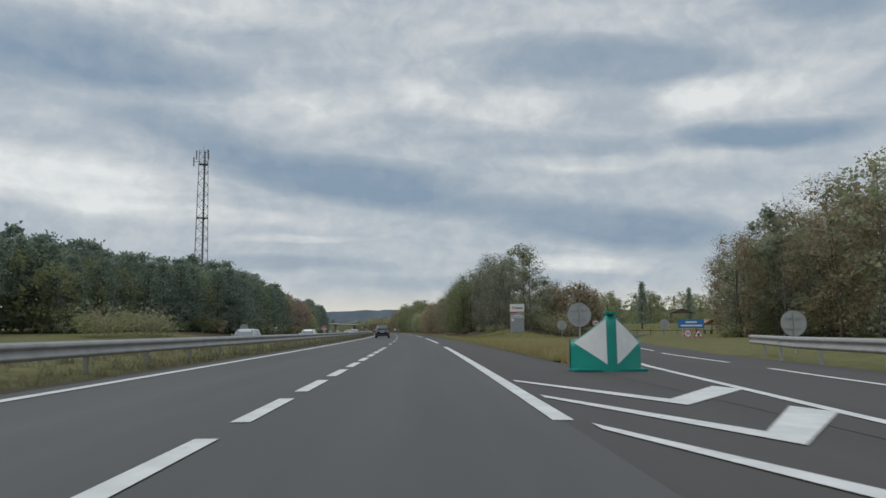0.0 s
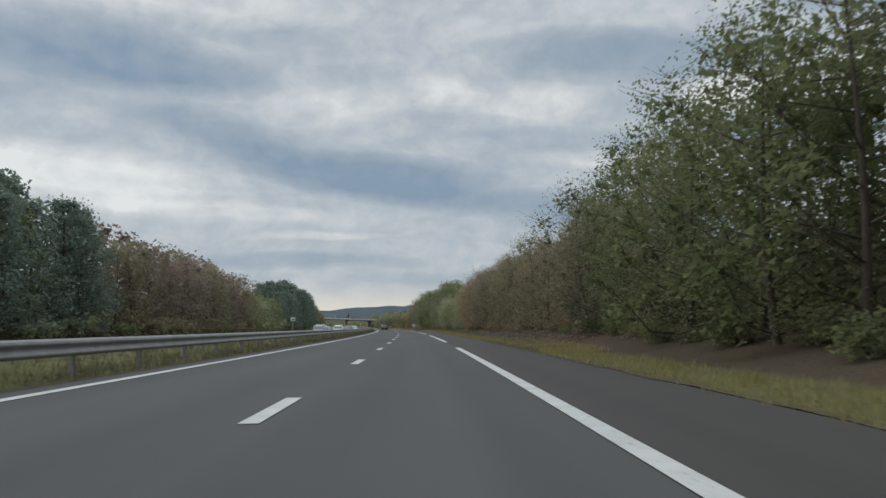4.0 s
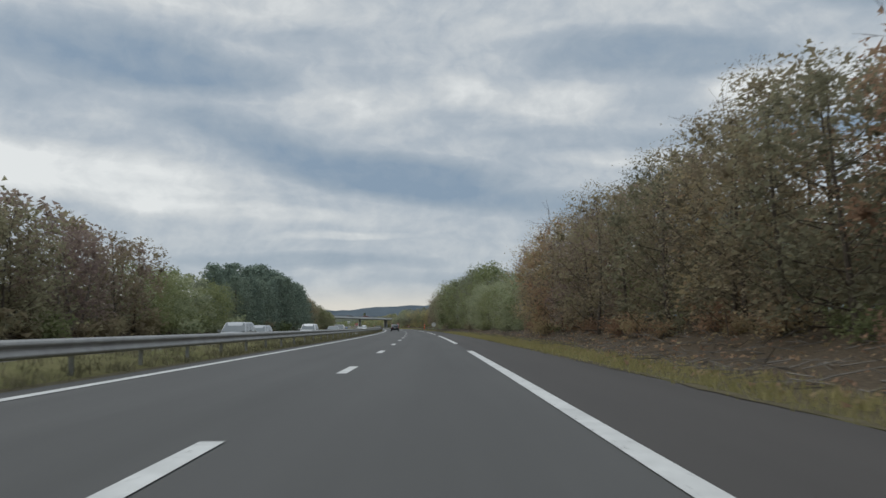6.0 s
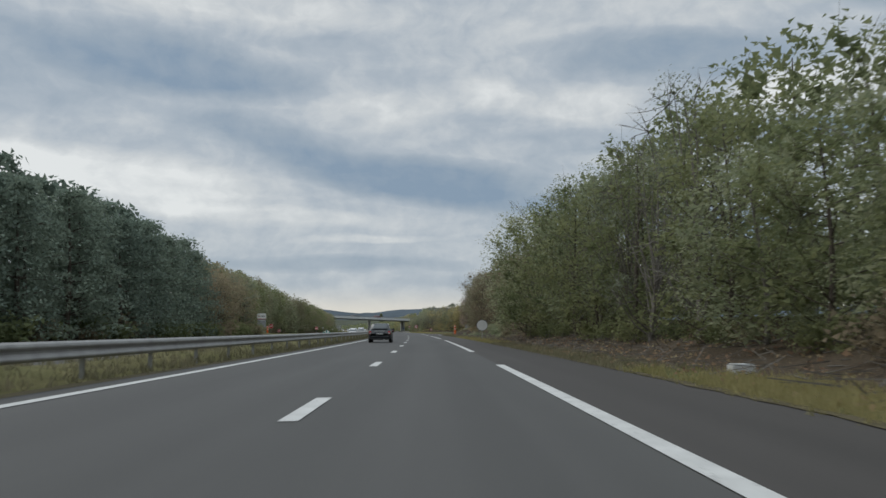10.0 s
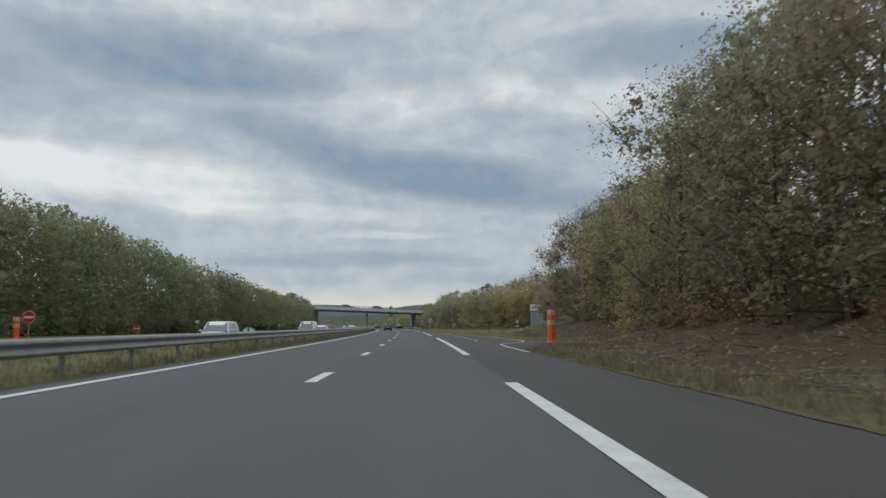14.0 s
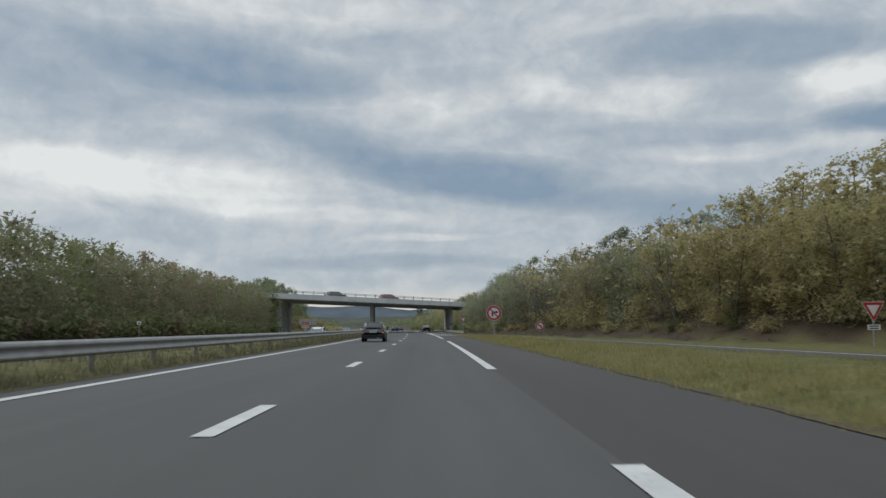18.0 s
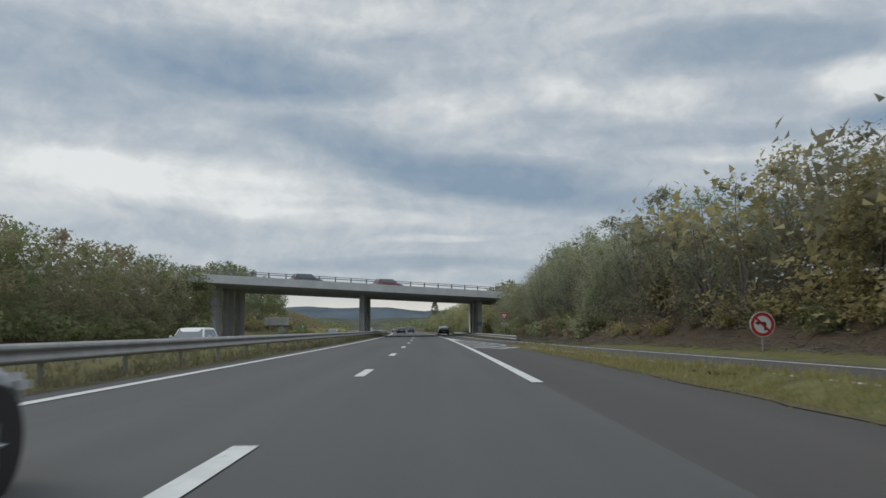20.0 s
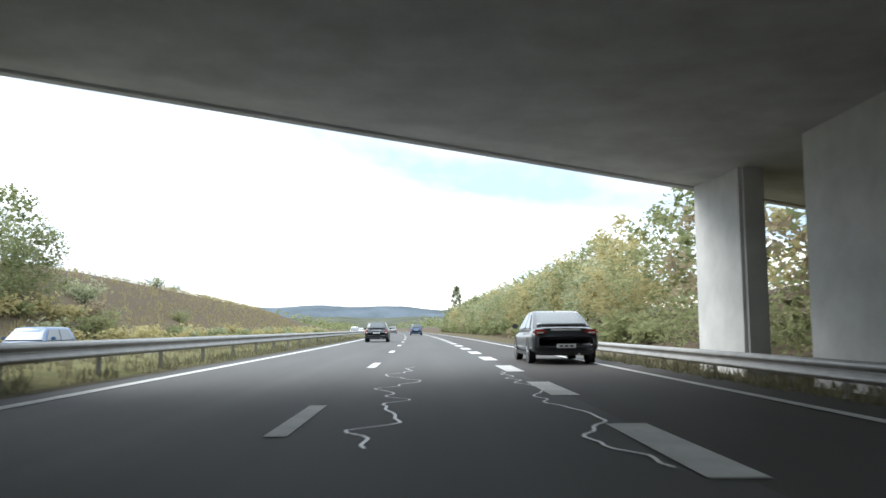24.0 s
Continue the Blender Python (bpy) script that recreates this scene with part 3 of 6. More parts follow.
# ---- crash barriers ----
W_SHAPE = ((0.0, 0.155), (0.03, 0.152), (0.068, 0.122), (0.082, 0.088), (0.08, 0.066), (0.024, 0.018), (0.024, -0.012), (0.066, -0.066), (0.078, -0.09), (0.074, -0.112), (0.03, -0.15), (0.0, -0.155))


def beam_mesh(s0, s1, fx, fz, side, step=4.0, scale=1.0):
    """A trapezoid rail of sheet steel; side: +1 faces right, -1 faces left."""
    n = max(1, int((s1 - s0) / step))
    shape = [(o * side * scale, z * scale) for o, z in W_SHAPE] + [((o - 0.012) * side * scale, z * scale) for o, z in reversed(W_SHAPE)]
    verts, faces, m = [], [], len(shape)
    for i in range(n + 1):
        s = s0 + (s1 - s0) * i / n
        for o, z in shape:
            verts.append(at(s, fx(s) + o, fz(s) + z))
    for i in range(n):
        for j in range(m):
            a, b = i * m + j, i * m + (j + 1) % m
            faces.append((a, b, b + m, a + m))
    faces += [tuple(range(m)), tuple(range(n * m, n * m + m))]
    return mesh_of("beam", verts, faces, GALV)


def barrier(label, s0, s1, fx, ztop, sides, gap=4.0, posts=None, piece=96.0):
    """A crash barrier: rails in long lengths, spacer blocks, and a post every few metres."""
    rail = tagged(new("crash_barrier"), label, "crash barrier")
    fz = lambda s: ztop - 0.155 * 1.16
    for side in sides:
        s = s0
        while s < s1:
            e = min(s + piece, s1)
            child("beam", beam_mesh(s, e, lambda q: fx(q) + side * 0.09, fz, side, 4.0, 1.16), rail)
            s = e
    bm = bmesh.new()
    box(bm, -0.045, 0, ztop / 2 - 0.12, 0.012, 0.055, ztop + 0.16)
    box(bm, 0.0, 0.024, ztop / 2 - 0.12, 0.09, 0.006, ztop + 0.16)
    box(bm, 0.0, -0.024, ztop / 2 - 0.12, 0.09, 0.006, ztop + 0.16)
    post_me = bm_mesh("post", bm, GALV_POST)
    bm = bmesh.new()
    box(bm, 0, 0, ztop - 0.155, 0.16, 0.10, 0.2, 0.01)
    block_me = bm_mesh("spacer", bm, GALV_POST)
    s = s0 + 1.0
    while s < min(s1, posts or s1):
        child("post", post_me, rail, stand(s, fx(s)))
        child("spacer", block_me, rail, stand(s, fx(s)))
        s += gap
    return rail


barrier("long galvanised steel crash barrier on the grass median", -80, 1300, lambda s: -5.5, 0.79, (1, -1), 4.0, 800)
barrier("galvanised crash barrier beside the exit ramp", -40, 31, lambda s: EXIT_OUT(s) + 2.3 + 1.4 * ease(s, 22, 31), 0.74, (-1,))
barrier("galvanised crash barrier beside the entry lane", 620, 712, lambda s: 8.3, 0.44, (-1,), 2.0)

# ---- bridge ----
SKEW, FRONT, FALL = 0.59, 667.15, -0.0335
bridge = tagged(new("road_bridge"), "grey concrete road bridge that crosses the motorway aslant", "bridge")


def span(x, ahead):
    """A point under the deck: x to the right of the lane line, ahead metres behind the front edge along the road."""
    return at(FRONT + SKEW * x + ahead, x)


def deck_piece(name, a0, a1, z0, z1, material, x0=-62.0, x1=46.0, n=18):
    verts, faces = [], []
    for i in range(n + 1):
        x = x0 + (x1 - x0) * i / n
        camber = FALL * (x + 5)
        for a, z in ((a0, z0), (a1, z0), (a1, z1), (a0, z1)):
            p = span(x, a)
            verts.append((p.x, p.y, z + camber))
    for i in range(n):
        for j in range(4):
            q = 4 * i
            faces.append((q + j, q + (j + 1) % 4, q + 4 + (j + 1) % 4, q + 4 + j))
    faces += [(3, 2, 1, 0), (4 * n, 4 * n + 1, 4 * n + 2, 4 * n + 3)]
    return child(name, mesh_of(name, verts, faces, material), bridge)


DECK_LEN = 23.5
verts, faces = [], []
section = ((0.3, 5.99), (0.7, 5.9), (1.5, 5.76), (2.6, 5.66), (DECK_LEN - 2.4, 5.66), (DECK_LEN - 0.3, 5.8), (DECK_LEN - 0.3, 6.5), (0.3, 6.5))
for i in range(19):
    x = -62.0 + 6.0 * i
    for a, z in section:
        p = span(x, a)
        verts.append((p.x, p.y, z + FALL * (x + 5)))
for i in range(18):
    for j in range(8):
        q = 8 * i
        faces.append((q + j, q + (j + 1) % 8, q + 8 + (j + 1) % 8, q + 8 + j))
child("deck", mesh_of("deck", verts, faces, CONCRETE_PIER), bridge)
deck_piece("fascia", 0.0, 0.34, 5.97, 6.95, CONCRETE)
deck_piece("fascia", DECK_LEN - 0.34, DECK_LEN, 5.73, 6.95, CONCRETE)
for a in (0.15, DECK_LEN - 0.15):
    for z, h in ((7.48, 0.07), (7.25, 0.09)):
        deck_piece("rail", a - 0.035, a + 0.035, z, z + h, RAIL_STEEL)
bm = bmesh.new()
box(bm, 0, 0, 0.3, 0.13, 0.13, 0.66, 0.008)
rail_post = bm_mesh("rail_post", bm, RAIL_STEEL)
for a in (0.15, DECK_LEN - 0.15):
    x = -58.0
    while x < 44:
        p = span(x, a)
        child("rail_post", rail_post, bridge, pose(p.x, p.y, 6.94 + FALL * (x + 5), 0, 0, 30))
        x += 1.92
for fx_, first in ((-24.4, 656.6), (-7.1, 668.9), (9.95, 678.3)):
    for i in range(3):
        bm = bmesh.new()
        crown_ = 5.85 + FALL * (fx_ + 5)
        box(bm, 0, 0, crown_ / 2 - 0.3, 0.68, 3.6, crown_ + 0.6, 0.1)
        part("pier", bm, CONCRETE_PIER, bridge, "", stand(first + 1.8 + 7.0 * i, fx_))

# ---- signs and posts ----
def hue(name, col, rough=0.45, metal=0.0, coat=0.0, vary=0.08, relief=0.05):
    return plain(name, col, rough, metal, vary, 3.0, 40.0, relief, coat)


SIGN_BACK = hue("sign_back", (0.36, 0.37, 0.37), 0.5, 0.25, vary=0.12)
SIGN_RED = hue("sign_red", (0.42, 0.03, 0.035))
SIGN_WHITE = hue("sign_white", (0.70, 0.70, 0.68))
SIGN_BLUE = hue("sign_blue", (0.03, 0.16, 0.42))
SIGN_BLACK = hue("sign_black", (0.02, 0.02, 0.022))
NOSE_GREEN = hue("beacon_green", (0.0, 0.24, 0.19), 0.4)
SOS_ORANGE = hue("phone_orange", (0.78, 0.15, 0.03), 0.4)
PANEL_GREY = hue("panel_grey", (0.27, 0.28, 0.29), 0.5, vary=0.1)
INK = hue("dark_lettering", (0.06, 0.06, 0.08))
WOOD = plain("fence_wood", (0.16, 0.12, 0.085), 0.85, vary=0.3, scale=3, fine=30, relief=0.4)
MAST_STEEL = hue("mast_steel", (0.20, 0.20, 0.205), 0.55, 0.5)


def disc(bm, r, y0, y1, z, n=36, x=0.0, r_in=0.0):
    """A round plate or ring in bm that faces along y."""
    rings = []
    for y in (y0, y1):
        for rad in ((r, r_in) if r_in else (r,)):
            rings.append([bm.verts.new((x + rad * math.cos(i * math.tau / n), y, z + rad * math.sin(i * math.tau / n))) for i in range(n)])
    if r_in:
        o0, i0, o1, i1 = rings
        for i in range(n):
            j = (i + 1) % n
            for a, b in ((o0, i0), (i0, i1), (i1, o1), (o1, o0)):
                bm.faces.new((a[i], a[j], b[j], b[i]))
    else:
        o0, o1 = rings
        for i in range(n):
            j = (i + 1) % n
            bm.faces.new((o0[i], o0[j], o1[j], o1[i]))
        bm.faces.new(o0)
        bm.faces.new(o1[::-1])
    bmesh.ops.recalc_face_normals(bm, faces=bm.faces)
    return bm


def prism(bm, pts, y0, y1):
    """A flat plate in bm: pts are (x, z) corners."""
    a = [bm.verts.new((x, y0, z)) for x, z in pts]
    b = [bm.verts.new((x, y1, z)) for x, z in pts]
    n = len(pts)
    for i in range(n):
        bm.faces.new((a[i], a[(i + 1) % n], b[(i + 1) % n], b[i]))
    bm.faces.new(a)
    bm.faces.new(b[::-1])
    bmesh.ops.recalc_face_normals(bm, faces=bm.faces)
    return bm


def lettering(name, text, size, material, parent, x, y, z):
    cu = bpy.data.curves.new(name, "FONT")
    cu.body, cu.size, cu.align_x, cu.align_y, cu.extrude = text, size, "CENTER", "CENTER", 0.002
    tmp = bpy.data.objects.new(name, cu)
    me = bpy.data.meshes.new_from_object(tmp)
    bpy.data.objects.remove(tmp)
    me.materials.clear()
    me.materials.append(material)
    return child(name, me, parent, pose(x, y, z, 90, 0, 0))


def post_part(root, top, r=0.04, x=0.0, y=0.05, low=-0.3, name="post"):
    part(name, rod(bmesh.new(), (x, y, low), (x, y, top), r), GALV_POST, root, smooth=False)


def ground_at(s, x):
    return max(terrain(s, x), -0.06)


def place(root, s, x, turn=0.0, z=None):
    root.matrix_basis = stand(s, x, ground_at(s, x) if z is None else z, turn)
    return root


def sign_back(s, x, zc, d, turn=0.0, label="grey back of a round road sign on a steel post"):
    root = tagged(new("road_sign"), label, "road sign", "round signs seen from behind")
    part("plate", disc(bmesh.new(), d / 2, -0.012, 0.012, zc, 40), SIGN_BACK, root)
    part("rim", disc(bmesh.new(), d / 2 + 0.006, -0.022, 0.02, zc, 40, r_in=d / 2 - 0.02), GALV_POST, root)
    for dz in (-0.2, 0.2):
        part("bracket", box(bmesh.new(), 0, -0.03, zc + dz * d, d * 0.72, 0.03, 0.045), GALV_POST, root)
    post_part(root, zc + d * 0.42, 0.038, 0, -0.07)
    return place(root, s, x, turn)


def no_entry(s, x, zc, d):
    root = tagged(new("no_entry_sign"), "red no-entry sign with a white bar on a post", "road sign", "no-entry signs")
    part("rim", disc(bmesh.new(), d / 2, -0.012, 0.012, zc, 36), SIGN_WHITE, root)
    part("face", disc(bmesh.new(), d / 2 - 0.03, -0.02, -0.005, zc, 36), SIGN_RED, root)
    part("bar", box(bmesh.new(), 0, -0.022, zc, d * 0.72, 0.008, d * 0.17), SIGN_WHITE, root)
    post_part(root, zc + d * 0.4)
    return place(root, s, x)


def ban_turn(s, x, zc, d, mirrored=False):
    root = tagged(new("no_turn_sign"), "round red-rimmed sign with a black bent arrow struck through", "road sign")
    f = -1 if mirrored else 1
    part("rim", disc(bmesh.new(), d / 2, -0.012, 0.012, zc, 44), SIGN_WHITE, root)
    part("ring", disc(bmesh.new(), d / 2 - 0.03, -0.02, -0.008, zc, 44, r_in=d * 0.345), SIGN_RED, root)
    bm = box(bmesh.new(), -0.10 * d * f, -0.016, zc - 0.09 * d, 0.10 * d, 0.006, 0.28 * d)
    part("arrow_stem", bm, SIGN_BLACK, root)
    part("arrow_arm", box(bmesh.new(), 0.03 * d * f, -0.016, zc + 0.055 * d, 0.32 * d, 0.006, 0.09 * d), SIGN_BLACK, root)
    part("arrow_head", prism(bmesh.new(), ((0.15 * d * f, zc + 0.15 * d), (0.30 * d * f, zc + 0.055 * d), (0.15 * d * f, zc - 0.04 * d)), -0.02, -0.014), SIGN_BLACK, root)
    k = 0.26 * d
    w = 0.032 * d
    part("slash", prism(bmesh.new(), ((-k - w, zc + k - w), (-k + w, zc + k + w), (k + w, zc - k + w), (k - w, zc - k - w)), -0.026, -0.018), SIGN_RED, root)
    post_part(root, zc + d * 0.4, 0.045)
    return place(root, s, x)


def give_way(s, x, zc, w, bars=2):
    root = tagged(new("give_way_sign"), "red and white give-way triangle over a small white plate", "road sign", "give-way signs")
    h = w * 0.87
    tri = lambda k: ((-w / 2 * k, zc + h * 0.36 * k), (w / 2 * k, zc + h * 0.36 * k), (0, zc - h * 0.64 * k))
    part("rim", prism(bmesh.new(), tri(1.0), -0.012, 0.012), SIGN_WHITE, root)
    part("border", prism(bmesh.new(), tri(0.93), -0.02, -0.01), SIGN_RED, root)
    part("face", prism(bmesh.new(), tri(0.55), -0.026, -0.018), SIGN_WHITE, root)
    plate = part("plate", box(bmesh.new(), 0, 0, zc - h * 0.64 - 0.22, 0.55 * w, 0.02, 0.24), SIGN_WHITE, root)
    for i in range(bars):
        part("text_bar", box(bmesh.new(), 0, -0.012, zc - h * 0.64 - 0.27 + 0.1 * i, 0.4 * w, 0.006, 0.05), INK, plate)
    post_part(root, zc + 0.2)
    return place(root, s, x)


def reference_sign(s, x, zt):
    """Road number on a red plate over a white plate."""
    root = tagged(new("reference_sign"), "small red road-number plate over a white plate on a post", "road sign", "kilometre signs on the median")
    top = part("number_plate", box(bmesh.new(), 0, 0, zt - 0.13, 0.46, 0.02, 0.22, 0.004), SIGN_RED, root)
    lettering("lettering", "A71", 0.22, SIGN_WHITE, top, 0, -0.014, zt - 0.13)
    low_ = part("distance_plate", box(bmesh.new(), 0, 0, zt - 0.34, 0.5, 0.02, 0.18, 0.004), SIGN_WHITE, root)
    for i in range(4):
        part("text_bar", box(bmesh.new(), -0.165 + 0.11 * i, -0.013, zt - 0.34, 0.07, 0.006, 0.11), SIGN_RED, low_)
    part("support", box(bmesh.new(), 0.02, 0.03, zt / 2 - 0.3, 0.22, 0.03, zt - 0.2), SIGN_BACK, root)
    return place(root, s, x)


def marker_plate(s, x, zt, w=0.32, h=0.26):
    root = tagged(new("marker_plate"), "small white marker plate on a thin post", "marker", "small marker plates")
    part("plate", box(bmesh.new(), 0, 0, zt - h / 2, w, 0.015, h, 0.004), SIGN_WHITE, root)
    part("text_bar", box(bmesh.new(), 0.02, -0.01, zt - h * 0.6, w * 0.5, 0.006, h * 0.28), INK, root)
    post_part(root, zt - 0.05, 0.025, 0, 0.03)
    return place(root, s, x)


def totem(s, x, h, w, turn=0.0, boxes=True):
    """An upright sign slab: white head with a mark, red band, grey body."""
    root = tagged(new("totem_sign"), "tall grey sign slab with white head and red band", "sign", "sign slabs of rest areas")
    head = 0.27 * h
    part("body", box(bmesh.new(), 0, 0, (h - head) / 2 - 0.1, w * 0.98, 0.22, h - head - 0.02 + 0.2, 0.02), PANEL_GREY, root)
    top = part("head", box(bmesh.new(), 0, -0.01, h - head / 2, w, 0.26, head, 0.012), SIGN_WHITE, root, "white head panel")
    part("red_band", box(bmesh.new(), 0, -0.012, h - head - 0.07, w, 0.25, 0.13, 0.004), SIGN_RED, root)
    for i in range(3):
        part("mark_stroke", box(bmesh.new(), -0.30 * w, -0.145, h - head * (0.40 + 0.12 * i), 0.16 * w, 0.012, 0.045), SIGN_RED, top)
    part("mark_frame", box(bmesh.new(), -0.21 * w, -0.145, h - head * 0.46, 0.035 * w, 0.012, 0.26), SIGN_RED, top)
    for i in range(4):
        part("name_bar", box(bmesh.new(), -0.07 * w + 0.13 * w * i, -0.145, h - head * 0.54, 0.10 * w, 0.012, 0.17), INK, top)
    part("text_bar", box(bmesh.new(), 0.22 * w, -0.142, h - head - 0.07, 0.42 * w, 0.006, 0.05), SIGN_WHITE, root)
    for i, ww in enumerate((0.25, 0.6)):
        part("text_bar", box(bmesh.new(), 0.05 * w, -0.114, h - head - 0.28 - 0.14 * i, ww * w, 0.008, 0.055), SIGN_WHITE, root)
    if boxes:
        for i in range(5):
            px, pz = (-0.33 + 0.235 * (i % 4)) * w, h - head - 0.62 - 0.36 * (i // 4)
            pic = part("pictogram", box(bmesh.new(), px, -0.115, pz, 0.19 * w, 0.014, 0.27, 0.004), SIGN_WHITE, root)
            if i < 4:
                part("figure", box(bmesh.new(), px, -0.125, pz, 0.09 * w, 0.008, 0.13), INK, pic)
    return place(root, s, x, turn)


def nose_beacon(s, x, w=1.64, h=1.34, turn=0.0):
    """A bulged plastic gore marker, green with two white triangles."""
    root = tagged(new("gore_beacon"), "green plastic gore marker with two white arrowheads on the asphalt", "traffic beacon", "gore beacons")
    front = lambda u: -0.55 * (1 - abs(u) ** 1.6)
    outline = lambda u: h * (0.53 + 0.44 * (1 - min(1, abs(u) / 0.86))) if abs(u) > 0.14 else h * 0.985
    verts, faces, n = [], [], 28
    for i in range(n + 1):
        u = -1 + 2 * i / n
        for k in (0, 0.25, 0.5, 0.75, 1):
            verts.append((u * w / 2, front(u) * (1 - 0.12 * k), outline(u) * k))
        verts.append((u * w / 2 * 0.96, front(u) * 0.9 + 0.25, outline(u) * 0.97))
        verts.append((u * w / 2 * 0.96, 0.3, 0))
    for i in range(n):
        for j in range(6):
            a = 7 * i + j
            faces.append((a, a + 7, a + 8, a + 1))
    child("shell", mesh_of("shell", verts, faces, NOSE_GREEN, True), root)
    for f in (-1, 1):
        pts = []
        for a, b in ((0.14, 0.88), (0.14, 0.12), (0.93, 0.48)):
            pts.append((a * f, b))
        vs, fs = [], []
        m = 10
        for i in range(m + 1):
            u = 0.14 + (0.93 - 0.14) * i / m
            q = i / m
            for z in (0.12 + (0.48 - 0.12) * q, 0.88 - (0.88 - 0.48) * q):
                kk = z / (outline(u) / h)
                vs.append((u * f * w / 2, front(u) * (1 - 0.12 * kk) - 0.012, z * h))
        for i in range(m):
            fs.append((2 * i, 2 * i + 1, 2 * i + 3, 2 * i + 2))
        child("arrowhead", mesh_of("arrowhead", vs, fs, SIGN_WHITE), root)
    part("base_ring", box(bmesh.new(), 0, -0.12, 0.03, w * 1.02, 0.75, 0.06, 0.02), NOSE_GREEN, root)
    part("cap", box(bmesh.new(), 0, -0.42, h * 0.985, w * 0.16, 0.3, 0.07, 0.02), NOSE_GREEN, root)
    return place(root, s, x, turn, 0.006)


def sos_post(s, x, h=1.75, w=0.5):
    root = tagged(new("emergency_phone"), "orange emergency telephone column beside the lay-by", "emergency phone", "emergency phones")
    bm = bmesh.new()
    hexa = [(w / 2 * math.cos(radians(60 * i + 30)), w / 2 * math.sin(radians(60 * i + 30))) for i in range(6)]
    for z, k in ((-0.1, 1.0), (h - 0.34, 1.0), (h - 0.33, 0.97), (h - 0.05, 0.97), (h, 0.9)):
        for px, py in hexa:
            bm.verts.new((px * k, py * k, z))
    bm.verts.ensure_lookup_table()
    for r in range(4):
        for i in range(6):
            a, b = 6 * r + i, 6 * r + (i + 1) % 6
            bm.faces.new([bm.verts[q] for q in (a, b, b + 6, a + 6)])
    bm.faces.new([bm.verts[24 + i] for i in range(6)])
    part("column", bm, SOS_ORANGE, root)
    ap = w / 2 * math.cos(radians(30))
    for a in (0, 60, -60):
        rot = pose(0, 0, 0, 0, 0, a)
        part("white_band", box(bmesh.new(), 0, -ap - 0.004, h - 0.19, w * 0.44, 0.012, 0.2), SIGN_WHITE, root, "", rot)
        pl = part("phone_plate", box(bmesh.new(), 0, -ap - 0.006, h * 0.6, w * 0.42, 0.014, 0.24), SIGN_WHITE, root, "", rot)
        part("handset", box(bmesh.new(), 0, -ap - 0.016, h * 0.6 + 0.02, w * 0.24, 0.01, 0.06, 0.004), INK, pl)
        for i in range(3):
            part("text_bar", box(bmesh.new(), -0.05 + 0.05 * i, -ap - 0.012, h - 0.19, 0.032, 0.01, 0.11), PANEL_GREY, root, "", rot)
    part("foot", box(bmesh.new(), 0, 0, -0.02, w * 1.1, w * 1.1, 0.12, 0.01), CONCRETE, root)
    return place(root, s, x, 4.0)


# first stretch: exit to the rest area
nose_beacon(18.0, 6.35, 1.7, 1.38, turn=3)
sign_back(38.6, 9.9, 1.72, 1.18)
sign_back(88.2, 18.5, 1.4, 1.05)
sign_back(31.0, 17.1, 1.2, 1.05)
sign_back(81, 27.8, 1.5, 1.05)
totem(94, 14.3, 3.35, 1.68, -3)
root = tagged(new("truck_ban_sign"), "round red-rimmed sign with a black lorry over a plate", "road sign")
part("rim", disc(bmesh.new(), 0.5, -0.012, 0.012, 1.95, 40), SIGN_WHITE, root)
part("ring", disc(bmesh.new(), 0.48, -0.02, -0.008, 1.95, 40, r_in=0.37), SIGN_RED, root)
part("lorry_body", box(bmesh.new(), 0.06, -0.016, 1.98, 0.3, 0.006, 0.17), SIGN_BLACK, root)
part("lorry_cab", box(bmesh.new(), -0.18, -0.016, 1.94, 0.13, 0.006, 0.11), SIGN_BLACK, root)
for px in (-0.15, 0.03, 0.14):
    part("lorry_wheel", disc(bmesh.new(), 0.045, -0.02, -0.012, 1.86, 12, px), SIGN_BLACK, root)
part("plate", box(bmesh.new(), 0, 0, 1.32, 0.42, 0.02, 0.18), SIGN_WHITE, root)
post_part(root, 2.2)
place(root, 117.7, 29.6)
root = tagged(new("direction_sign"), "two blue arrow-shaped direction signs on a tall post", "road sign")
for z, x0, f in ((3.0, -0.75, -1), (2.55, 0.2, 1)):
    pts = ((x0 - 0.2, z), (x0, z + 0.2), (x0 + 1.35, z + 0.2), (x0 + 1.35, z - 0.2), (x0, z - 0.2))
    arm = part("arm", prism(bmesh.new(), pts, -0.02, 0.02), SIGN_BLUE, root)
    part("text_bar", box(bmesh.new(), x0 + 0.65, -0.024, z, 0.9, 0.006, 0.1), SIGN_WHITE, arm)
post_part(root, 3.2, 0.05, 0.35, 0.06)
place(root, 116.2, 31.3)
root = tagged(new("rest_area_board"), "blue rest-area board over a round speed sign and a warning triangle", "road sign")
board = part("board", box(bmesh.new(), 0, 0, 1.45, 2.35, 0.04, 0.75, 0.01), SIGN_BLUE, root)
for z, w_ in ((1.6, 1.0), (1.3, 1.9)):
    part("text_bar", box(bmesh.new(), 0, -0.023, z, w_, 0.006, 0.13), SIGN_WHITE, board)
part("rim", disc(bmesh.new(), 0.4, -0.06, -0.03, 0.6, 36, -0.35), SIGN_WHITE, root)
part("ring", disc(bmesh.new(), 0.385, -0.07, -0.05, 0.6, 36, -0.35, r_in=0.29), SIGN_RED, root)
lettering("lettering", "50", 0.42, SIGN_BLACK, root, -0.35, -0.066, 0.6)
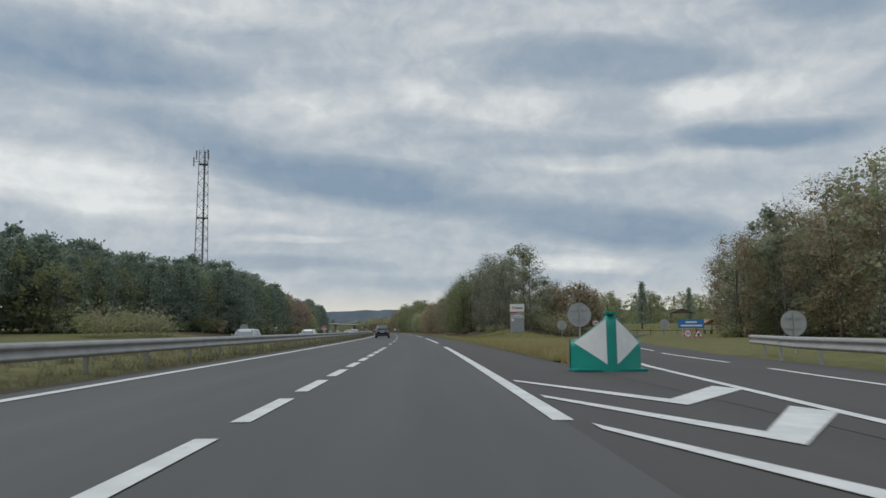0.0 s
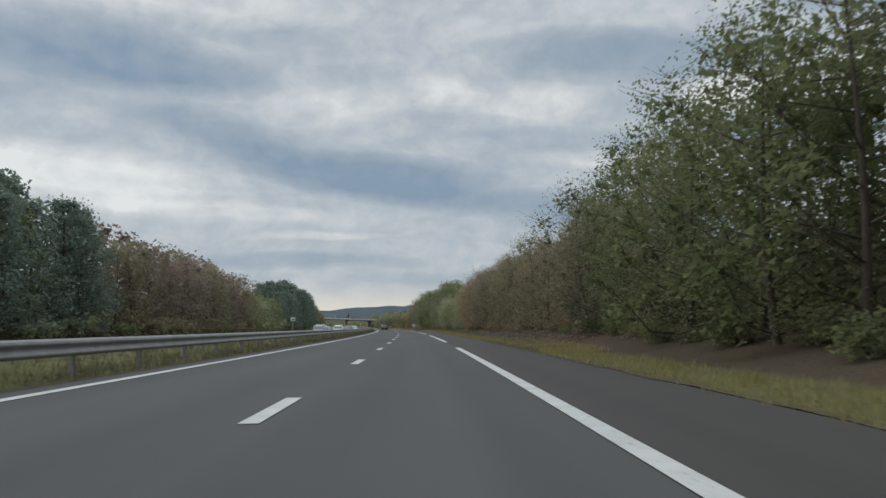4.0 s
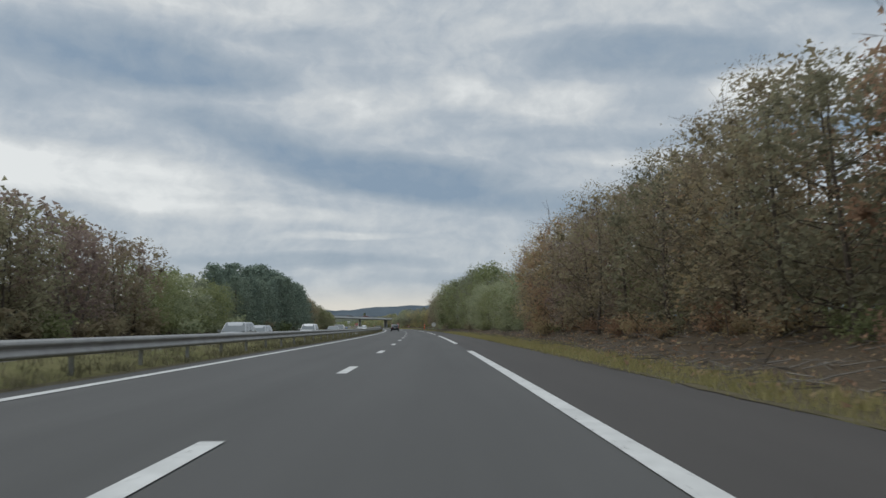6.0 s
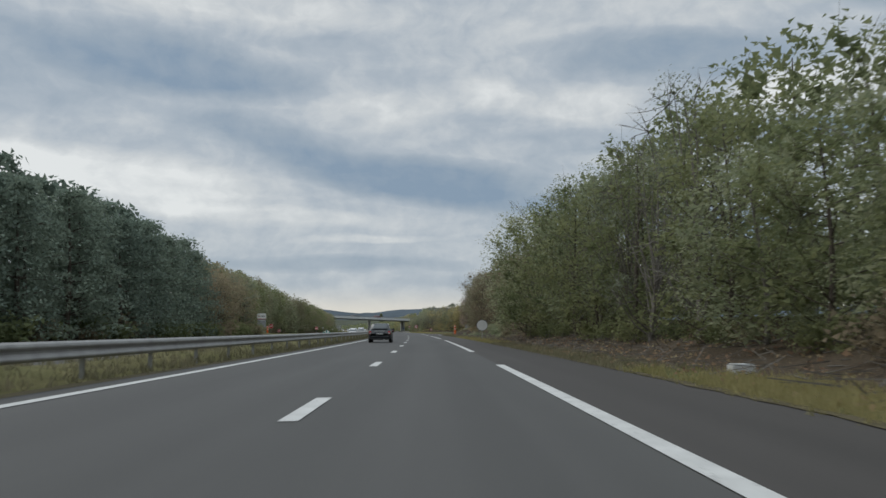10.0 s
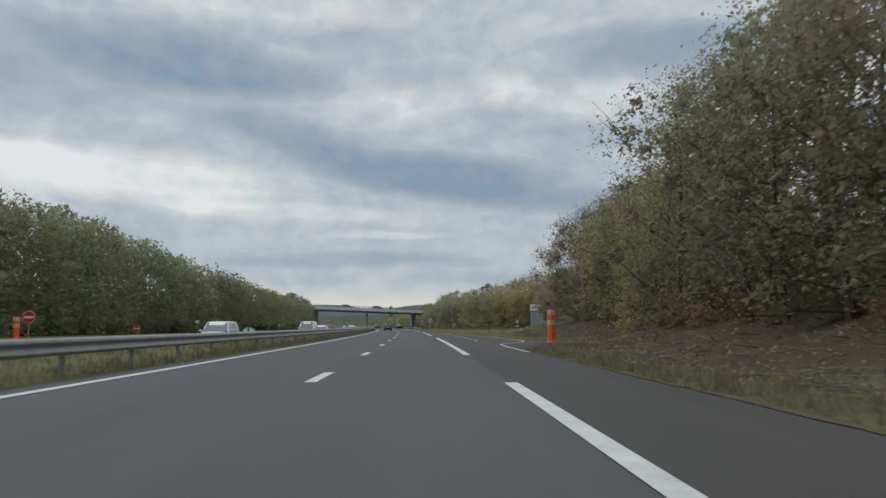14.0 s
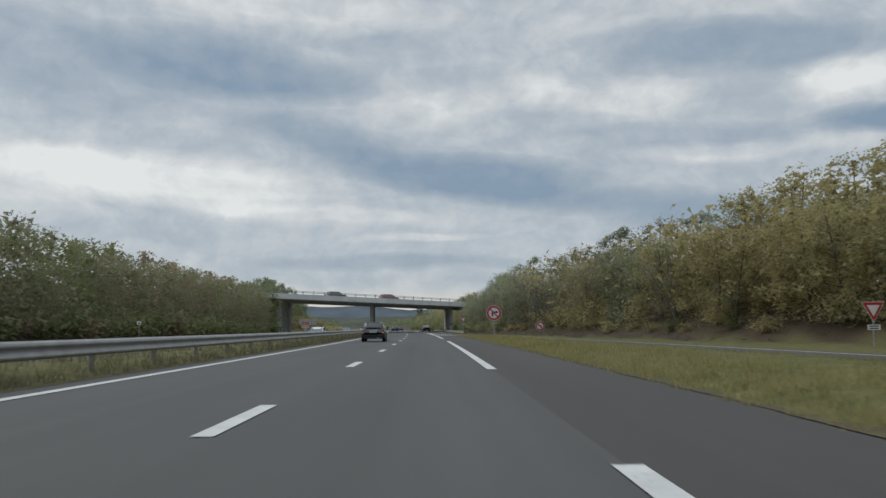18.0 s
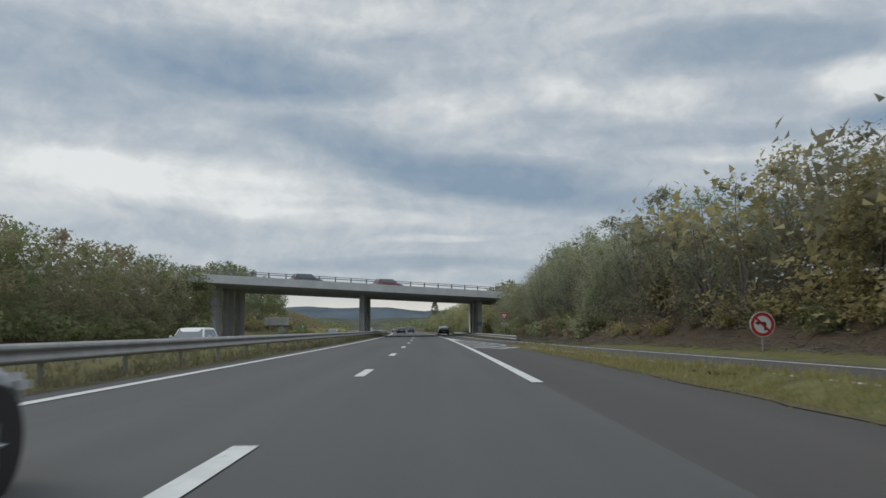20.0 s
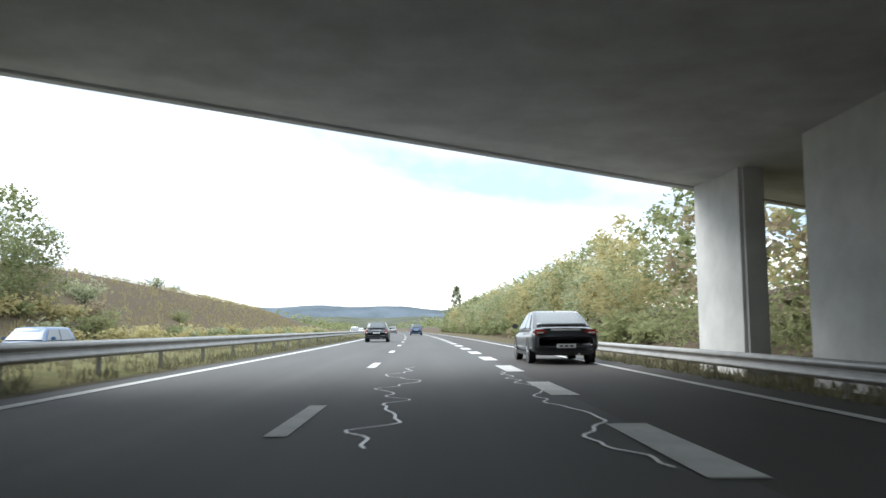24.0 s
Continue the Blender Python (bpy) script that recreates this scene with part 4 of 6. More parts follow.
part("triangle", prism(bmesh.new(), ((0.15, 0.27), (1.05, 0.27), (0.6, 1.02)), -0.05, -0.03), SIGN_RED, root)
part("triangle_face", prism(bmesh.new(), ((0.27, 0.34), (0.93, 0.34), (0.6, 0.88)), -0.06, -0.04), SIGN_WHITE, root)
part("figure", box(bmesh.new(), 0.6, -0.063, 0.5, 0.2, 0.006, 0.24), SIGN_BLACK, root)
for px in (-0.8, 0.8):
    post_part(root, 1.7, 0.04, px, 0.05)
place(root, 68.8, 26.2)
# wooden fence of the rest area
fence = tagged(new("wooden_fence"), "low wooden post fence along the rest area lawn", "fence")
bm = box(bmesh.new(), 0, 0, 0.45, 0.11, 0.11, 1.1, 0.01)
fpost = bm_mesh("fence_post", bm, WOOD)
bm = box(bmesh.new(), 0, 1.25, 0.75, 0.05, 2.5, 0.12, 0.01)
frail = bm_mesh("fence_rail", bm, WOOD)
for i in range(26):
    s, x = 150 - 0.2 * i, 28.0 + 2.5 * i
    child("fence_post", fpost, fence, stand(s, x, ground_at(s, x), -90))
    child("fence_rail", frail, fence, stand(s, x, ground_at(s, x), -90))
# left verge and median
reference_sign(83.5, -7.5, 1.27)
for s in (279.8, 475.5):
    reference_sign(s, -6.9, 1.27)
reference_sign(562, -6.9, 1.25)
for s, x, z in ((113, -17.0, 1.6), (169, -7.0, 1.45), (267, -7.0, 1.45), (470, -19.0, 1.7), (563.5, -19.5, 1.7), (711, -20.5, 1.8)):
    marker_plate(s, x, z)
sign_back(102, -19.4, 1.4, 1.05)
sign_back(560, -28, 1.9, 1.1)
sign_back(694.6, -22.05, 1.1, 1.1)
totem(442.3, -28.8, 3.75, 1.77, 8, False)
sos_post(457.2, -29.9)
no_entry(457.75, -29.2, 1.75, 1.0)
no_entry(492.7, -32.1, 0.75, 0.85)
no_entry(491.2, -22.3, 1.5, 0.9)
nose_beacon(504.5, -20.6, 1.9, 1.1)
marker_plate(532.8, -20.5, 1.4)
root = tagged(new("large_sign"), "ribbed grey back of a wide direction sign on two posts", "road sign")
part("panel", box(bmesh.new(), 0, 0, 2.25, 4.1, 0.03, 1.35, 0.01), SIGN_BACK, root)
for i in range(7):
    part("rib", box(bmesh.new(), 0, -0.035, 1.68 + 0.19 * i, 4.1, 0.04, 0.05), SIGN_WHITE, root)
for px in (-1.15, 0.95):
    post_part(root, 2.95, 0.07, px, -0.1)
place(root, 695, -22.9, z=0.25)
# middle and last stretches, right-hand verge
root = tagged(new("round_sign"), "plain pale round road sign with a dark rim on a post", "road sign")
part("face", disc(bmesh.new(), 0.54, -0.012, 0.012, 1.42, 40), SIGN_WHITE, root)
part("rim", disc(bmesh.new(), 0.56, -0.02, 0.018, 1.42, 40, r_in=0.515), INK, root, "dark rim")
post_part(root, 1.9, 0.04)
place(root, 360.0, 7.34)
sos_post(437.6, 9.45, 1.87, 0.43)
totem(490.5, 17.1, 3.0, 1.55, -2, False)
give_way(538.4, 21.9, 1.65, 1.05)
ban_turn(567.0, 7.4, 1.88, 1.22)
ban_turn(590, 14.6, 1.08, 1.0, True)
give_way(648.7, 10.25, 2.48, 1.12)
root = tagged(new("bollard"), "white plastic bollard with a dark band on the grass", "bollard")
part("body", rod(bmesh.new(), (0, 0, -0.1), (0, 0, 0.75), 0.13, 0.11, 14), SIGN_WHITE, root)
part("band", rod(bmesh.new(), (0, 0, 0.42), (0, 0, 0.58), 0.126, 0.122, 14), PANEL_GREY, root)
place(root, 507, 19.2)
root = tagged(new("drain_headwall"), "low pale concrete drain headwall in the grass", "concrete block")
part("block", box(bmesh.new(), 0, 0, 0.05, 2.6, 0.9, 0.4, 0.04), CONCRETE, root)
place(root, 505.5, 20.8)
root = tagged(new("drain_slab"), "small pale concrete drain slab at the foot of the bank", "concrete block")
part("block", box(bmesh.new(), 0, 0, 0.05, 0.5, 0.4, 0.3, 0.03), CONCRETE, root)
place(root, 298, 8.3)
root = tagged(new("pier_sign"), "small blue plate fixed to a bridge pier", "road sign")
part("plate", box(bmesh.new(), 0, 0, 2.05, 0.56, 0.03, 0.56, 0.005), SIGN_BLUE, root)
for i in range(3):
    part("text_bar", box(bmesh.new(), 0, -0.018, 2.2 - 0.15 * i, 0.34, 0.006, 0.05), SIGN_WHITE, root)
part("strap", box(bmesh.new(), 0, 0.03, 2.05, 0.08, 0.06, 0.7), GALV_POST, root)
root.matrix_basis = stand(678.3 - 0.06, 9.9, -0.33)
root = tagged(new("litter_bag"), "crumpled white plastic bag in the median grass", "litter")
bm = bmesh.new()
bmesh.ops.create_icosphere(bm, subdivisions=3, radius=0.2)
for v in bm.verts:
    v.co = Vector((v.co.x * 1.5, v.co.y, v.co.z * 0.55)) * (1 + 0.45 * noise.noise(v.co * 9))
part("film", bm, SIGN_WHITE, root)
place(root, 269.5, -6.3, 0, 0.12)

# crack sealing bands; the sheen on the bitumen is painted as pale grey
SEAL_SHEEN = hue("crack_seal", (0.34, 0.33, 0.32), 0.35)
for name, s0, s1, x0, amp, seed in (("crack_seal", 678.5, 692.5, 0.9, 0.42, 1), ("crack_seal", 677.5, 690, 3.1, 0.32, 5)):
    verts, faces, n = [], [], 70
    for i in range(n + 1):
        s = s0 + (s1 - s0) * i / n
        x = x0 + amp * 1.5 * noise.noise(Vector((s * 0.5, seed, 0))) + amp * 0.8 * noise.noise(Vector((s * 1.5, seed, 4)))
        sw = s
        for d in (-0.019, 0.019):
            verts.append(at(sw, x + d, 0.013))
    for i in range(n):
        faces.append((2 * i, 2 * i + 1, 2 * i + 3, 2 * i + 2))
    structure(name, mesh_of(name, verts, faces, SEAL_SHEEN), "wavy band of crack sealing with a painted pale sheen", "road repair")

# ---- lattice mast ----
mast = tagged(new("lattice_mast"), "tall grey lattice telecom mast behind the trees", "telecom mast")
MH, NSEC = 42.0, 16
side = lambda z: 1.75 - 0.75 * z / MH
for i in range(4):
    a = radians(45 + 90 * i)
    c, d = math.copysign(1, math.cos(a)), math.copysign(1, math.sin(a))
    part("leg", rod(bmesh.new(), (c * side(0), d * side(0), -0.5), (c * side(MH), d * side(MH), MH), 0.10, 0.07, 6), MAST_STEEL, mast)
for k in range(NSEC):
    z0, z1 = MH * k / NSEC, MH * (k + 1) / NSEC
    for i in range(4):
        a, b = radians(45 + 90 * i), radians(135 + 90 * i)
        p = lambda an, z: (math.copysign(1, math.cos(an)) * side(z), math.copysign(1, math.sin(an)) * side(z), z)
        part("brace", rod(bmesh.new(), p(a, z0) if k % 2 else p(b, z0), p(b, z1) if k % 2 else p(a, z1), 0.045, None, 4), MAST_STEEL, mast)
        part("brace", rod(bmesh.new(), p(a, z1), p(b, z1), 0.04, None, 4), MAST_STEEL, mast)
for z in (13.5, 26.0, 38.8):
    part("platform", box(bmesh.new(), 0, 0, z, side(z) * 2.06, side(z) * 2.06, 0.06), MAST_STEEL, mast)
part("ladder", box(bmesh.new(), 0.25, 0.0, MH / 2, 0.45, 0.08, MH), MAST_STEEL, mast)
for px, py, z in ((-2.2, 0, 39.4), (-1.6, -1, 40.8), (1.1, 1.1, 41.4), (1.0, -1.0, 41.2)):
    part("antenna", box(bmesh.new(), px, py, z, 0.28, 0.2, 2.2, 0.05), MAST_STEEL, mast)
part("antenna_arm", box(bmesh.new(), -1.5, 0, 39.4, 1.6, 0.08, 0.08), MAST_STEEL, mast)
part("spike", rod(bmesh.new(), (0, 0, MH), (0, 0, MH + 1.6), 0.05, 0.02, 6), MAST_STEEL, mast)
place(mast, 189.5, -45.2, 12)

# ---- vehicles ----
# pane colour is greyed to imitate sky reflected in and seen through glass
GLASS_SKY_GREY = hue("car_glass", (0.13, 0.145, 0.15), 0.08, 0.0, 0.2, 0.02, 0.0)
TYRE = hue("tyre_rubber", (0.02, 0.02, 0.02), 0.8, vary=0.15)
RIM = hue("alloy_rim", (0.42, 0.43, 0.44), 0.3, 0.85)
LAMP_RED = hue("tail_lamp_red", (0.42, 0.022, 0.026), 0.12, 0, 0.5)
LAMP_CLEAR = hue("head_lamp", (0.62, 0.64, 0.66), 0.1, 0.2, 0.5)
TRIM = hue("black_trim", (0.025, 0.025, 0.027), 0.55)
CHROME = hue("chrome", (0.72, 0.72, 0.72), 0.25, 0.35)
COATS = {k: hue(k + "_car_paint", c, 0.3, 0.0, 0.5, 0.04, 0.0) for k, c in
         (("black", (0.026, 0.029, 0.034)), ("graphite", (0.10, 0.105, 0.11)), ("blue_grey", (0.05, 0.06, 0.075)), ("white", (0.70, 0.70, 0.69)), ("silver", (0.38, 0.39, 0.40)), ("dark_red", (0.16, 0.03, 0.035)), ("blue", (0.05, 0.11, 0.22)))}
SHAPES = {  # length, width, height, belt, tail top, hood, cabin: rear foot, rear top, front top, front foot; wheel radius, axles
    "small": (3.7, 1.68, 1.41, 0.90, 0.92, 0.88, 0.03, 0.09, 0.60, 0.72, 0.30, 0.17, 0.83),
    "suv": (4.5, 1.86, 1.70, 1.05, 1.08, 1.05, 0.02, 0.09, 0.58, 0.73, 0.35, 0.19, 0.81),
    "sedan": (4.8, 1.86, 1.49, 0.95, 1.02, 0.90, 0.10, 0.36, 0.58, 0.75, 0.33, 0.21, 0.80),
    "hatch": (4.2, 1.78, 1.50, 0.95, 0.98, 0.92, 0.03, 0.12, 0.60, 0.74, 0.32, 0.18, 0.81),
    "van": (4.9, 1.95, 1.96, 1.12, 1.2, 1.12, 0.005, 0.02, 0.72, 0.87, 0.33, 0.20, 0.79),
}


def loft(rows_):
    verts = [p for r in rows_ for p in r]
    m, faces = len(rows_[0]), []
    for i in range(len(rows_) - 1):
        for j in range(m):
            a, b = i * m + j, i * m + (j + 1) % m
            faces.append((a, b, b + m, a + m))
    faces += [tuple(range(m)), tuple(range((len(rows_) - 1) * m, len(rows_) * m))[::-1]]
    return verts, faces


def car(shape, coat, label, s, x, turn=0.0, category="car", z=0.0, rack=False):
    """A car that heads along the road, with body, cabin, panes, wheels, lamps, bumpers and mirrors."""
    Ln, Wd, Ht, belt, tail, hood, rf, rt, ft, ff, wr, a0, a1 = SHAPES[shape]
    root = tagged(new("van" if shape == "van" else "car"), label, category)
    hw = Wd / 2
    Y = lambda u: (u - 0.5) * Ln
    rows_ = []
    for u, zb, zt, k in ((0.0, 0.46, tail * 0.74, 0.80), (0.004, 0.38, tail * 0.83, 0.89), (0.012, 0.31, tail * 0.91, 0.945), (0.03, 0.27, tail * 0.975, 0.975), (0.06, 0.24, tail, 0.99), (0.12, 0.22, max(tail, belt), 1.0),
                         (0.25, 0.2, belt + 0.02, 1.0), (0.45, 0.2, belt + 0.01, 1.0), (ff - 0.05, 0.2, belt, 1.0), (ff + 0.02, 0.2, hood + 0.03, 0.995), (ff + 0.1, 0.2, hood, 0.985),
                         (0.92, 0.22, hood - 0.08, 0.95), (0.965, 0.25, hood - 0.17, 0.89), (0.988, 0.3, hood - 0.26, 0.80), (1.0, 0.38, hood - 0.36, 0.68)):
        ring = []
        for i in range(22):
            a_ = math.tau * (i + 0.5) / 22
            cx, cz = math.cos(a_), math.sin(a_)
            px = hw * k * math.copysign(abs(cx) ** 0.42, cx)
            pz = (zb + zt) / 2 + (zt - zb) / 2 * math.copysign(abs(cz) ** 0.5, cz)
            ring.append((px, Y(u), pz))
        rows_.append(ring)
    v, f = loft(rows_)
    child("body", mesh_of("body", v, f, COATS[coat], True), root)
    # cabin: feet at the belt, roof narrower and rounded
    wb, wt = hw * 0.91, hw * 0.74
    roof = Ht
    wide_at = lambda q: wb + (wt - wb) * q ** 1.3
    lift_at = lambda q: belt - 0.03 + (roof - belt + 0.03) * q
    rear_q = ((0.0, 0.0), (0.2, 0.3), (0.45, 0.6), (0.7, 0.82), (0.88, 0.93), (1.0, 0.97))
    prof = [(rf + (rt - rf) * k, q) for k, q in rear_q] + [(rt + 0.05, 0.99), ((rt + ft) / 2, 1.0), (ft - 0.05, 0.985), (ft, 0.95)] + [(ft + (ff - ft) * k, q) for k, q in ((0.3, 0.7), (0.65, 0.35), (1.0, 0.0))]
    rows_ = []
    base = belt - 0.07
    for u, q in prof:
        w, zt = wide_at(q), lift_at(q)
        side_z = max(base + 0.01, zt - 0.12)
        half = [(wb, base), ((wb + w) / 2 + 0.012, (base + side_z) / 2), (w, side_z), (w - 0.025, max(side_z, zt - 0.05)), (w - 0.09, zt - 0.012), (w * 0.5, zt + 0.006)]
        rows_.append([(-px, Y(u), pz) for px, pz in half] + [(px, Y(u), pz) for px, pz in reversed(half)])
    v, f = loft(rows_)
    child("cabin", mesh_of("cabin", v, f, COATS[coat], True), root)

    def pane(name, pts, mat_=GLASS_SKY_GREY, lift=0.012):
        """A pane through its corners, thickened outward."""
        p = [Vector(q) for q in pts]
        nrm = (p[1] - p[0]).cross(p[2] - p[0]).normalized()
        mid = sum(p, Vector()) / len(p)
        if nrm.dot(mid - Vector((0, 0, belt * 0.9))) < 0:
            nrm = -nrm
        n = len(p)
        vs = [q + nrm * lift for q in p] + [q - nrm * 0.03 for q in p]
        fs = [tuple(range(n))] + [(i, i + n, (i + 1) % n + n, (i + 1) % n) for i in range(n)]
        return child(name, mesh_of(name, vs, fs, mat_), root)

    def mixp(a, b, k):
        return tuple(a[i] + (b[i] - a[i]) * k for i in range(3))

    if shape != "van":
        # rear window, curved with the hatch
        gv_, gf_ = [], []
        for k, q in ((0.14, 0.21), (0.2, 0.3), (0.45, 0.6), (0.7, 0.82), (0.86, 0.92)):
            du, dz = (rt - rf) * Ln, (roof - belt) * 0.97
            nn = math.hypot(du, dz)
            for j in range(7):
                px = wide_at(q) * 0.84 * (j / 3 - 1)
                gv_.append((px, Y(rf + (rt - rf) * k) - 0.028 * dz / nn + 0.03 * abs(j / 3 - 1) ** 3, lift_at(q) + 0.028 * du / nn + 0.004))
        for i in range(4):
            for j in range(6):
                gf_.append((7 * i + j, 7 * i + j + 1, 7 * i + j + 8, 7 * i + j + 7))
        edge_ = len(gv_)
        gv_ += [(px, py + 0.05, pz - 0.02) for px, py, pz in gv_]
        rim_ = [*range(0, 7), 13, 20, 27, *range(34, 27, -1), 21, 14, 7]
        gf_ += [(p0, p0 + edge_, p1 + edge_, p1) for p0, p1 in zip(rim_, rim_[1:] + rim_[:1])]
        child("rear_window", mesh_of("rear_window", gv_, gf_, GLASS_SKY_GREY, True), root)
        part("rear_wiper", box(bmesh.new(), -0.1, Y(rf) - 0.03, belt + 0.10, 0.5, 0.03, 0.025), TRIM, root)
        if shape in ("suv", "hatch", "small"):
            part("roof_spoiler", box(bmesh.new(), 0, Y(rt) - 0.02, roof - 0.045, wt * 1.6, 0.16, 0.03, 0.012), COATS[coat], root)
        if shape == "sedan":
            part("boot_spoiler", box(bmesh.new(), 0, Y(0.02), tail + 0.01, Wd * 0.72, 0.14, 0.03, 0.012), COATS[coat], root)
        part("aerial", rod(bmesh.new(), (0, Y(rt + 0.05), roof), (0, Y(rt + 0.03), roof + 0.14), 0.008, None, 6), TRIM, root)
    wf0, wf1 = (-wb * 0.9, Y(ff) + 0.0, belt + 0.02), (wb * 0.9, Y(ff) + 0.0, belt + 0.02)
    wt0, wt1 = (-wt * 0.88, Y(ft) + 0.0, roof - 0.07), (wt * 0.88, Y(ft) + 0.0, roof - 0.07)
    pane("windscreen", (wf0, wf1, mixp(wf1, wt1, 0.96), mixp(wf0, wt0, 0.96)), lift=0.025)
    for sd in (-1, 1):
        lo = lambda u: (sd * (wb - 0.002), Y(u), belt + 0.02)
        hi = lambda u: (sd * (wt + 0.012), Y(u), roof - 0.11)
        mid_u = (rf + ff) / 2
        if shape != "van":
            pane("side_window", (lo(rf + 0.09 if shape != "sedan" else rf + 0.13), lo(mid_u - 0.01), hi(mid_u - 0.02), hi(rt + 0.06 if shape != "sedan" else rt - 0.01)))
        pane("side_window", (lo(mid_u + 0.01), lo(ff - 0.05), hi(ft - 0.02), hi(mid_u + 0.0)))
        part("sill", box(bmesh.new(), sd * (hw - 0.02), 0, 0.27, 0.04, Ln * 0.5, 0.1, 0.01), TRIM, root)
        mir = part("mirror", box(bmesh.new(), sd * (hw + 0.09), Y(ff - 0.10), belt + 0.09, 0.2, 0.12, 0.14, 0.04), COATS[coat], root)
        part("door_handle", box(bmesh.new(), sd * (hw - 0.002), Y(mid_u - 0.07), belt - 0.14, 0.03, 0.18, 0.03, 0.01), COATS[coat], root)
        wide_, tall = {"suv": (0.2, 0.42), "van": (0.14, 0.5), "small": (0.19, 0.30), "sedan": (0.36, 0.15), "hatch": (0.22, 0.3)}[shape]
        lamp_ = part("tail_lamp", box(bmesh.new(), sd * (hw * 0.95 - wide_ / 2), Y(0.012) + 0.0, tail - 0.07 - tall / 2, wide_, 0.16, tall, 0.05), LAMP_RED, root)
        part("lamp_lens", box(bmesh.new(), sd * (hw * 0.95 - wide_ / 2), Y(0.012) - 0.08, tail - 0.07 - tall * 0.6, wide_ * 0.55, 0.02, tall * 0.3, 0.008), LAMP_CLEAR, lamp_)
        part("head_lamp", box(bmesh.new(), sd * hw * 0.72, Y(0.955), hood - 0.24, 0.36, 0.26, 0.16, 0.05), LAMP_CLEAR, root)
        for u in (a0, a1):
            wheel = child("wheel", mesh_of("wheel", *wheel_hub(wr), TRIM), root, pose(sd * (hw - 0.11), Y(u), wr, 0, 0, 0 if sd > 0 else 180))
            child("tyre", tyre_mesh(wr), wheel)
            child("rim", rim_mesh(wr), wheel)
            part("wheel_arch", disc(bmesh.new(), wr * 1.17, -0.02, 0.01, 0, 28), TRIM, root, "", pose(sd * (hw - 0.012), Y(u), wr + 0.02, 0, 0, 90))
    plate = part("number_plate", box(bmesh.new(), 0, Y(0.0) - (0.05 if shape == "sedan" else 0.0), {"small": tail - 0.2, "sedan": 0.50}.get(shape, tail * 0.70), 0.52, 0.03, 0.115, 0.004), SIGN_WHITE, root)
    for i in range(3):
        part("text_bar", box(bmesh.new(), -0.14 + 0.14 * i, Y(0.0) - 0.018 - (0.05 if shape == "sedan" else 0.0), {"small": tail - 0.2, "sedan": 0.50}.get(shape, tail * 0.70), 0.09, 0.006, 0.045), INK, plate)
    part("rear_bumper", box(bmesh.new(), 0, Y(0.012), 0.47, Wd * 0.86, 0.14, 0.16, 0.06), COATS[coat], root)
    part("diffuser", box(bmesh.new(), 0, Y(0.02), 0.32, Wd * 0.76, 0.12, 0.14, 0.03), TRIM, root)
    part("front_bumper", box(bmesh.new(), 0, Y(0.985), 0.40, Wd * 0.8, 0.16, 0.2, 0.05), TRIM, root)
    part("grille", box(bmesh.new(), 0, Y(0.997), hood - 0.36, Wd * 0.42, 0.06, 0.12, 0.02), TRIM, root)
    part("tail_trim", box(bmesh.new(), 0, Y(0.012) - 0.02, tail - 0.08, Wd * 0.44, 0.04, 0.05, 0.01), CHROME, root)
    part("exhaust", rod(bmesh.new(), (0.35, Y(0.0) - 0.03, 0.27), (0.35, Y(0.06), 0.27), 0.035, None, 12), CHROME, root)
    if rack:
        for sd in (-1, 1):
            part("roof_rail", box(bmesh.new(), sd * wt * 0.9, Y((rt + ft) / 2), Ht + 0.03, 0.04, Ln * 0.36, 0.04, 0.01), TRIM, root)
    p = at(s, x, z)
    root.matrix_basis = pose(p.x, p.y, p.z, 0, 0, math.degrees(heading(s)) + turn)
    return root


TYRES = {}


def spun(prof, n=24):
    """A wheel-like solid turned round the x axis."""
    vs, fs, m = [], [], len(prof)
    for i in range(n):
        a = math.tau * i / n
        for px, r in prof:
            vs.append((px, r * math.cos(a), r * math.sin(a)))
    for i in range(n):
        for j in range(m - 1):
            a, b = i * m + j, ((i + 1) % n) * m + j
            fs.append((a, b, b + 1, a + 1))
    return vs, fs


def wheel_hub(wr):
    return spun(((0.0, 0.01), (0.06, 0.01), (0.06, wr * 0.6), (0.0, wr * 0.62)), 20)


def tyre_mesh(wr):
    if wr not in TYRES:
        vs, fs = spun(((-0.1, wr * 0.62), (-0.1, wr * 0.9), (-0.07, wr), (0.07, wr), (0.1, wr * 0.92), (0.105, wr * 0.7), (0.09, wr * 0.64)), 28)
        TYRES[wr] = mesh_of("tyre", vs, fs, TYRE, True)
    return TYRES[wr]


def rim_mesh(wr):
    if ("r", wr) not in TYRES:
        bm = bmesh.new()
        for i in range(5):
            a = math.tau * i / 5
            d = Vector((0, math.cos(a), math.sin(a)))
            rod(bm, Vector((0.09, 0, 0)), Vector((0.085, 0, 0)) + d * wr * 0.62, 0.045, 0.03, 6)
        rod(bm, (0.05, 0, 0), (0.105, 0, 0), 0.07, 0.05, 12)
        vs, fs = spun(((0.03, wr * 0.66), (0.1, wr * 0.66), (0.1, wr * 0.58), (0.03, wr * 0.58)), 24)
        base = [bm.verts.new(q) for q in vs]
        for q in fs:
            bm.faces.new([base[k] for k in q])
        TYRES[("r", wr)] = bm_mesh("rim", bm, RIM)
    return TYRES[("r", wr)]


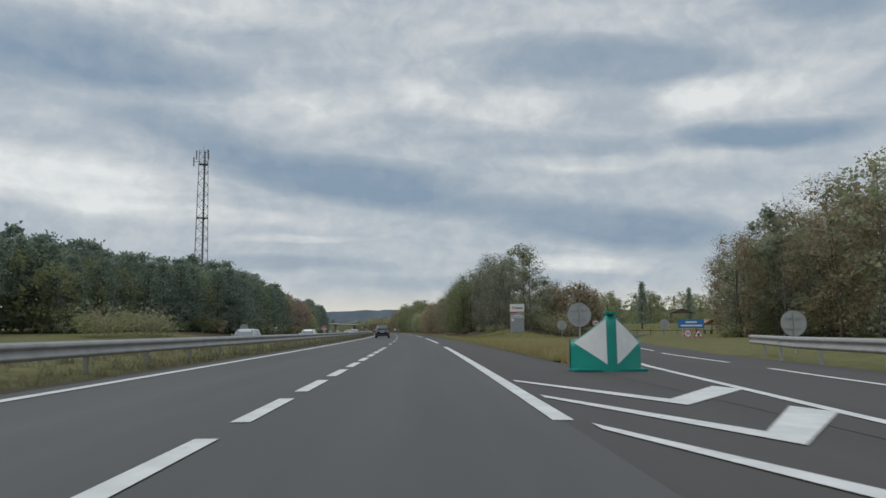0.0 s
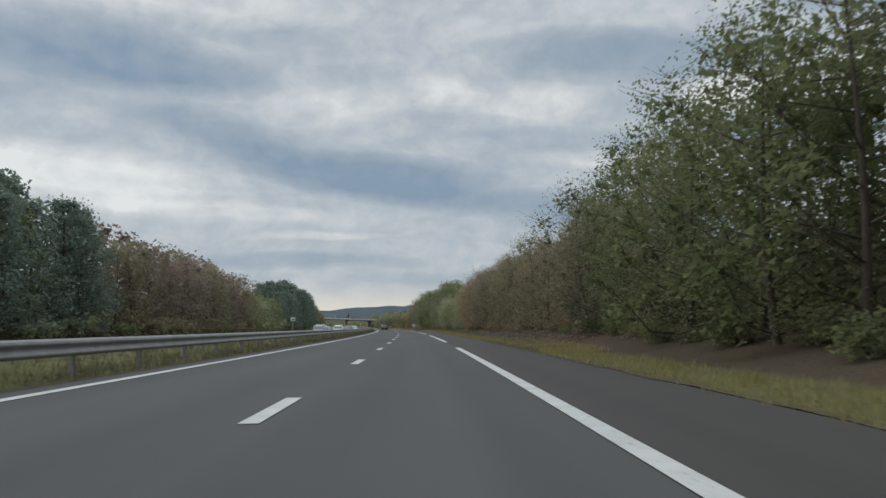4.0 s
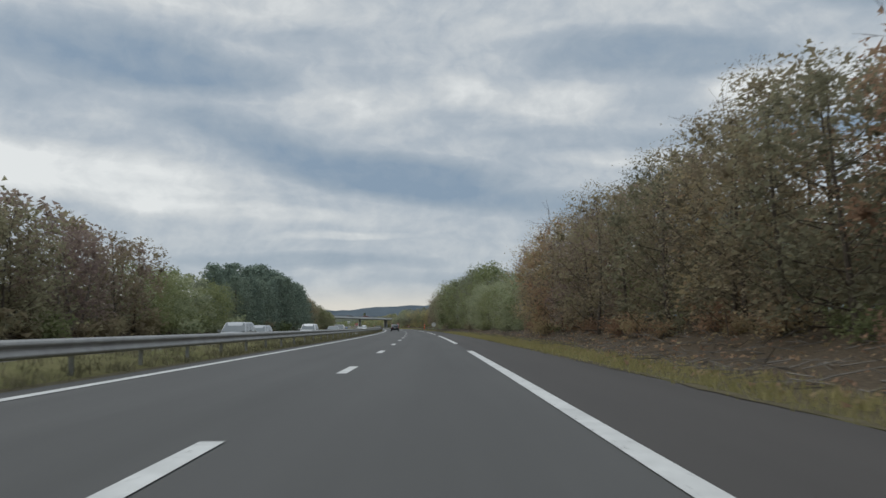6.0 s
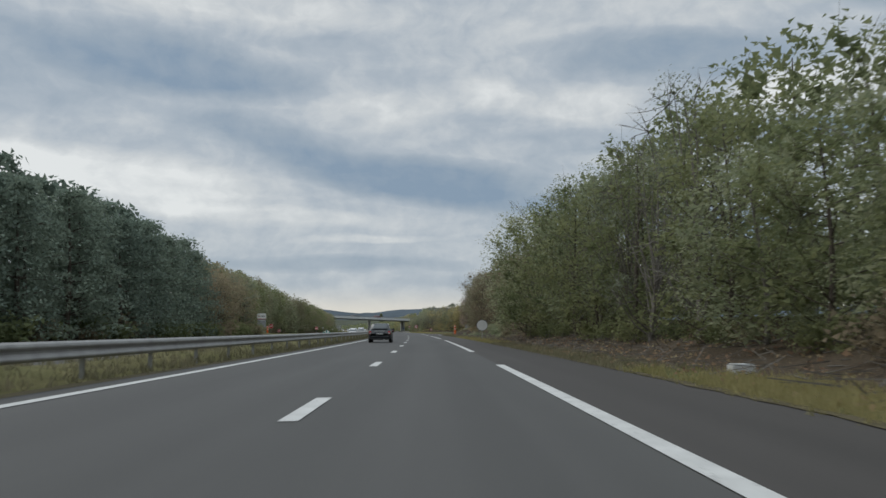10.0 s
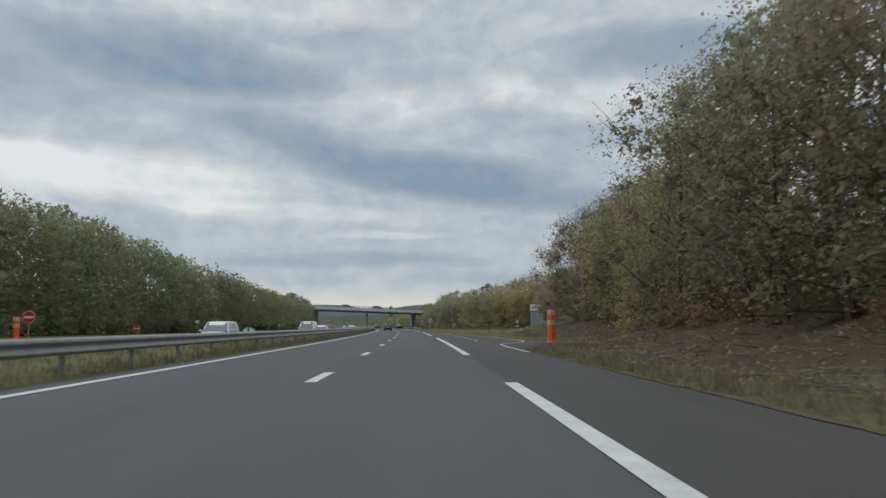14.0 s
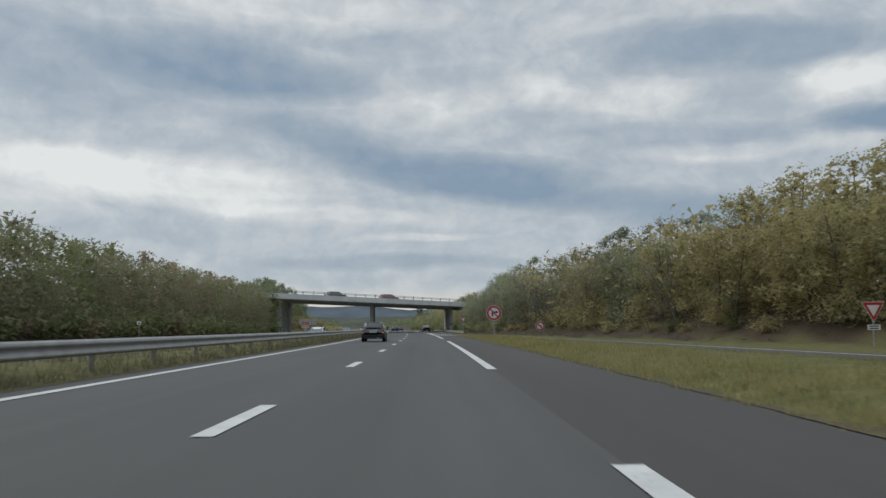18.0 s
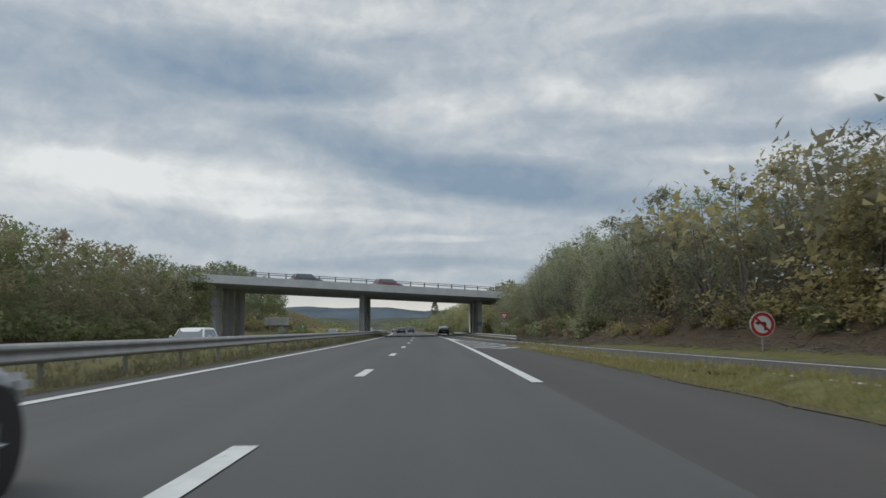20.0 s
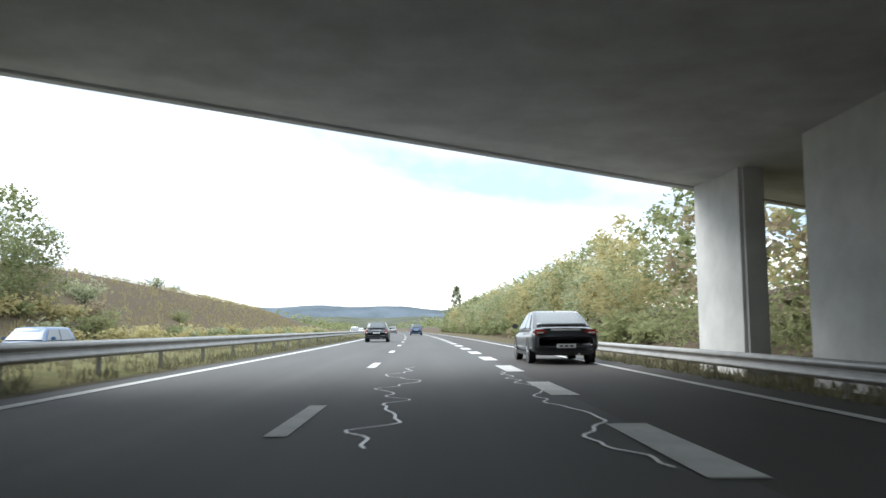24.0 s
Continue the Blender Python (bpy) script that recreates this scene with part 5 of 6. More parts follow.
LANE_L, LANE_R, OPP_A, OPP_B = -2.0, 1.75, OPP_IN - 2.5, OPP_IN - 6.2
car("suv", "blue_grey", "dark blue-grey sport utility car with roof rails in the overtaking lane", 107, LANE_L, rack=True)
car("hatch", "black", "black hatchback in the overtaking lane", 345, LANE_L)
car("small", "black", "small black three-door car with chrome tail trim in the overtaking lane", 562.0, -1.85)
car("sedan", "black", "black fastback saloon with a white plate in the entry lane", 696.0, 5.2)
car("hatch", "black", "black hatchback beyond the bridge", 735, LANE_L)
car("suv", "blue", "blue car far ahead on the motorway", 800, LANE_R)
car("hatch", "silver", "silver car far ahead on the motorway", 850, LANE_L)
for shape, coat, s, x in (("hatch", "silver", 62, OPP_A - 0.6), ("hatch", "white", 97, OPP_A), ("suv", "silver", 222, OPP_A), ("hatch", "silver", 229, OPP_A), ("suv", "white", 258, OPP_A), ("sedan", "graphite", 290, OPP_A - 0.3), ("suv", "graphite", 297, OPP_A),
                          ("suv", "white", 443.5, OPP_A), ("hatch", "white", 505, OPP_A), ("van", "white", 489, OPP_A), ("hatch", "white", 600, OPP_A), ("hatch", "blue", 705, OPP_B), ("van", "white", 860, OPP_A), ("suv", "white", 930, OPP_A)):
    car(shape, coat, "%s oncoming %s on the opposite carriageway" % (coat, {"suv": "estate car", "hatch": "hatchback", "sedan": "saloon car", "van": "delivery van"}[shape]), s, x, 180, z=OPP_Z)
for x, coat in ((-3.5, "dark_red"), (-14.0, "blue_grey")):
    car("hatch", coat, "passing car behind the railing on the bridge deck", FRONT + SKEW * x + 5, x, -59, z=6.5 + FALL * (x + 5))

# lorry parked on the rest area
root = tagged(new("lorry"), "white box lorry parked far off on the rest area", "lorry")
part("cargo_box", box(bmesh.new(), 0, 0, 2.3, 7.5, 2.4, 2.6, 0.05), COATS["white"], root)
part("cab", box(bmesh.new(), -5.0, 0, 1.9, 2.0, 2.3, 2.4, 0.15), COATS["white"], root)
part("windscreen", box(bmesh.new(), -6.0, 0, 2.3, 0.06, 2.0, 0.8, 0.02), GLASS_SKY_GREY, root)
part("chassis", box(bmesh.new(), -1, 0, 0.75, 10, 1.2, 0.35, 0.02), TRIM, root)
for px in (-4.8, 1.6, 2.9):
    for sd in (-1, 1):
        child("wheel", tyre_mesh(0.48), root, pose(px, sd * 1.0, 0.48, 0, 0, 90 * sd))
place(root, 167, 81, 0)


def shelter(s, x, w, tall, roof, label, turn):
    """An open picnic shelter: gabled roof on four posts with a bench table below."""
    root = tagged(new("picnic_shelter"), label, "shelter", "shelters on the rest area")
    eave = tall - 1.0
    for sd in (-1, 1):
        bm = bmesh.new()
        pts = ((0.0, tall), (sd * w * 0.56, eave - 0.05), (sd * w * 0.56, eave - 0.15), (0.0, tall - 0.12))
        part("roof_slope", prism(bm, pts if sd > 0 else pts[::-1], -w * 0.42, w * 0.42), roof, root)
    part("gable", prism(bmesh.new(), ((-w * 0.48, eave), (0, tall - 0.14), (w * 0.48, eave)), -w * 0.37, -w * 0.34), WOOD, root)
    part("tie_beam", box(bmesh.new(), 0, -w * 0.36, eave - 0.08, w * 0.98, 0.14, 0.16), WOOD, root)
    for px in (-1, 1):
        for py in (-1, 1):
            part("post", box(bmesh.new(), px * w * 0.44, py * w * 0.34, eave / 2 - 0.1, 0.16, 0.16, eave + 0.1, 0.01), WOOD, root)
    part("table_top", box(bmesh.new(), 0, 0, 0.74, 1.8, 0.8, 0.06), WOOD, root)
    for px in (-0.7, 0.7):
        part("table_leg", box(bmesh.new(), px, 0, 0.33, 0.1, 0.6, 0.76), WOOD, root)
    return place(root, s, x, turn)


shelter(150.5, 60, 3.9, 2.9, ROOF_TILE, "small wooden picnic shelter with an orange-brown roof", 10)
shelter(185, 68, 5.2, 3.5, ROOF_SLATE, "wooden picnic shelter with a dark grey roof", -15)

# ---- grass ----
def tufts(name, label, spots, height, mat_, seed, blades=6):
    """Grass blades in tufts; spots: arrays of s and x."""
    rg = np.random.default_rng(seed)
    base = np.array([at(a, b, ground_at(a, b) - 0.02) for a, b in spots])
    n = len(base) * blades
    root_ = np.repeat(base, blades, 0) + rg.normal(0, 0.09, (n, 3)) * np.array((1, 1, 0))
    hh = height * rg.uniform(0.45, 1.25, (n, 1))
    tip = root_ + np.concatenate([rg.normal(0, 0.32, (n, 2)) * hh, hh], 1)
    a = rg.uniform(0, math.tau, n)
    wdt = np.stack([np.cos(a), np.sin(a), 0 * a], 1) * (0.012 + 0.03 * hh)
    v = np.stack([root_ - wdt, root_ + wdt, tip], 1).reshape(-1, 3)
    me = bpy.data.meshes.new(name)
    me.vertices.add(3 * n)
    me.vertices.foreach_set("co", v.reshape(-1))
    me.loops.add(3 * n)
    me.loops.foreach_set("vertex_index", np.arange(3 * n, dtype=np.int32))
    me.polygons.add(n)
    me.polygons.foreach_set("loop_start", np.arange(0, 3 * n, 3, dtype=np.int32))
    me.materials.append(mat_)
    me.update(calc_edges=True)
    return tagged(new(name, me), label, "grass", kind="stuff")


GRASS_DRY = leaf_mat("dry_grass", ((0.14, 0.12, 0.055), (0.23, 0.20, 0.09), (0.32, 0.275, 0.135), (0.38, 0.33, 0.17)), 0.4)
GRASS_GREY = leaf_mat("median_grass_mix", ((0.10, 0.098, 0.055), (0.165, 0.158, 0.095), (0.24, 0.222, 0.145), (0.33, 0.295, 0.20)), 0.4)
GRASS_MIX = leaf_mat("mixed_grass", ((0.105, 0.115, 0.040), (0.18, 0.184, 0.070), (0.265, 0.25, 0.108), (0.36, 0.318, 0.155)), 0.4)
rg = np.random.default_rng(4)


def spots_in(s0, s1, fa, fb, n):
    s = rg.uniform(s0, s1, n)
    return [(a, fa(a) + (fb(a) - fa(a)) * q) for a, q in zip(s, rg.random(n) ** 1.3)]


edge_r = lambda s: -0.2 + max(PAVED_R, EXIT_OUT(s) + 2.0 if s < 14 else 0, REFUGE(s) + 0.25, PHONE_PAD(s), ENTRY_OUT(s) + 0.9 if s > 606 else 0) + 0.06
is_dry = lambda s: 142 < s < 168 or 300 < s < 338 or 383 < s < 430 or s > 604
along = spots_in(24, 700, edge_r, lambda s: edge_r(s) + 1.9, 13000)
tufts("verge_grass", "yellowish grass along the edge of the hard shoulder", [p for p in along if not is_dry(p[0])], 0.22, GRASS_MIX, 1)
tufts("straw_grass", "tan withered grass on the shaded verge", [p for p in along if is_dry(p[0])], 0.22, GRASS_GREY, 8)
tufts("gore_grass", "tall dry grass between motorway and exit ramp", spots_in(22, 64, lambda s: PAVED_R + 0.3, lambda s: max(PAVED_R + 0.5, min(EXIT_IN(s) - 0.7, 17)), 3000), 0.4, GRASS_DRY, 2)
tufts("mixed_grass", "short green and yellow grass in front of the sign slab", spots_in(60, 112, lambda s: PAVED_R + 0.3, lambda s: min(EXIT_IN(s) - 0.7, 19), 4200), 0.17, GRASS_MIX, 12)
tufts("withered_grass", "pale withered grass below the russet trees", spots_in(142, 168, lambda s: edge_r(s) + 0.3, lambda s: edge_r(s) + 2.9, 1900), 0.2, GRASS_DRY, 14)
tufts("bright_grass", "yellow-green grass below the willows", spots_in(204, 296, lambda s: edge_r(s) + 0.1, lambda s: edge_r(s) + 2.6, 3600), 0.2, GRASS_MIX, 15)
tufts("median_grass", "dry grass on the median under the crash barrier", spots_in(2, 760, lambda s: -4.95, lambda s: -8.0, 13000), 0.25, GRASS_GREY, 3)
tufts("wedge_grass", "mown grass between motorway and entry ramp", spots_in(474, 604, edge_r, lambda s: max(edge_r(s) + 0.3, ENTRY_IN(s) - 0.7), 9000), 0.095, GRASS_MIX, 5)
tufts("bank_grass", "dry grass and stalks on the open bank", spots_in(355, 405, lambda s: 8.0, lambda s: 13.0, 2500) + spots_in(464, 494, lambda s: REFUGE(s) + 0.5, lambda s: 19.0, 4500), 0.24, GRASS_GREY, 6)
tufts("hill_grass", "dry grass on the slope beyond the bridge", spots_in(700, 900, lambda s: -20.0, lambda s: -44.0, 5000), 0.5, GRASS_DRY, 7)


def brushwood(name, label, spots, seed):
    """Fallen twigs and cut branches on the bank, each a thin three-sided stick."""
    rg2 = np.random.default_rng(seed)
    vs, fs = [], []
    for a, b in spots:
        p = np.array(at(a, b, ground_at(a, b) + rg2.uniform(0.0, 0.18)))
        d = rg2.normal(0, 1, 3) * np.array((1, 1, 0.28))
        d = d / np.linalg.norm(d) * rg2.uniform(0.25, 1.1)
        tube_r = rg2.uniform(0.006, 0.02)
        u = np.cross(d, (0, 0, 1.0))
        u = u / (np.linalg.norm(u) + 1e-9) * tube_r
        w = np.array((0, 0, tube_r))
        k = len(vs)
        for c, r in ((p, 1.0), (p + d, 0.5)):
            vs += [c + u * r, c - u * r * 0.5 + w * r, c - u * r * 0.5 - w * r]
        fs += [(k, k + 1, k + 4, k + 3), (k + 1, k + 2, k + 5, k + 4), (k + 2, k, k + 3, k + 5)]
    return tagged(new(name, mesh_of(name, vs, fs, BARK_GREY)), label, "brushwood", kind="stuff")


brushwood("brushwood", "fallen twigs and cut branches along the foot of the bank",
          spots_in(150, 470, lambda s: BANK_FOOT(s) - 0.2, lambda s: BANK_FOOT(s) + 4.0, 5200) + spots_in(360, 402, lambda s: 8.4, lambda s: 12.5, 1200) + spots_in(545, 660, lambda s: BANK_FOOT(s) - 0.2, lambda s: BANK_FOOT(s) + 3.5, 3000), 9)

# ---- trees ----
def tube(verts, faces, pts, radii, n=5):
    base = len(verts)
    for i, p in enumerate(pts):
        d = (pts[min(i + 1, len(pts) - 1)] - pts[max(i - 1, 0)])
        d = d / (np.linalg.norm(d) + 1e-9)
        u = np.cross(d, (0.31, 0.77, 0.13))
        u = u / (np.linalg.norm(u) + 1e-9)
        w = np.cross(d, u)
        for j in range(n):
            a = math.tau * j / n
            verts.append(p + radii[i] * (u * math.cos(a) + w * math.sin(a)))
    for i in range(len(pts) - 1):
        for j in range(n):
            a, b = base + i * n + j, base + i * n + (j + 1) % n
            faces.append((a, b, b + n, a + n))


def leaf_mesh(name, centres, size, rng, material, flat=0.0):
    """Every centre becomes one small three-cornered leaf that tends to lie flat to the sky."""
    n = len(centres)
    up = rng.normal(size=(n, 3))
    up /= np.linalg.norm(up, axis=1)[:, None]
    up[:, 2] = np.abs(up[:, 2]) + 0.45 - flat
    u = np.cross(up, rng.normal(size=(n, 3)))
    u /= np.linalg.norm(u, axis=1)[:, None]
    w = np.cross(u, up)
    w /= np.linalg.norm(w, axis=1)[:, None]
    a = np.reshape(size, (-1, 1)) * rng.uniform(0.6, 1.35, (n, 1))
    v = np.empty((n, 3, 3))
    v[:, 0], v[:, 1], v[:, 2] = centres - u * a - w * a * 0.75, centres - u * a * 0.4 + w * a * 0.8, centres + u * a
    me = bpy.data.meshes.new(name)
    me.vertices.add(3 * n)
    me.vertices.foreach_set("co", v.reshape(-1))
    me.loops.add(3 * n)
    me.loops.foreach_set("vertex_index", np.arange(3 * n, dtype=np.int32))
    me.polygons.add(n)
    me.polygons.foreach_set("loop_start", np.arange(0, 3 * n, 3, dtype=np.int32))
    me.materials.append(material)
    me.update(calc_edges=True)
    me.validate()
    return me


def broadleaf(name, label, seed, leaf, h=10.0, wide=3.2, low=0.1, lobes=16, leaves=5000, size=0.06, core=420, bark=None, twigs=4, bare=0.0, category="tree", upright=1.0):
    """A tree with a leaning trunk and limbs that each carry a rounded lobe of leaves; bare lobes show their twigs."""
    rng = np.random.default_rng(seed)
    root = tagged(new(name), label, category)
    verts, faces = [], []
    lean = rng.normal(0, 0.035, 2)
    ks = np.linspace(0, 1, 7)
    trunk = [np.array((lean[0] * h * k + 0.2 * math.sin(3 * k + seed), lean[1] * h * k + 0.2 * math.cos(4 * k + seed), h * 0.86 * k)) for k in ks]
    r0 = 0.009 * h + 0.02
    tube(verts, faces, trunk, [r0 * (1.1 - k) + 0.01 for k in ks], 5)
    cs, rs, full = [], [], []
    for i in range(lobes):
        q = (i + rng.uniform(0.1, 0.9)) / lobes
        k = low + (1.0 - low) * q
        a = i * 2.4 + rng.uniform(-0.6, 0.6)
        girth = 0.78 + 0.22 * math.sin(math.pi * min(1.0, 0.2 + 0.6 * q)) if q < 0.6 else math.sqrt(max(0.02, 1 - ((q - 0.55) / 0.47) ** 2))
        r = wide * rng.uniform(0.36, 0.52)
        reach = max(0.05, wide * girth * rng.uniform(0.85, 1.12) - r * 0.55)
        c = np.array((math.cos(a) * reach, math.sin(a) * reach, max(r * 0.5, h * k + r * (0.1 - 0.85 * q))))
        c[:2] += np.array([np.interp(min(c[2], h * 0.86), h * 0.86 * ks, [p[j] for p in trunk]) for j in range(2)])
        kb = max(0.04, min(0.95, (c[2] - 0.45 * reach - 0.4) / (h * 0.86))) * upright
        base = np.array([np.interp(kb, ks, [p[j] for p in trunk]) for j in range(3)])
        rr = r0 * (0.42 if upright == 1.0 else 0.6) * (1.1 - kb * 0.7)
        mid = base * 0.45 + c * 0.55 + rng.normal(0, 0.15, 3) - np.array((0, 0, 0.15 * reach))
        tube(verts, faces, [base, mid, c], [rr, rr * 0.6, rr * 0.3], 3)
        thin = rng.random() < bare
        for j in range(twigs * (3 if thin else 1)):
            d = rng.normal(0, 1, 3) + np.array((math.cos(a) * 0.5, math.sin(a) * 0.5, 0.6))
            d /= np.linalg.norm(d)
            tip = c + d * r * rng.uniform(0.8, 1.3)
            knee = c * 0.45 + tip * 0.55 + rng.normal(0, 0.08, 3)
            tube(verts, faces, [c, knee, tip], [rr * 0.3 + 0.004, rr * 0.18 + 0.004, 0.004], 3)
            if thin:
                for _ in range(2):
                    tube(verts, faces, [knee, knee + (tip - c) * 0.45 + rng.normal(0, 0.22, 3)], [rr * 0.12 + 0.004, 0.004], 3)
        cs.append(c)
        rs.append(r)
        full.append(0.16 if thin else 1.0)
    child("trunk", mesh_of("trunk", verts, faces, bark or BARK, True), root)
    cs, rs, full = np.array(cs), np.array(rs), np.array(full)
    wgt = rs ** 2 * full
    pick = rng.choice(lobes, leaves, p=wgt / wgt.sum())
    d = rng.normal(0, 1, (leaves, 3)) + np.array((0, 0, 0.35))
    d /= np.linalg.norm(d, axis=1)[:, None]
    # the shell of a lobe is lumpy: it bulges in some directions and falls back in others
    lump = 0.86 + 0.16 * np.sin(d[:, 0] * 5 + pick) * np.sin(d[:, 1] * 4.3 + 2 * pick) + 0.12 * np.sin(d[:, 2] * 7 + 3 * pick)
    rad = rs[pick] * lump * (1 - np.abs(rng.normal(0, 0.17, leaves))) * np.where(rng.random(leaves) < 0.09, 1.22, 1.0)
    pts = cs[pick] + d * rad[:, None] * np.array((1.0, 1.0, 0.82))
    sizes = np.full(leaves, size)
    if core:
        wc = rs ** 2 * np.where(full < 1, 0.0, 1.0) + 1e-6
        pc = rng.choice(lobes, core, p=wc / wc.sum())
        dc = rng.normal(0, 1, (core, 3))
        dc /= np.linalg.norm(dc, axis=1)[:, None]
        inner = cs[pc] + dc * (rs[pc] * rng.uniform(0.05, 0.6, core))[:, None]
        pts, sizes = np.concatenate([pts, inner]), np.concatenate([sizes, np.full(core, 0.135 if size < 0.08 else max(0.24, size * 1.9))])
    ok = pts[:, 2] > 0.1
    child("crown", leaf_mesh("crown", pts[ok], sizes[ok], rng, LEAVES[leaf]), root)
    return root


def pine(name, label, seed, h=13.0, wide=3.0, low=0.45, leaves=3000, size=0.16, dome=True):
    rng = np.random.default_rng(seed)
    root = tagged(new(name), label, "tree")
    verts, faces = [], []
    trunk = [np.array((0.2 * math.sin(2 * k + seed), 0.2 * math.cos(3 * k + seed), h * 0.95 * k)) for k in np.linspace(0, 1, 6)]
    tube(verts, faces, trunk, [0.2 * (1.1 - k) + 0.015 for k in np.linspace(0, 1, 6)], 6)
    pts = []
    whorls = 9 if dome else 16
    for i in range(whorls):
        k = low + (0.98 - low) * i / (whorls - 1)
        q = (k - low) / (1 - low)
        reach = wide * ((1 - q ** 2.2) * 0.8 + 0.25 if dome else (1.05 - q) * 0.9 + 0.08)
        n = 6
        for j in range(n):
            a = i * 1.1 + j * math.tau / n + rng.uniform(-0.3, 0.3)
            rr = reach * rng.uniform(0.6, 1.15)
            base = np.array((0, 0, h * 0.95 * k)) + trunk[min(5, int(k * 5))] * np.array((1, 1, 0))
            end = base + np.array((math.cos(a) * rr, math.sin(a) * rr, rr * rng.uniform(-0.05, 0.3)))
            tube(verts, faces, [base, end], [0.05, 0.012], 3)
            m = max(4, int(leaves / (whorls * n)))
            f = rng.uniform(0.35, 1.05, (m, 1))
            pts.append(base + (end - base) * f + rng.normal(0, 0.34 if dome else 0.3, (m, 3)) * np.array((1, 1, 0.95)))
    child("trunk", mesh_of("trunk", verts, faces, BARK, True), root)
    child("crown", leaf_mesh("crown", np.concatenate(pts), size, rng, LEAVES["pine"], 0.35), root)
    return root


def bush(name, label, seed, leaf, h=1.8, wide=1.5, leaves=700, size=0.1):
    rng = np.random.default_rng(seed)
    root = tagged(new(name), label, "bush")
    verts, faces, tips = [], [], []
    for i in range(11 if leaves > 200 else 6):
        a = rng.uniform(0, math.tau)
        r = wide * rng.uniform(0.25, 0.95)
        end = np.array((math.cos(a) * r, math.sin(a) * r, h * rng.uniform(0.4, 1.0) * (1.1 - 0.4 * r / wide)))
        mid = end * np.array((0.4, 0.4, 0.6)) + rng.normal(0, 0.05, 3)
        tube(verts, faces, [np.zeros(3), mid, end], [0.03, 0.02, 0.006], 3)
        tips += [mid, end, (mid + end) / 2]
    if size > 0.08:
        child("woody_base", mesh_of("woody_base", verts, faces, BARK_GREY, True), root)
    tips = np.array(tips)
    pts = tips[rng.integers(0, len(tips), leaves)] + rng.normal(0, 0.2 * wide, (leaves, 3)) * np.array((1, 1, 0.8))
    pts = pts[pts[:, 2] > 0.02]
    child("foliage", leaf_mesh("foliage", pts, size, rng, LEAVES[leaf]), root)
    return root


FAR = dict(leaves=1350, size=0.13, lobes=19, twigs=1, core=250)
BACK = dict(leaves=420, size=0.22, lobes=15, twigs=0, core=110)
TEXT = {
    "green": "broadleaf tree with dull green autumn leaves beside the motorway",
    "pale": "pale willow-like tree with thinning grey-green leaves",
    "russet": "russet autumn tree on the wooded bank",
    "brown": "brown-leaved autumn tree in the roadside wood",
    "purple": "half-bare tree with purplish brown leaves",
    "grey": "tall thin tree, half bare, with grey-green leaves",
    "yellow": "young yellow-green tree on the wooded slope",
    "dull": "dull olive-brown tree in the dense roadside wood",
}
KINDS = {}
for key, h, wide, low, lv, bare in (("green", 10, 3.2, 0.06, 5700, 0.06), ("pale", 8.5, 3.2, 0.04, 5700, 0.1), ("russet", 9.5, 3.2, 0.06, 5700, 0.1),
                                    ("brown", 10, 3.2, 0.06, 5700, 0.1), ("purple", 9, 3.2, 0.1, 4200, 0.35), ("grey", 11.5, 2.7, 0.12, 3600, 0.5), ("yellow", 8.5, 2.8, 0.05, 5900, 0.06), ("dull", 10, 3.3, 0.04, 5700, 0.03)):
    bark = BARK_GREY if key in ("grey", "pale", "purple") else BARK
    KINDS[key] = [broadleaf("broadleaf_tree", TEXT[key], 11 * i + len(KINDS) * 7 + 3, key, h, wide, low, 25, lv, 0.055, 240 if key == "grey" else 1400, bark, 2, bare, upright=0.4 if key == "grey" else 1.0) for i in range(3)]
    KINDS[key + "_far"] = [broadleaf("broadleaf_tree", TEXT[key], 11 * i + len(KINDS) * 7 + 5, key, h, wide, low, bark=bark, bare=bare, **FAR) for i in range(2)]
    KINDS[key + "_back"] = [broadleaf("broadleaf_tree", TEXT[key], 5 * i + len(KINDS) * 7 + 9, key, h, wide, low, bark=bark, bare=bare, **BACK) for i in range(2)]
KINDS["pine_back"] = [pine("pine_tree", "dark green pine", 23 + i, 13, 3.1, 0.4, 1100, 0.26) for i in range(2)]
KINDS["pine_low_back"] = [pine("pine_tree", "dark green pine", 28 + i, 11, 3.4, 0.08, 1400, 0.25) for i in range(2)]
KINDS["pine"] = [pine("pine_tree", "dark green pine with a bare trunk", 3 + i, 13, 3.1, 0.42, 3200, 0.15) for i in range(2)]
KINDS["pine_low"] = [pine("pine_tree", "dense dark green pine at the edge of the wood", 8 + i, 11, 3.3, 0.06, 4600, 0.14) for i in range(2)]
KINDS["oak"] = [broadleaf("broadleaf_tree", "round orange-brown oak on the rest area lawn", 91 + i, "brown", 9.0, 3.9, 0.12, 34, 4600, 0.13, 1400, BARK, 2, 0.0) for i in range(2)]
KINDS["spruce"] = [pine("spruce_tree", "pointed dark conifer on the park lawn", 13, 12, 2.4, 0.12, 2200, 0.18, False)]
for key, leaf in (("bush_green", "green"), ("bush_pale", "pale"), ("bush_brown", "brown"), ("bush_yellow", "yellow"), ("bush_russet", "russet")):
    KINDS[key] = [bush("bush", {"green": "low green bush on the bank", "pale": "pale grey-green bush on the bank", "brown": "brown scrub at the foot of the bank", "yellow": "yellow-green bush on the slope", "russet": "russet scrub at the foot of the bank"}[leaf], 5 + i, leaf) for i in range(2)]
    KINDS[key + "_back"] = [bush("bush", "bush", 15 + i, leaf, leaves=240, size=0.2) for i in range(2)]
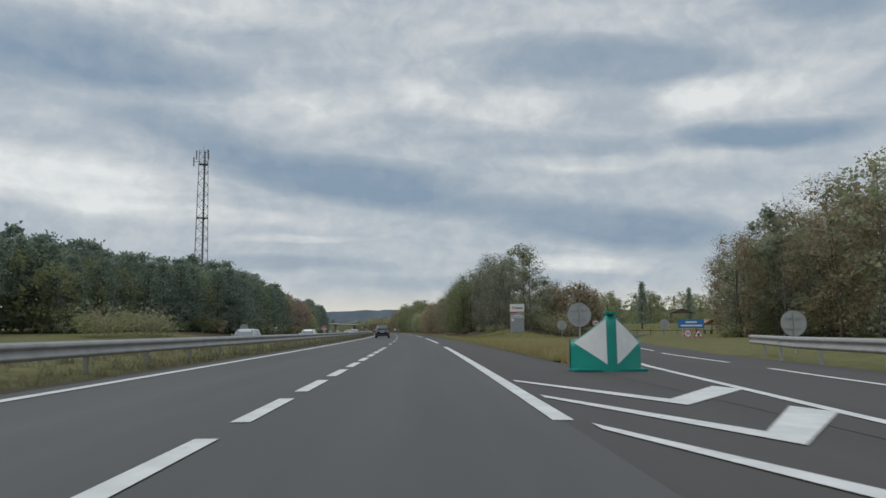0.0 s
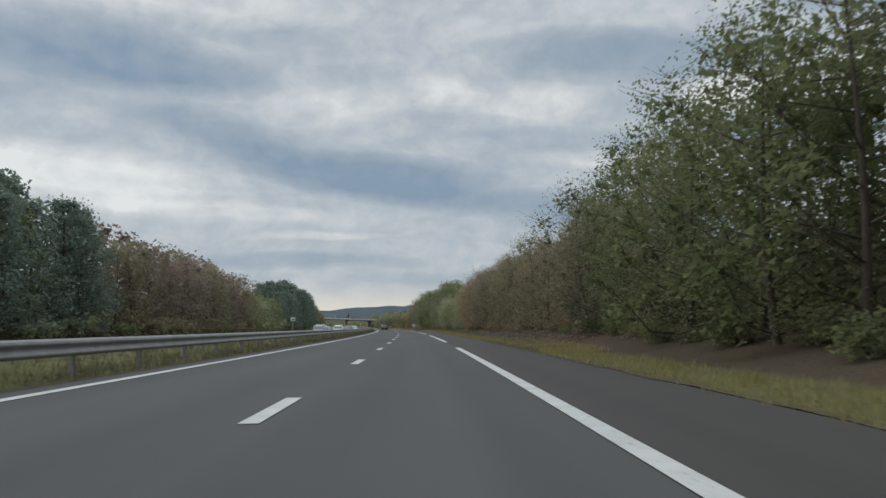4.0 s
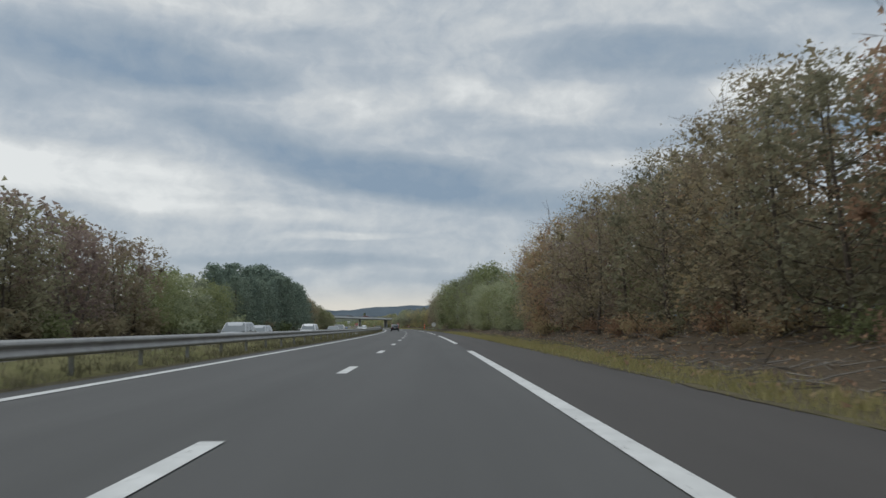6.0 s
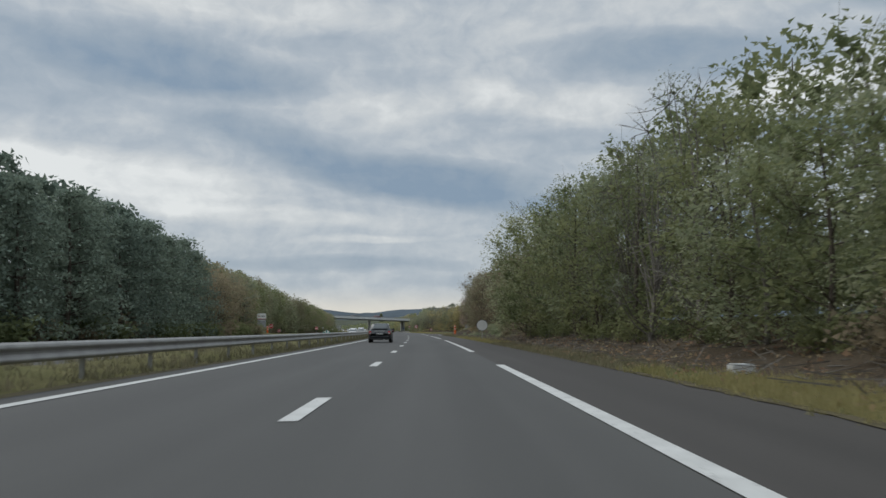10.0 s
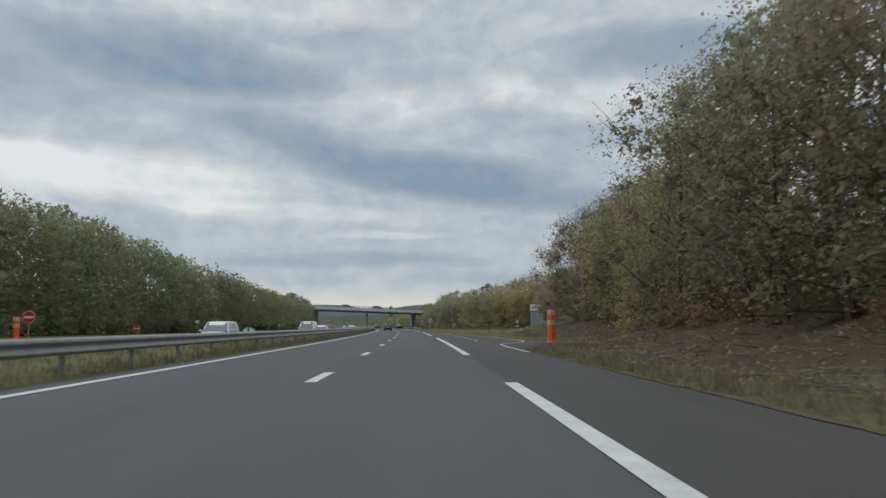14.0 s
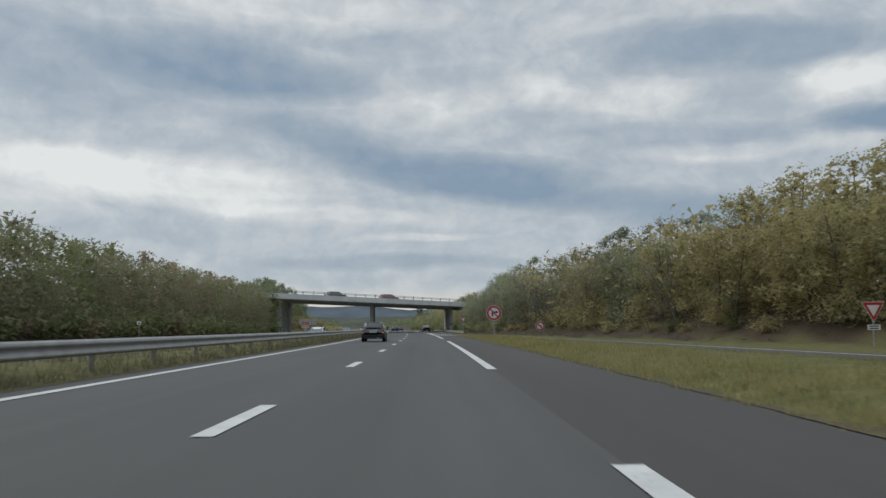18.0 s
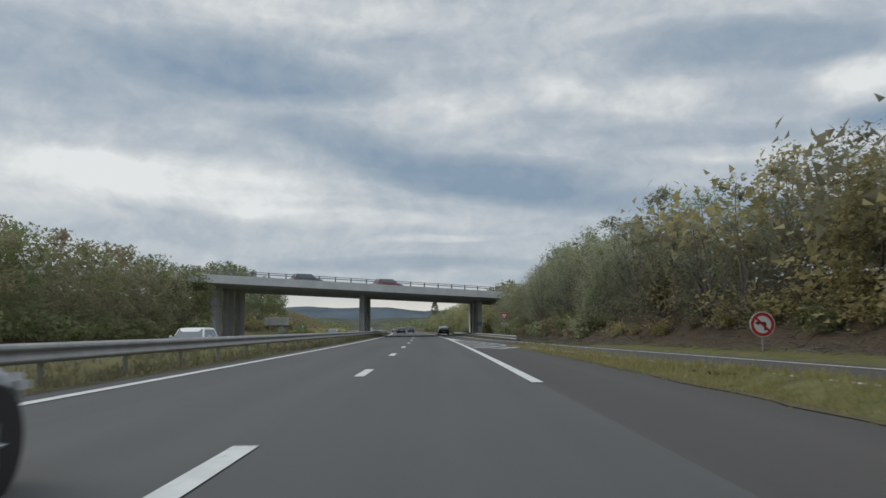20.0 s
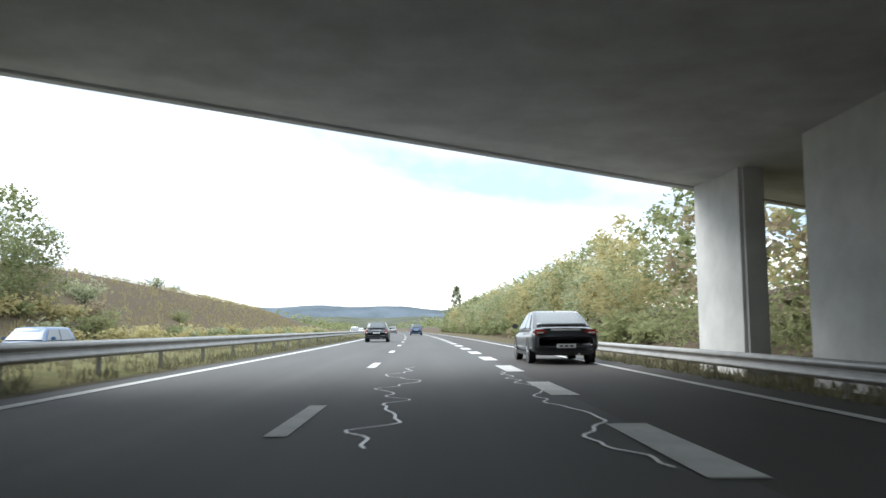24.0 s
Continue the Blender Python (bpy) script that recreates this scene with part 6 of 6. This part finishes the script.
for leaf in ("green", "brown", "yellow", "pale", "dull"):
    KINDS["thicket_" + leaf] = [bush("thicket", "thicket", 61 + i, leaf, 3.6, 2.4, 260, 0.172) for i in range(3)]
KINDS["weed"] = [bush("weed_clump", "grey-green weed clump in the grass of the bank", 45 + i, "pale", 0.6, 0.5, 170, 0.075) for i in range(2)]
rnd = random.Random(7)
STANDS = {}


def mass(kind, s, x, scale, group, tall=1.0, fine=False, trunks=True):
    """Adds one more tree to the uncounted rows of a wood."""
    base = kind[:-4] if kind.endswith("_far") else kind
    src = rnd.choice(KINDS[base + "_back"] if base + "_back" in KINDS and not fine else KINDS[base + "_far"] if base + "_far" in KINDS else KINDS[kind])
    p = at(s, x, terrain(s, x) - 0.1)
    m = pose(p.x, p.y, p.z, 0, 0, rnd.uniform(0, 360)) @ Matrix.Diagonal((scale, scale, scale * tall, 1))
    m = np.array(m)
    for ob in src.children:
        if not (fine and trunks) and ob.name.split(".")[0] in ("trunk", "woody_base"):
            continue
        me = ob.data
        v = np.empty(3 * len(me.vertices))
        me.vertices.foreach_get("co", v)
        q = np.empty(len(me.loops), dtype=np.int32)
        me.loops.foreach_get("vertex_index", q)
        st = np.empty(len(me.polygons), dtype=np.int32)
        me.polygons.foreach_get("loop_start", st)
        STANDS.setdefault(group, []).append((v.reshape(-1, 3) @ m[:3, :3].T + m[:3, 3], q, st, me.materials[0]))


def grow_stands():
    """One mesh for each wood's back rows."""
    for group, bits in STANDS.items():
        mats = []
        vs, qs, ss, ms, base, loops = [], [], [], [], 0, 0
        for v, q, st, mt in bits:
            if mt not in mats:
                mats.append(mt)
            vs.append(v)
            qs.append(q + base)
            ss.append(st + loops)
            loops += len(q)
            ms.append(np.full(len(st), mats.index(mt), dtype=np.int32))
            base += len(v)
        q, st = np.concatenate(qs), np.concatenate(ss)
        me = bpy.data.meshes.new("woodland")
        me.vertices.add(base)
        me.vertices.foreach_set("co", np.concatenate(vs).reshape(-1))
        me.loops.add(len(q))
        me.loops.foreach_set("vertex_index", q)
        me.polygons.add(len(st))
        me.polygons.foreach_set("loop_start", st)
        for mt in mats:
            me.materials.append(mt)
        me.polygons.foreach_set("material_index", np.concatenate(ms))
        me.update(calc_edges=True)
        tagged(new("woodland", me), "deeper rows of the %s, leafy and tangled" % group, "woods", kind="stuff")



def plant(kind, s, x, scale=1.0, group="", z=None, tall=1.0):
    src = rnd.choice(KINDS[kind])
    p = at(s, x, terrain(s, x) - 0.1 if z is None else z)
    m = pose(p.x, p.y, p.z, 0, 0, rnd.uniform(0, 360))
    ob = copy_thing(src, m)
    ob.scale = (scale, scale, scale * tall)
    if group:
        tagged(ob, group=group)
    return ob


def wood(s0, s1, side, mix, front, height, rows=3, gap=3.3, group="", scrub="bush_brown", depth=4.2, near=True, height_cap=True, joined=False, rough=1.0):
    """Rows of trees along the road; front: offset of the first row (number or function of s); height in metres of the grown trees."""
    f = front if callable(front) else (lambda s: front)
    tk = ("thicket_dull",) if "dull" in mix else ("thicket_yellow", "thicket_yellow", "thicket_green") if "yellow" in mix else ("thicket_pale", "thicket_green") if "pale" in mix else ("thicket_green", "thicket_brown")
    for r in range(rows):
        s = s0 + rnd.uniform(0, gap)
        while s < s1:
            key = rnd.choice(mix)
            x = f(s) + side * (depth * r + rnd.uniform(-0.9, 0.9))
            far = key + "_far"
            use = far if (far in KINDS and not (near and r == 0)) else key
            nat = {"green": 10.5, "pale": 9, "russet": 10, "brown": 10.5, "purple": 9.5, "grey": 12, "yellow": 9, "dull": 10.5, "pine": 13, "pine_low": 11, "spruce": 12}[key]
            hh = (height(s) if callable(height) else height) * ((1.04 if r else 0.9) + rough * rnd.uniform(-0.13, 0.13))
            k = max(0.75, min(1.35 if height_cap else 2.0, hh / nat))
            if r == 0 and not joined:
                plant(use, s, x, k, group, tall=(hh / nat) / k)
            else:
                mass(use, s, x, k, group, (hh / nat) / k, fine=(r == 0 and s < 790) or (near and r == 1), trunks=not joined)
            if r == 0:
                mass(rnd.choice(tk), s + 1.2, x + side * 2.0, rnd.uniform(0.75, 1.2), group)
            if r == rows - 1:
                mass(rnd.choice(tk), s, x + side * 3.6, rnd.uniform(0.8, 1.15), group)
                if not near and side < 0:
                    mass(rnd.choice(tk), s + 0.7, x + side * 2.2, rnd.uniform(1.3, 1.8), group)
                if near:
                    mass(rnd.choice(tk), s + 1.4, x + side * 6.2, rnd.uniform(0.8, 1.15), group)
            s += gap * (1 + 0.1 * r) * rnd.uniform(0.7, 1.3)
    if scrub:
        s = s0
        while s < s1:
            kd = scrub if rnd.random() < 0.7 else rnd.choice(("bush_brown", "bush_green"))
            if near:
                plant(kd, s, f(s) - side * rnd.uniform(0.0, 1.3), rnd.uniform(0.4, 0.85), "bushes on the bank")
            else:
                mass(kd, s, f(s) - side * rnd.uniform(0.8, 2.4), rnd.uniform(0.7, 1.5), group)
            s += rnd.uniform(2.2, 3.8)


R, L = 1, -1
foot = lambda d: (lambda s: BANK_FOOT(s) + d)
# right-hand side
wood(104, 128, R, ("grey",), lambda s: 14.2, 12.4, 2, 2.8, "trees behind the totem sign", "bush_pale", 3.0)
wood(128, 160, R, ("green", "dull", "green"), lambda s: 11.8, curve_of((128, 11.4), (148, 10.6), (160, 9.2)), 2, 3.2, "roadside wood", "bush_green")
wood(160, 205, R, ("russet", "russet", "dull", "brown"), 11.9, 8.9, 2, 3.0, "roadside wood", "bush_russet")
wood(205, 238, R, ("russet", "brown", "purple", "brown"), curve_of((205, 11.6), (225, 11.4), (238, 11.9)), curve_of((205, 9.4), (225, 9.2), (238, 7.8)), 2, 3.0, "roadside wood", "bush_russet")
wood(241, 305, R, ("pale", "green", "pale"), 11.5, curve_of((238, 5.6), (262, 6.4), (290, 7.8)), 2, 3.2, "roadside wood", "bush_pale")
wood(305, 352, R, ("green", "grey", "green", "pale"), 11.2, curve_of((305, 10.8), (330, 11.4), (352, 12.0)), 2, 3.2, "roadside wood", "bush_green")
wood(352, 400, R, ("green", "brown", "green"), curve_of((352, 12.5), (368, 15.5), (400, 15.0)), curve_of((352, 10.2), (374, 7.6), (390, 8.6), (400, 10.2)), 2, 3.0, "roadside wood")
for i in range(26):
    plant(rnd.choice(("bush_brown", "bush_pale", "bush_brown")), 356 + 1.8 * i, rnd.uniform(9.6, 12.4), rnd.uniform(0.4, 0.8), "bushes on the bank")
wood(400, 432, R, ("dull", "brown", "brown", "green", "purple"), 13.4, curve_of((400, 10.6), (424, 13.4), (432, 10.6)), 2, 3.2, "roadside wood", "bush_russet")
wood(432, 447, R, ("yellow", "green", "yellow"), 15.2, 10.4, 2, 3.0, "roadside wood")
wood(447, 462, R, ("purple", "purple", "green"), 15.8, 10.6, 2, 3.0, "roadside wood")
plant("purple", 465.5, 15.0, 0.82, "roadside wood", tall=1.1)
slope = curve_of((468, 37), (500, 31), (520, 28), (540, 26.5), (552, 22), (571, 18.5), (612, 15.5))
wood(468, 560, R, ("yellow", "yellow", "green", "yellow"), curve_of((468, 37), (500, 31), (520, 28), (540, 26.5), (552, 22), (571, 18.5)), curve_of((468, 10.3), (495, 9.6), (520, 8.7), (560, 8.0)), 4, 2.5, "wooded slope", "bush_yellow", 4.2, rough=0.4)
wood(560, 612, R, ("yellow", "dull", "pale", "grey"), foot(3), 7.2, 2, 3.2, "wooded slope", "bush_yellow")
wood(472, 580, R, ("dull", "grey", "brown"), lambda s: slope(s) + 15.5, curve_of((468, 10.6), (495, 10.2), (520, 9.6), (580, 8.6)), 2, 2.7, "wooded slope", None, 3.5, near=False, rough=0.8, joined=True)
for i in range(56):
    mass(rnd.choice(("thicket_yellow", "thicket_yellow", "thicket_pale")), 470 + 2.55 * i, slope(470 + 2.55 * i) + rnd.uniform(-0.6, 1.4), rnd.uniform(0.6, 1.0), "wooded slope")
    mass(rnd.choice(("thicket_yellow", "thicket_yellow", "thicket_dull")), 471 + 2.55 * i, slope(471 + 2.55 * i) + rnd.uniform(1.2, 3.4), rnd.uniform(1.2, 1.75), "wooded slope", 1.15)
wood(612, 668, R, ("pale", "pale", "grey", "dull"), foot(3.6), 7.0, 2, 2.6, "trees beside the bridge", None, 3.2)
for s, x, k, h in ((655, 13.4, "pale", 0.6), (658.5, 13.6, "pale", 0.8), (661.5, 12.4, "dull", 0.72), (664.5, 12.2, "pale", 0.66), (666.5, 13.4, "dull", 0.74), (669, 14.6, "green", 0.62), (673, 16.5, "green", 0.6)):
    plant(k, s, x, h, "trees beside the bridge", tall=1.05)
for i in range(24):
    mass(rnd.choice(("bush_pale", "bush_green")), 652 + 1.3 * i, 11.0 + 0.12 * i + rnd.uniform(0, 2.2), rnd.uniform(0.8, 1.3), "scrub beside the bridge")
for i in range(14):
    mass(rnd.choice(("thicket_dull", "thicket_green", "thicket_dull")), 80 + 1.5 * i, -27.5 - rnd.uniform(0, 5), rnd.uniform(0.65, 1.05), "scrub at the edge of the field")
for i in range(90):
    s = 616 + rnd.uniform(0, 44)
    mass(rnd.choice(("bush_pale", "bush_green", "bush_brown")), s, BANK_FOOT(s) + rnd.uniform(0.9, 3.6), rnd.uniform(0.35, 0.85), "scrub beside the bridge")
wood(714, 900, R, ("yellow", "green", "pale"), foot(3), 7.4, 2, 3.6, "trees beyond the bridge", "bush_green", near=False, joined=True)
wood(90, 170, R, ("pale", "grey", "brown"), lambda s: 47.5 + 0.5 * (s - 104) - 1.4 * (1 - ease(s, 108, 118)), curve_of((90, 15), (105, 16.5), (170, 15)), 2, 4.0, "tall trees beyond the exit ramp", "bush_green", 5, height_cap=False)
wood(82, 124, R, ("pale", "grey", "pale", "brown"), lambda s: 57.5 + 0.5 * (s - 104), 20, 2, 4.4, "tall trees beyond the exit ramp", None, 6, height_cap=False)
for s, x, k, h in ((124, 28.6, "oak", 1.0), (129, 25.5, "oak", 0.85), (131, 31.5, "dull", 0.8), (128, 23.0, "dull", 0.85), (134, 26.0, "green", 0.85), (136, 32.5, "brown", 0.8), (142, 28.0, "dull", 0.9)):
    plant(k, s, x, h, "park trees")
for i in range(84):
    mass(rnd.choice(("green", "brown", "green", "grey", "pine_low")), 212 + rnd.uniform(0, 40) + 0.3 * i, 26 + 1.15 * i + rnd.uniform(-2, 2), rnd.uniform(0.75, 1.1), "trees round the rest area")
for i in range(60):
    mass("thicket_green", 210 + 0.3 * i, 26 + 1.6 * i, rnd.uniform(0.8, 1.2), "trees round the rest area")
for i in range(110):
    plant("weed", 466 + rnd.uniform(0, 22), rnd.uniform(10.5, 24.0), rnd.uniform(0.4, 1.0), "weeds on the grassy bank")
for i in range(40):
    plant("weed", 357 + 1.15 * i, rnd.uniform(8.4, 11.5), rnd.uniform(0.5, 1.1), "weeds on the grassy bank")
for s, x, k in ((150, 40, "green"), (165, 52, "spruce"), (175, 44, "brown"), (190, 62, "green"), (210, 80, "spruce"), (200, 48, "brown"), (230, 66, "green"), (240, 90, "green"), (215, 56, "brown"), (225, 100, "green")):
    plant(k, s, x, 0.85, "park trees")
# left-hand side
WOOD_EDGE = curve_of((432, -35), (445, -39), (510, -40), (545, -31), (575, -27))
wood(66, 150, L, ("pine", "pine", "pine", "grey"), lambda s: -47.0, 13.5, 3, 4.4, "pines beyond the field", None, 5, near=False, rough=0.45)
wood(96, 185, L, ("pine_low", "pine_low", "pine_low", "green"), lambda s: -27.0 - 14 * (1 - ease(s, 96, 140)), 11.6, 4, 3.4, "wood beyond the opposite carriageway", "bush_pale", 4.5, near=False, rough=0.45)
wood(185, 250, L, ("purple", "brown", "dull", "purple"), -26.5, 11.2, 2, 3.3, "wood beyond the opposite carriageway", "bush_brown", 4.5, near=False, rough=0.45)
wood(250, 292, L, ("pale", "grey", "green"), -26.5, 8.2, 2, 3.3, "wood beyond the opposite carriageway", "bush_pale", 4.5, near=False, rough=0.45, joined=True)
wood(292, 382, L, ("pine_low",), -26.0, curve_of((292, 9.0), (312, 10.4), (335, 12.2), (382, 12.2)), 2, 3.3, "pine wood", "bush_green", 4.5, near=False, rough=0.45)
wood(382, 432, L, ("green", "brown", "grey", "brown"), curve_of((382, -25.5), (420, -27.5), (432, -34)), 10.4, 2, 2.9, "wood beyond the opposite carriageway", "bush_green", 4.5, near=False, rough=0.45)
wood(432, 545, L, ("dull", "dull", "green", "dull", "pale"), curve_of((432, -35), (445, -39), (510, -40), (545, -31)), curve_of((432, 14.8), (470, 17.4), (510, 17.6), (545, 12.6)), 2, 2.7, "wood beyond the opposite carriageway", "bush_green", 4.5, near=False, rough=0.45, joined=True)
wood(545, 654, L, ("dull", "green", "dull", "brown", "green"), curve_of((545, -31), (560, -27.5), (654, -26)), curve_of((545, 11.0), (585, 9.3), (654, 9.2)), 2, 3.0, "wood beyond the opposite carriageway", "bush_green", 4.5, near=False, rough=0.45, joined=True)
wood(690, 742, L, ("green", "grey", "green"), -29.0, 8.5, 3, 3.6, "trees beyond the far abutment", "bush_yellow", 4.0, near=False, rough=0.45, joined=True)
for s, x in ((735, -24), (748, -30), (770, -27), (790, -36), (815, -40), (850, -42), (880, -43), (930, -42)):
    plant(rnd.choice(("bush_green", "bush_pale")), s, x, rnd.uniform(0.8, 1.6), "bushes on the slope")
plant("green_far", 745, -38, 0.6, "bushes on the slope")
for i in range(60):
    mass(rnd.choice(("bush_green", "bush_pale", "bush_yellow")), 700 + 3.6 * i + rnd.uniform(-1, 1), -20.5 - rnd.uniform(0, 2.5), rnd.uniform(0.6, 1.1), "scrub along the far verge")
for i in range(12):
    mass("thicket_green", 688 + 2.2 * i, 12.2 + rnd.uniform(0, 2.5), rnd.uniform(0.6, 1.0), "scrub beside the bridge")
for i in range(150):
    s = 120 + 2.2 * i
    mass(rnd.choice(("thicket_green", "thicket_brown")), s, BANK_FOOT(s) + rnd.uniform(17, 21), rnd.uniform(1.2, 1.8), "roadside wood")
for i in range(84):
    s = 436 + 2.6 * i
    mass("thicket_green", s, (-53 if s < 540 else -41) - rnd.uniform(0, 4), rnd.uniform(1.6, 2.2), "wood beyond the opposite carriageway")
for i in range(64):
    s = 434 + 2.2 * i
    mass(rnd.choice(("thicket_dull", "thicket_dull", "thicket_pale", "thicket_green")), s, WOOD_EDGE(s) + rnd.uniform(0.4, 2.4), rnd.uniform(0.7, 1.25), "wood beyond the opposite carriageway")
for i in range(6):
    mass(("yellow", "green", "brown")[i % 3], 698 + 2.6 * i, 15.0 + rnd.uniform(0, 4), rnd.uniform(0.75, 0.9), "trees beyond the bridge")
poplar = broadleaf("poplar_tree", "tall slim green poplar far beside the motorway", 77, "green", 13.0, 1.7, 0.05, 60, 3200, 0.16, 500)
poplar.matrix_basis = stand(915, 18.5, terrain(915, 18.5) - 0.1)
grow_stands()
# fallen leaves on the bank
rng = np.random.default_rng(31)
spots = [(a, b) for a, b in zip(rng.uniform(150, 447, 9000), rng.uniform(0, 1, 9000))]
fall = np.array([at(a, BANK_FOOT(a) - 0.9 + 5.5 * b, ground_at(a, BANK_FOOT(a) - 0.9 + 5.5 * b) + 0.05) for a, b in spots])
tagged(new("fallen_leaves", leaf_mesh("fallen_leaves", fall, 0.075, rng, LEAVES["russet"])), "fallen russet leaves on the foot of the bank", "leaf litter", kind="stuff")
# far woods, too many to count
rng = np.random.default_rng(21)
pts = []
for s0, s1, x0, x1, h, n in ((900, 1700, 22, 240, 8, 5200), (820, 1500, -190, -75, 8, 3200), (1350, 1750, -75, 22, 9, 1800), (270, 420, 70, 190, 9, 1500), (1000, 1700, -75, -22, 5, 900)):
    for _ in range(n // 9):
        s, x = rng.uniform(s0, s1), rng.uniform(x0, x1)
        if s > BEND_END and abs(x + 6) < 22:
            continue
        p = np.array(at(s, x, terrain(s, x)))
        pts.append(p + np.minimum(1.3, np.abs(rng.normal(0, 1, (9, 3)))) * np.array((0, 0, h * 0.45)) + rng.normal(0, 1.6, (9, 3)) * np.array((1, 1, 0.4)) + np.array((0, 0, 1.2)))
tagged(new("far_woods", leaf_mesh("far_woods", np.concatenate(pts), 1.1, rng, LEAVES["green"])), "distant woods on both sides of the road", "woods", kind="stuff")

# hills on the horizon; the haze of distance is mixed into their colours
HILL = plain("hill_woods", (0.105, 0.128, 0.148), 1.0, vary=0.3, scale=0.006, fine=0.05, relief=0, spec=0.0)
HILL_NEAR = plain("near_hazed_woods", (0.098, 0.105, 0.082), 1.0, vary=0.4, scale=0.02, fine=0.12, relief=0, spec=0.0)


def ridge_line(name, far, low, high, seed, mat_, label):
    """A long hill that fills the horizon ahead, its crest broken by rises and saddles."""
    hv, hf = [], []
    n = 200
    for i in range(n + 1):
        a_ = radians(-55 + 100 * i / n)
        swell = 0.5 + 0.5 * noise.noise(Vector((i * 0.045, seed, 0))) * 1.5 + 0.22 * noise.noise(Vector((i * 0.16, seed, 5))) + 0.06 * noise.noise(Vector((i * 0.9, seed, 9)))
        top_ = low + (high - low) * max(0.0, min(1.15, swell))
        for r_, z_ in ((far * 0.9, -6), (far * 0.95, top_ * 0.7), (far, top_)):
            hv.append((r_ * math.sin(a_), 300 + r_ * math.cos(a_), z_))
    for i in range(n):
        for j in range(2):
            q = 3 * i + j
            hf.append((q, q + 3, q + 4, q + 1))
    structure(name, mesh_of(name, hv, hf, mat_, True), label, "hills")


ridge_line("backdrop", 3700, 50, 118, 3.3, HILL, "long low hills on the horizon, painted blue with haze")
ridge_line("backdrop_near", 2300, 12, 44, 8.7, HILL_NEAR, "nearer wooded hills, their green painted greyer with haze")

# the models that were only copied from are taken away
for group_ in KINDS.values():
    for ob in group_:
        for o in (*ob.children_recursive, ob):
            bpy.data.objects.remove(o)
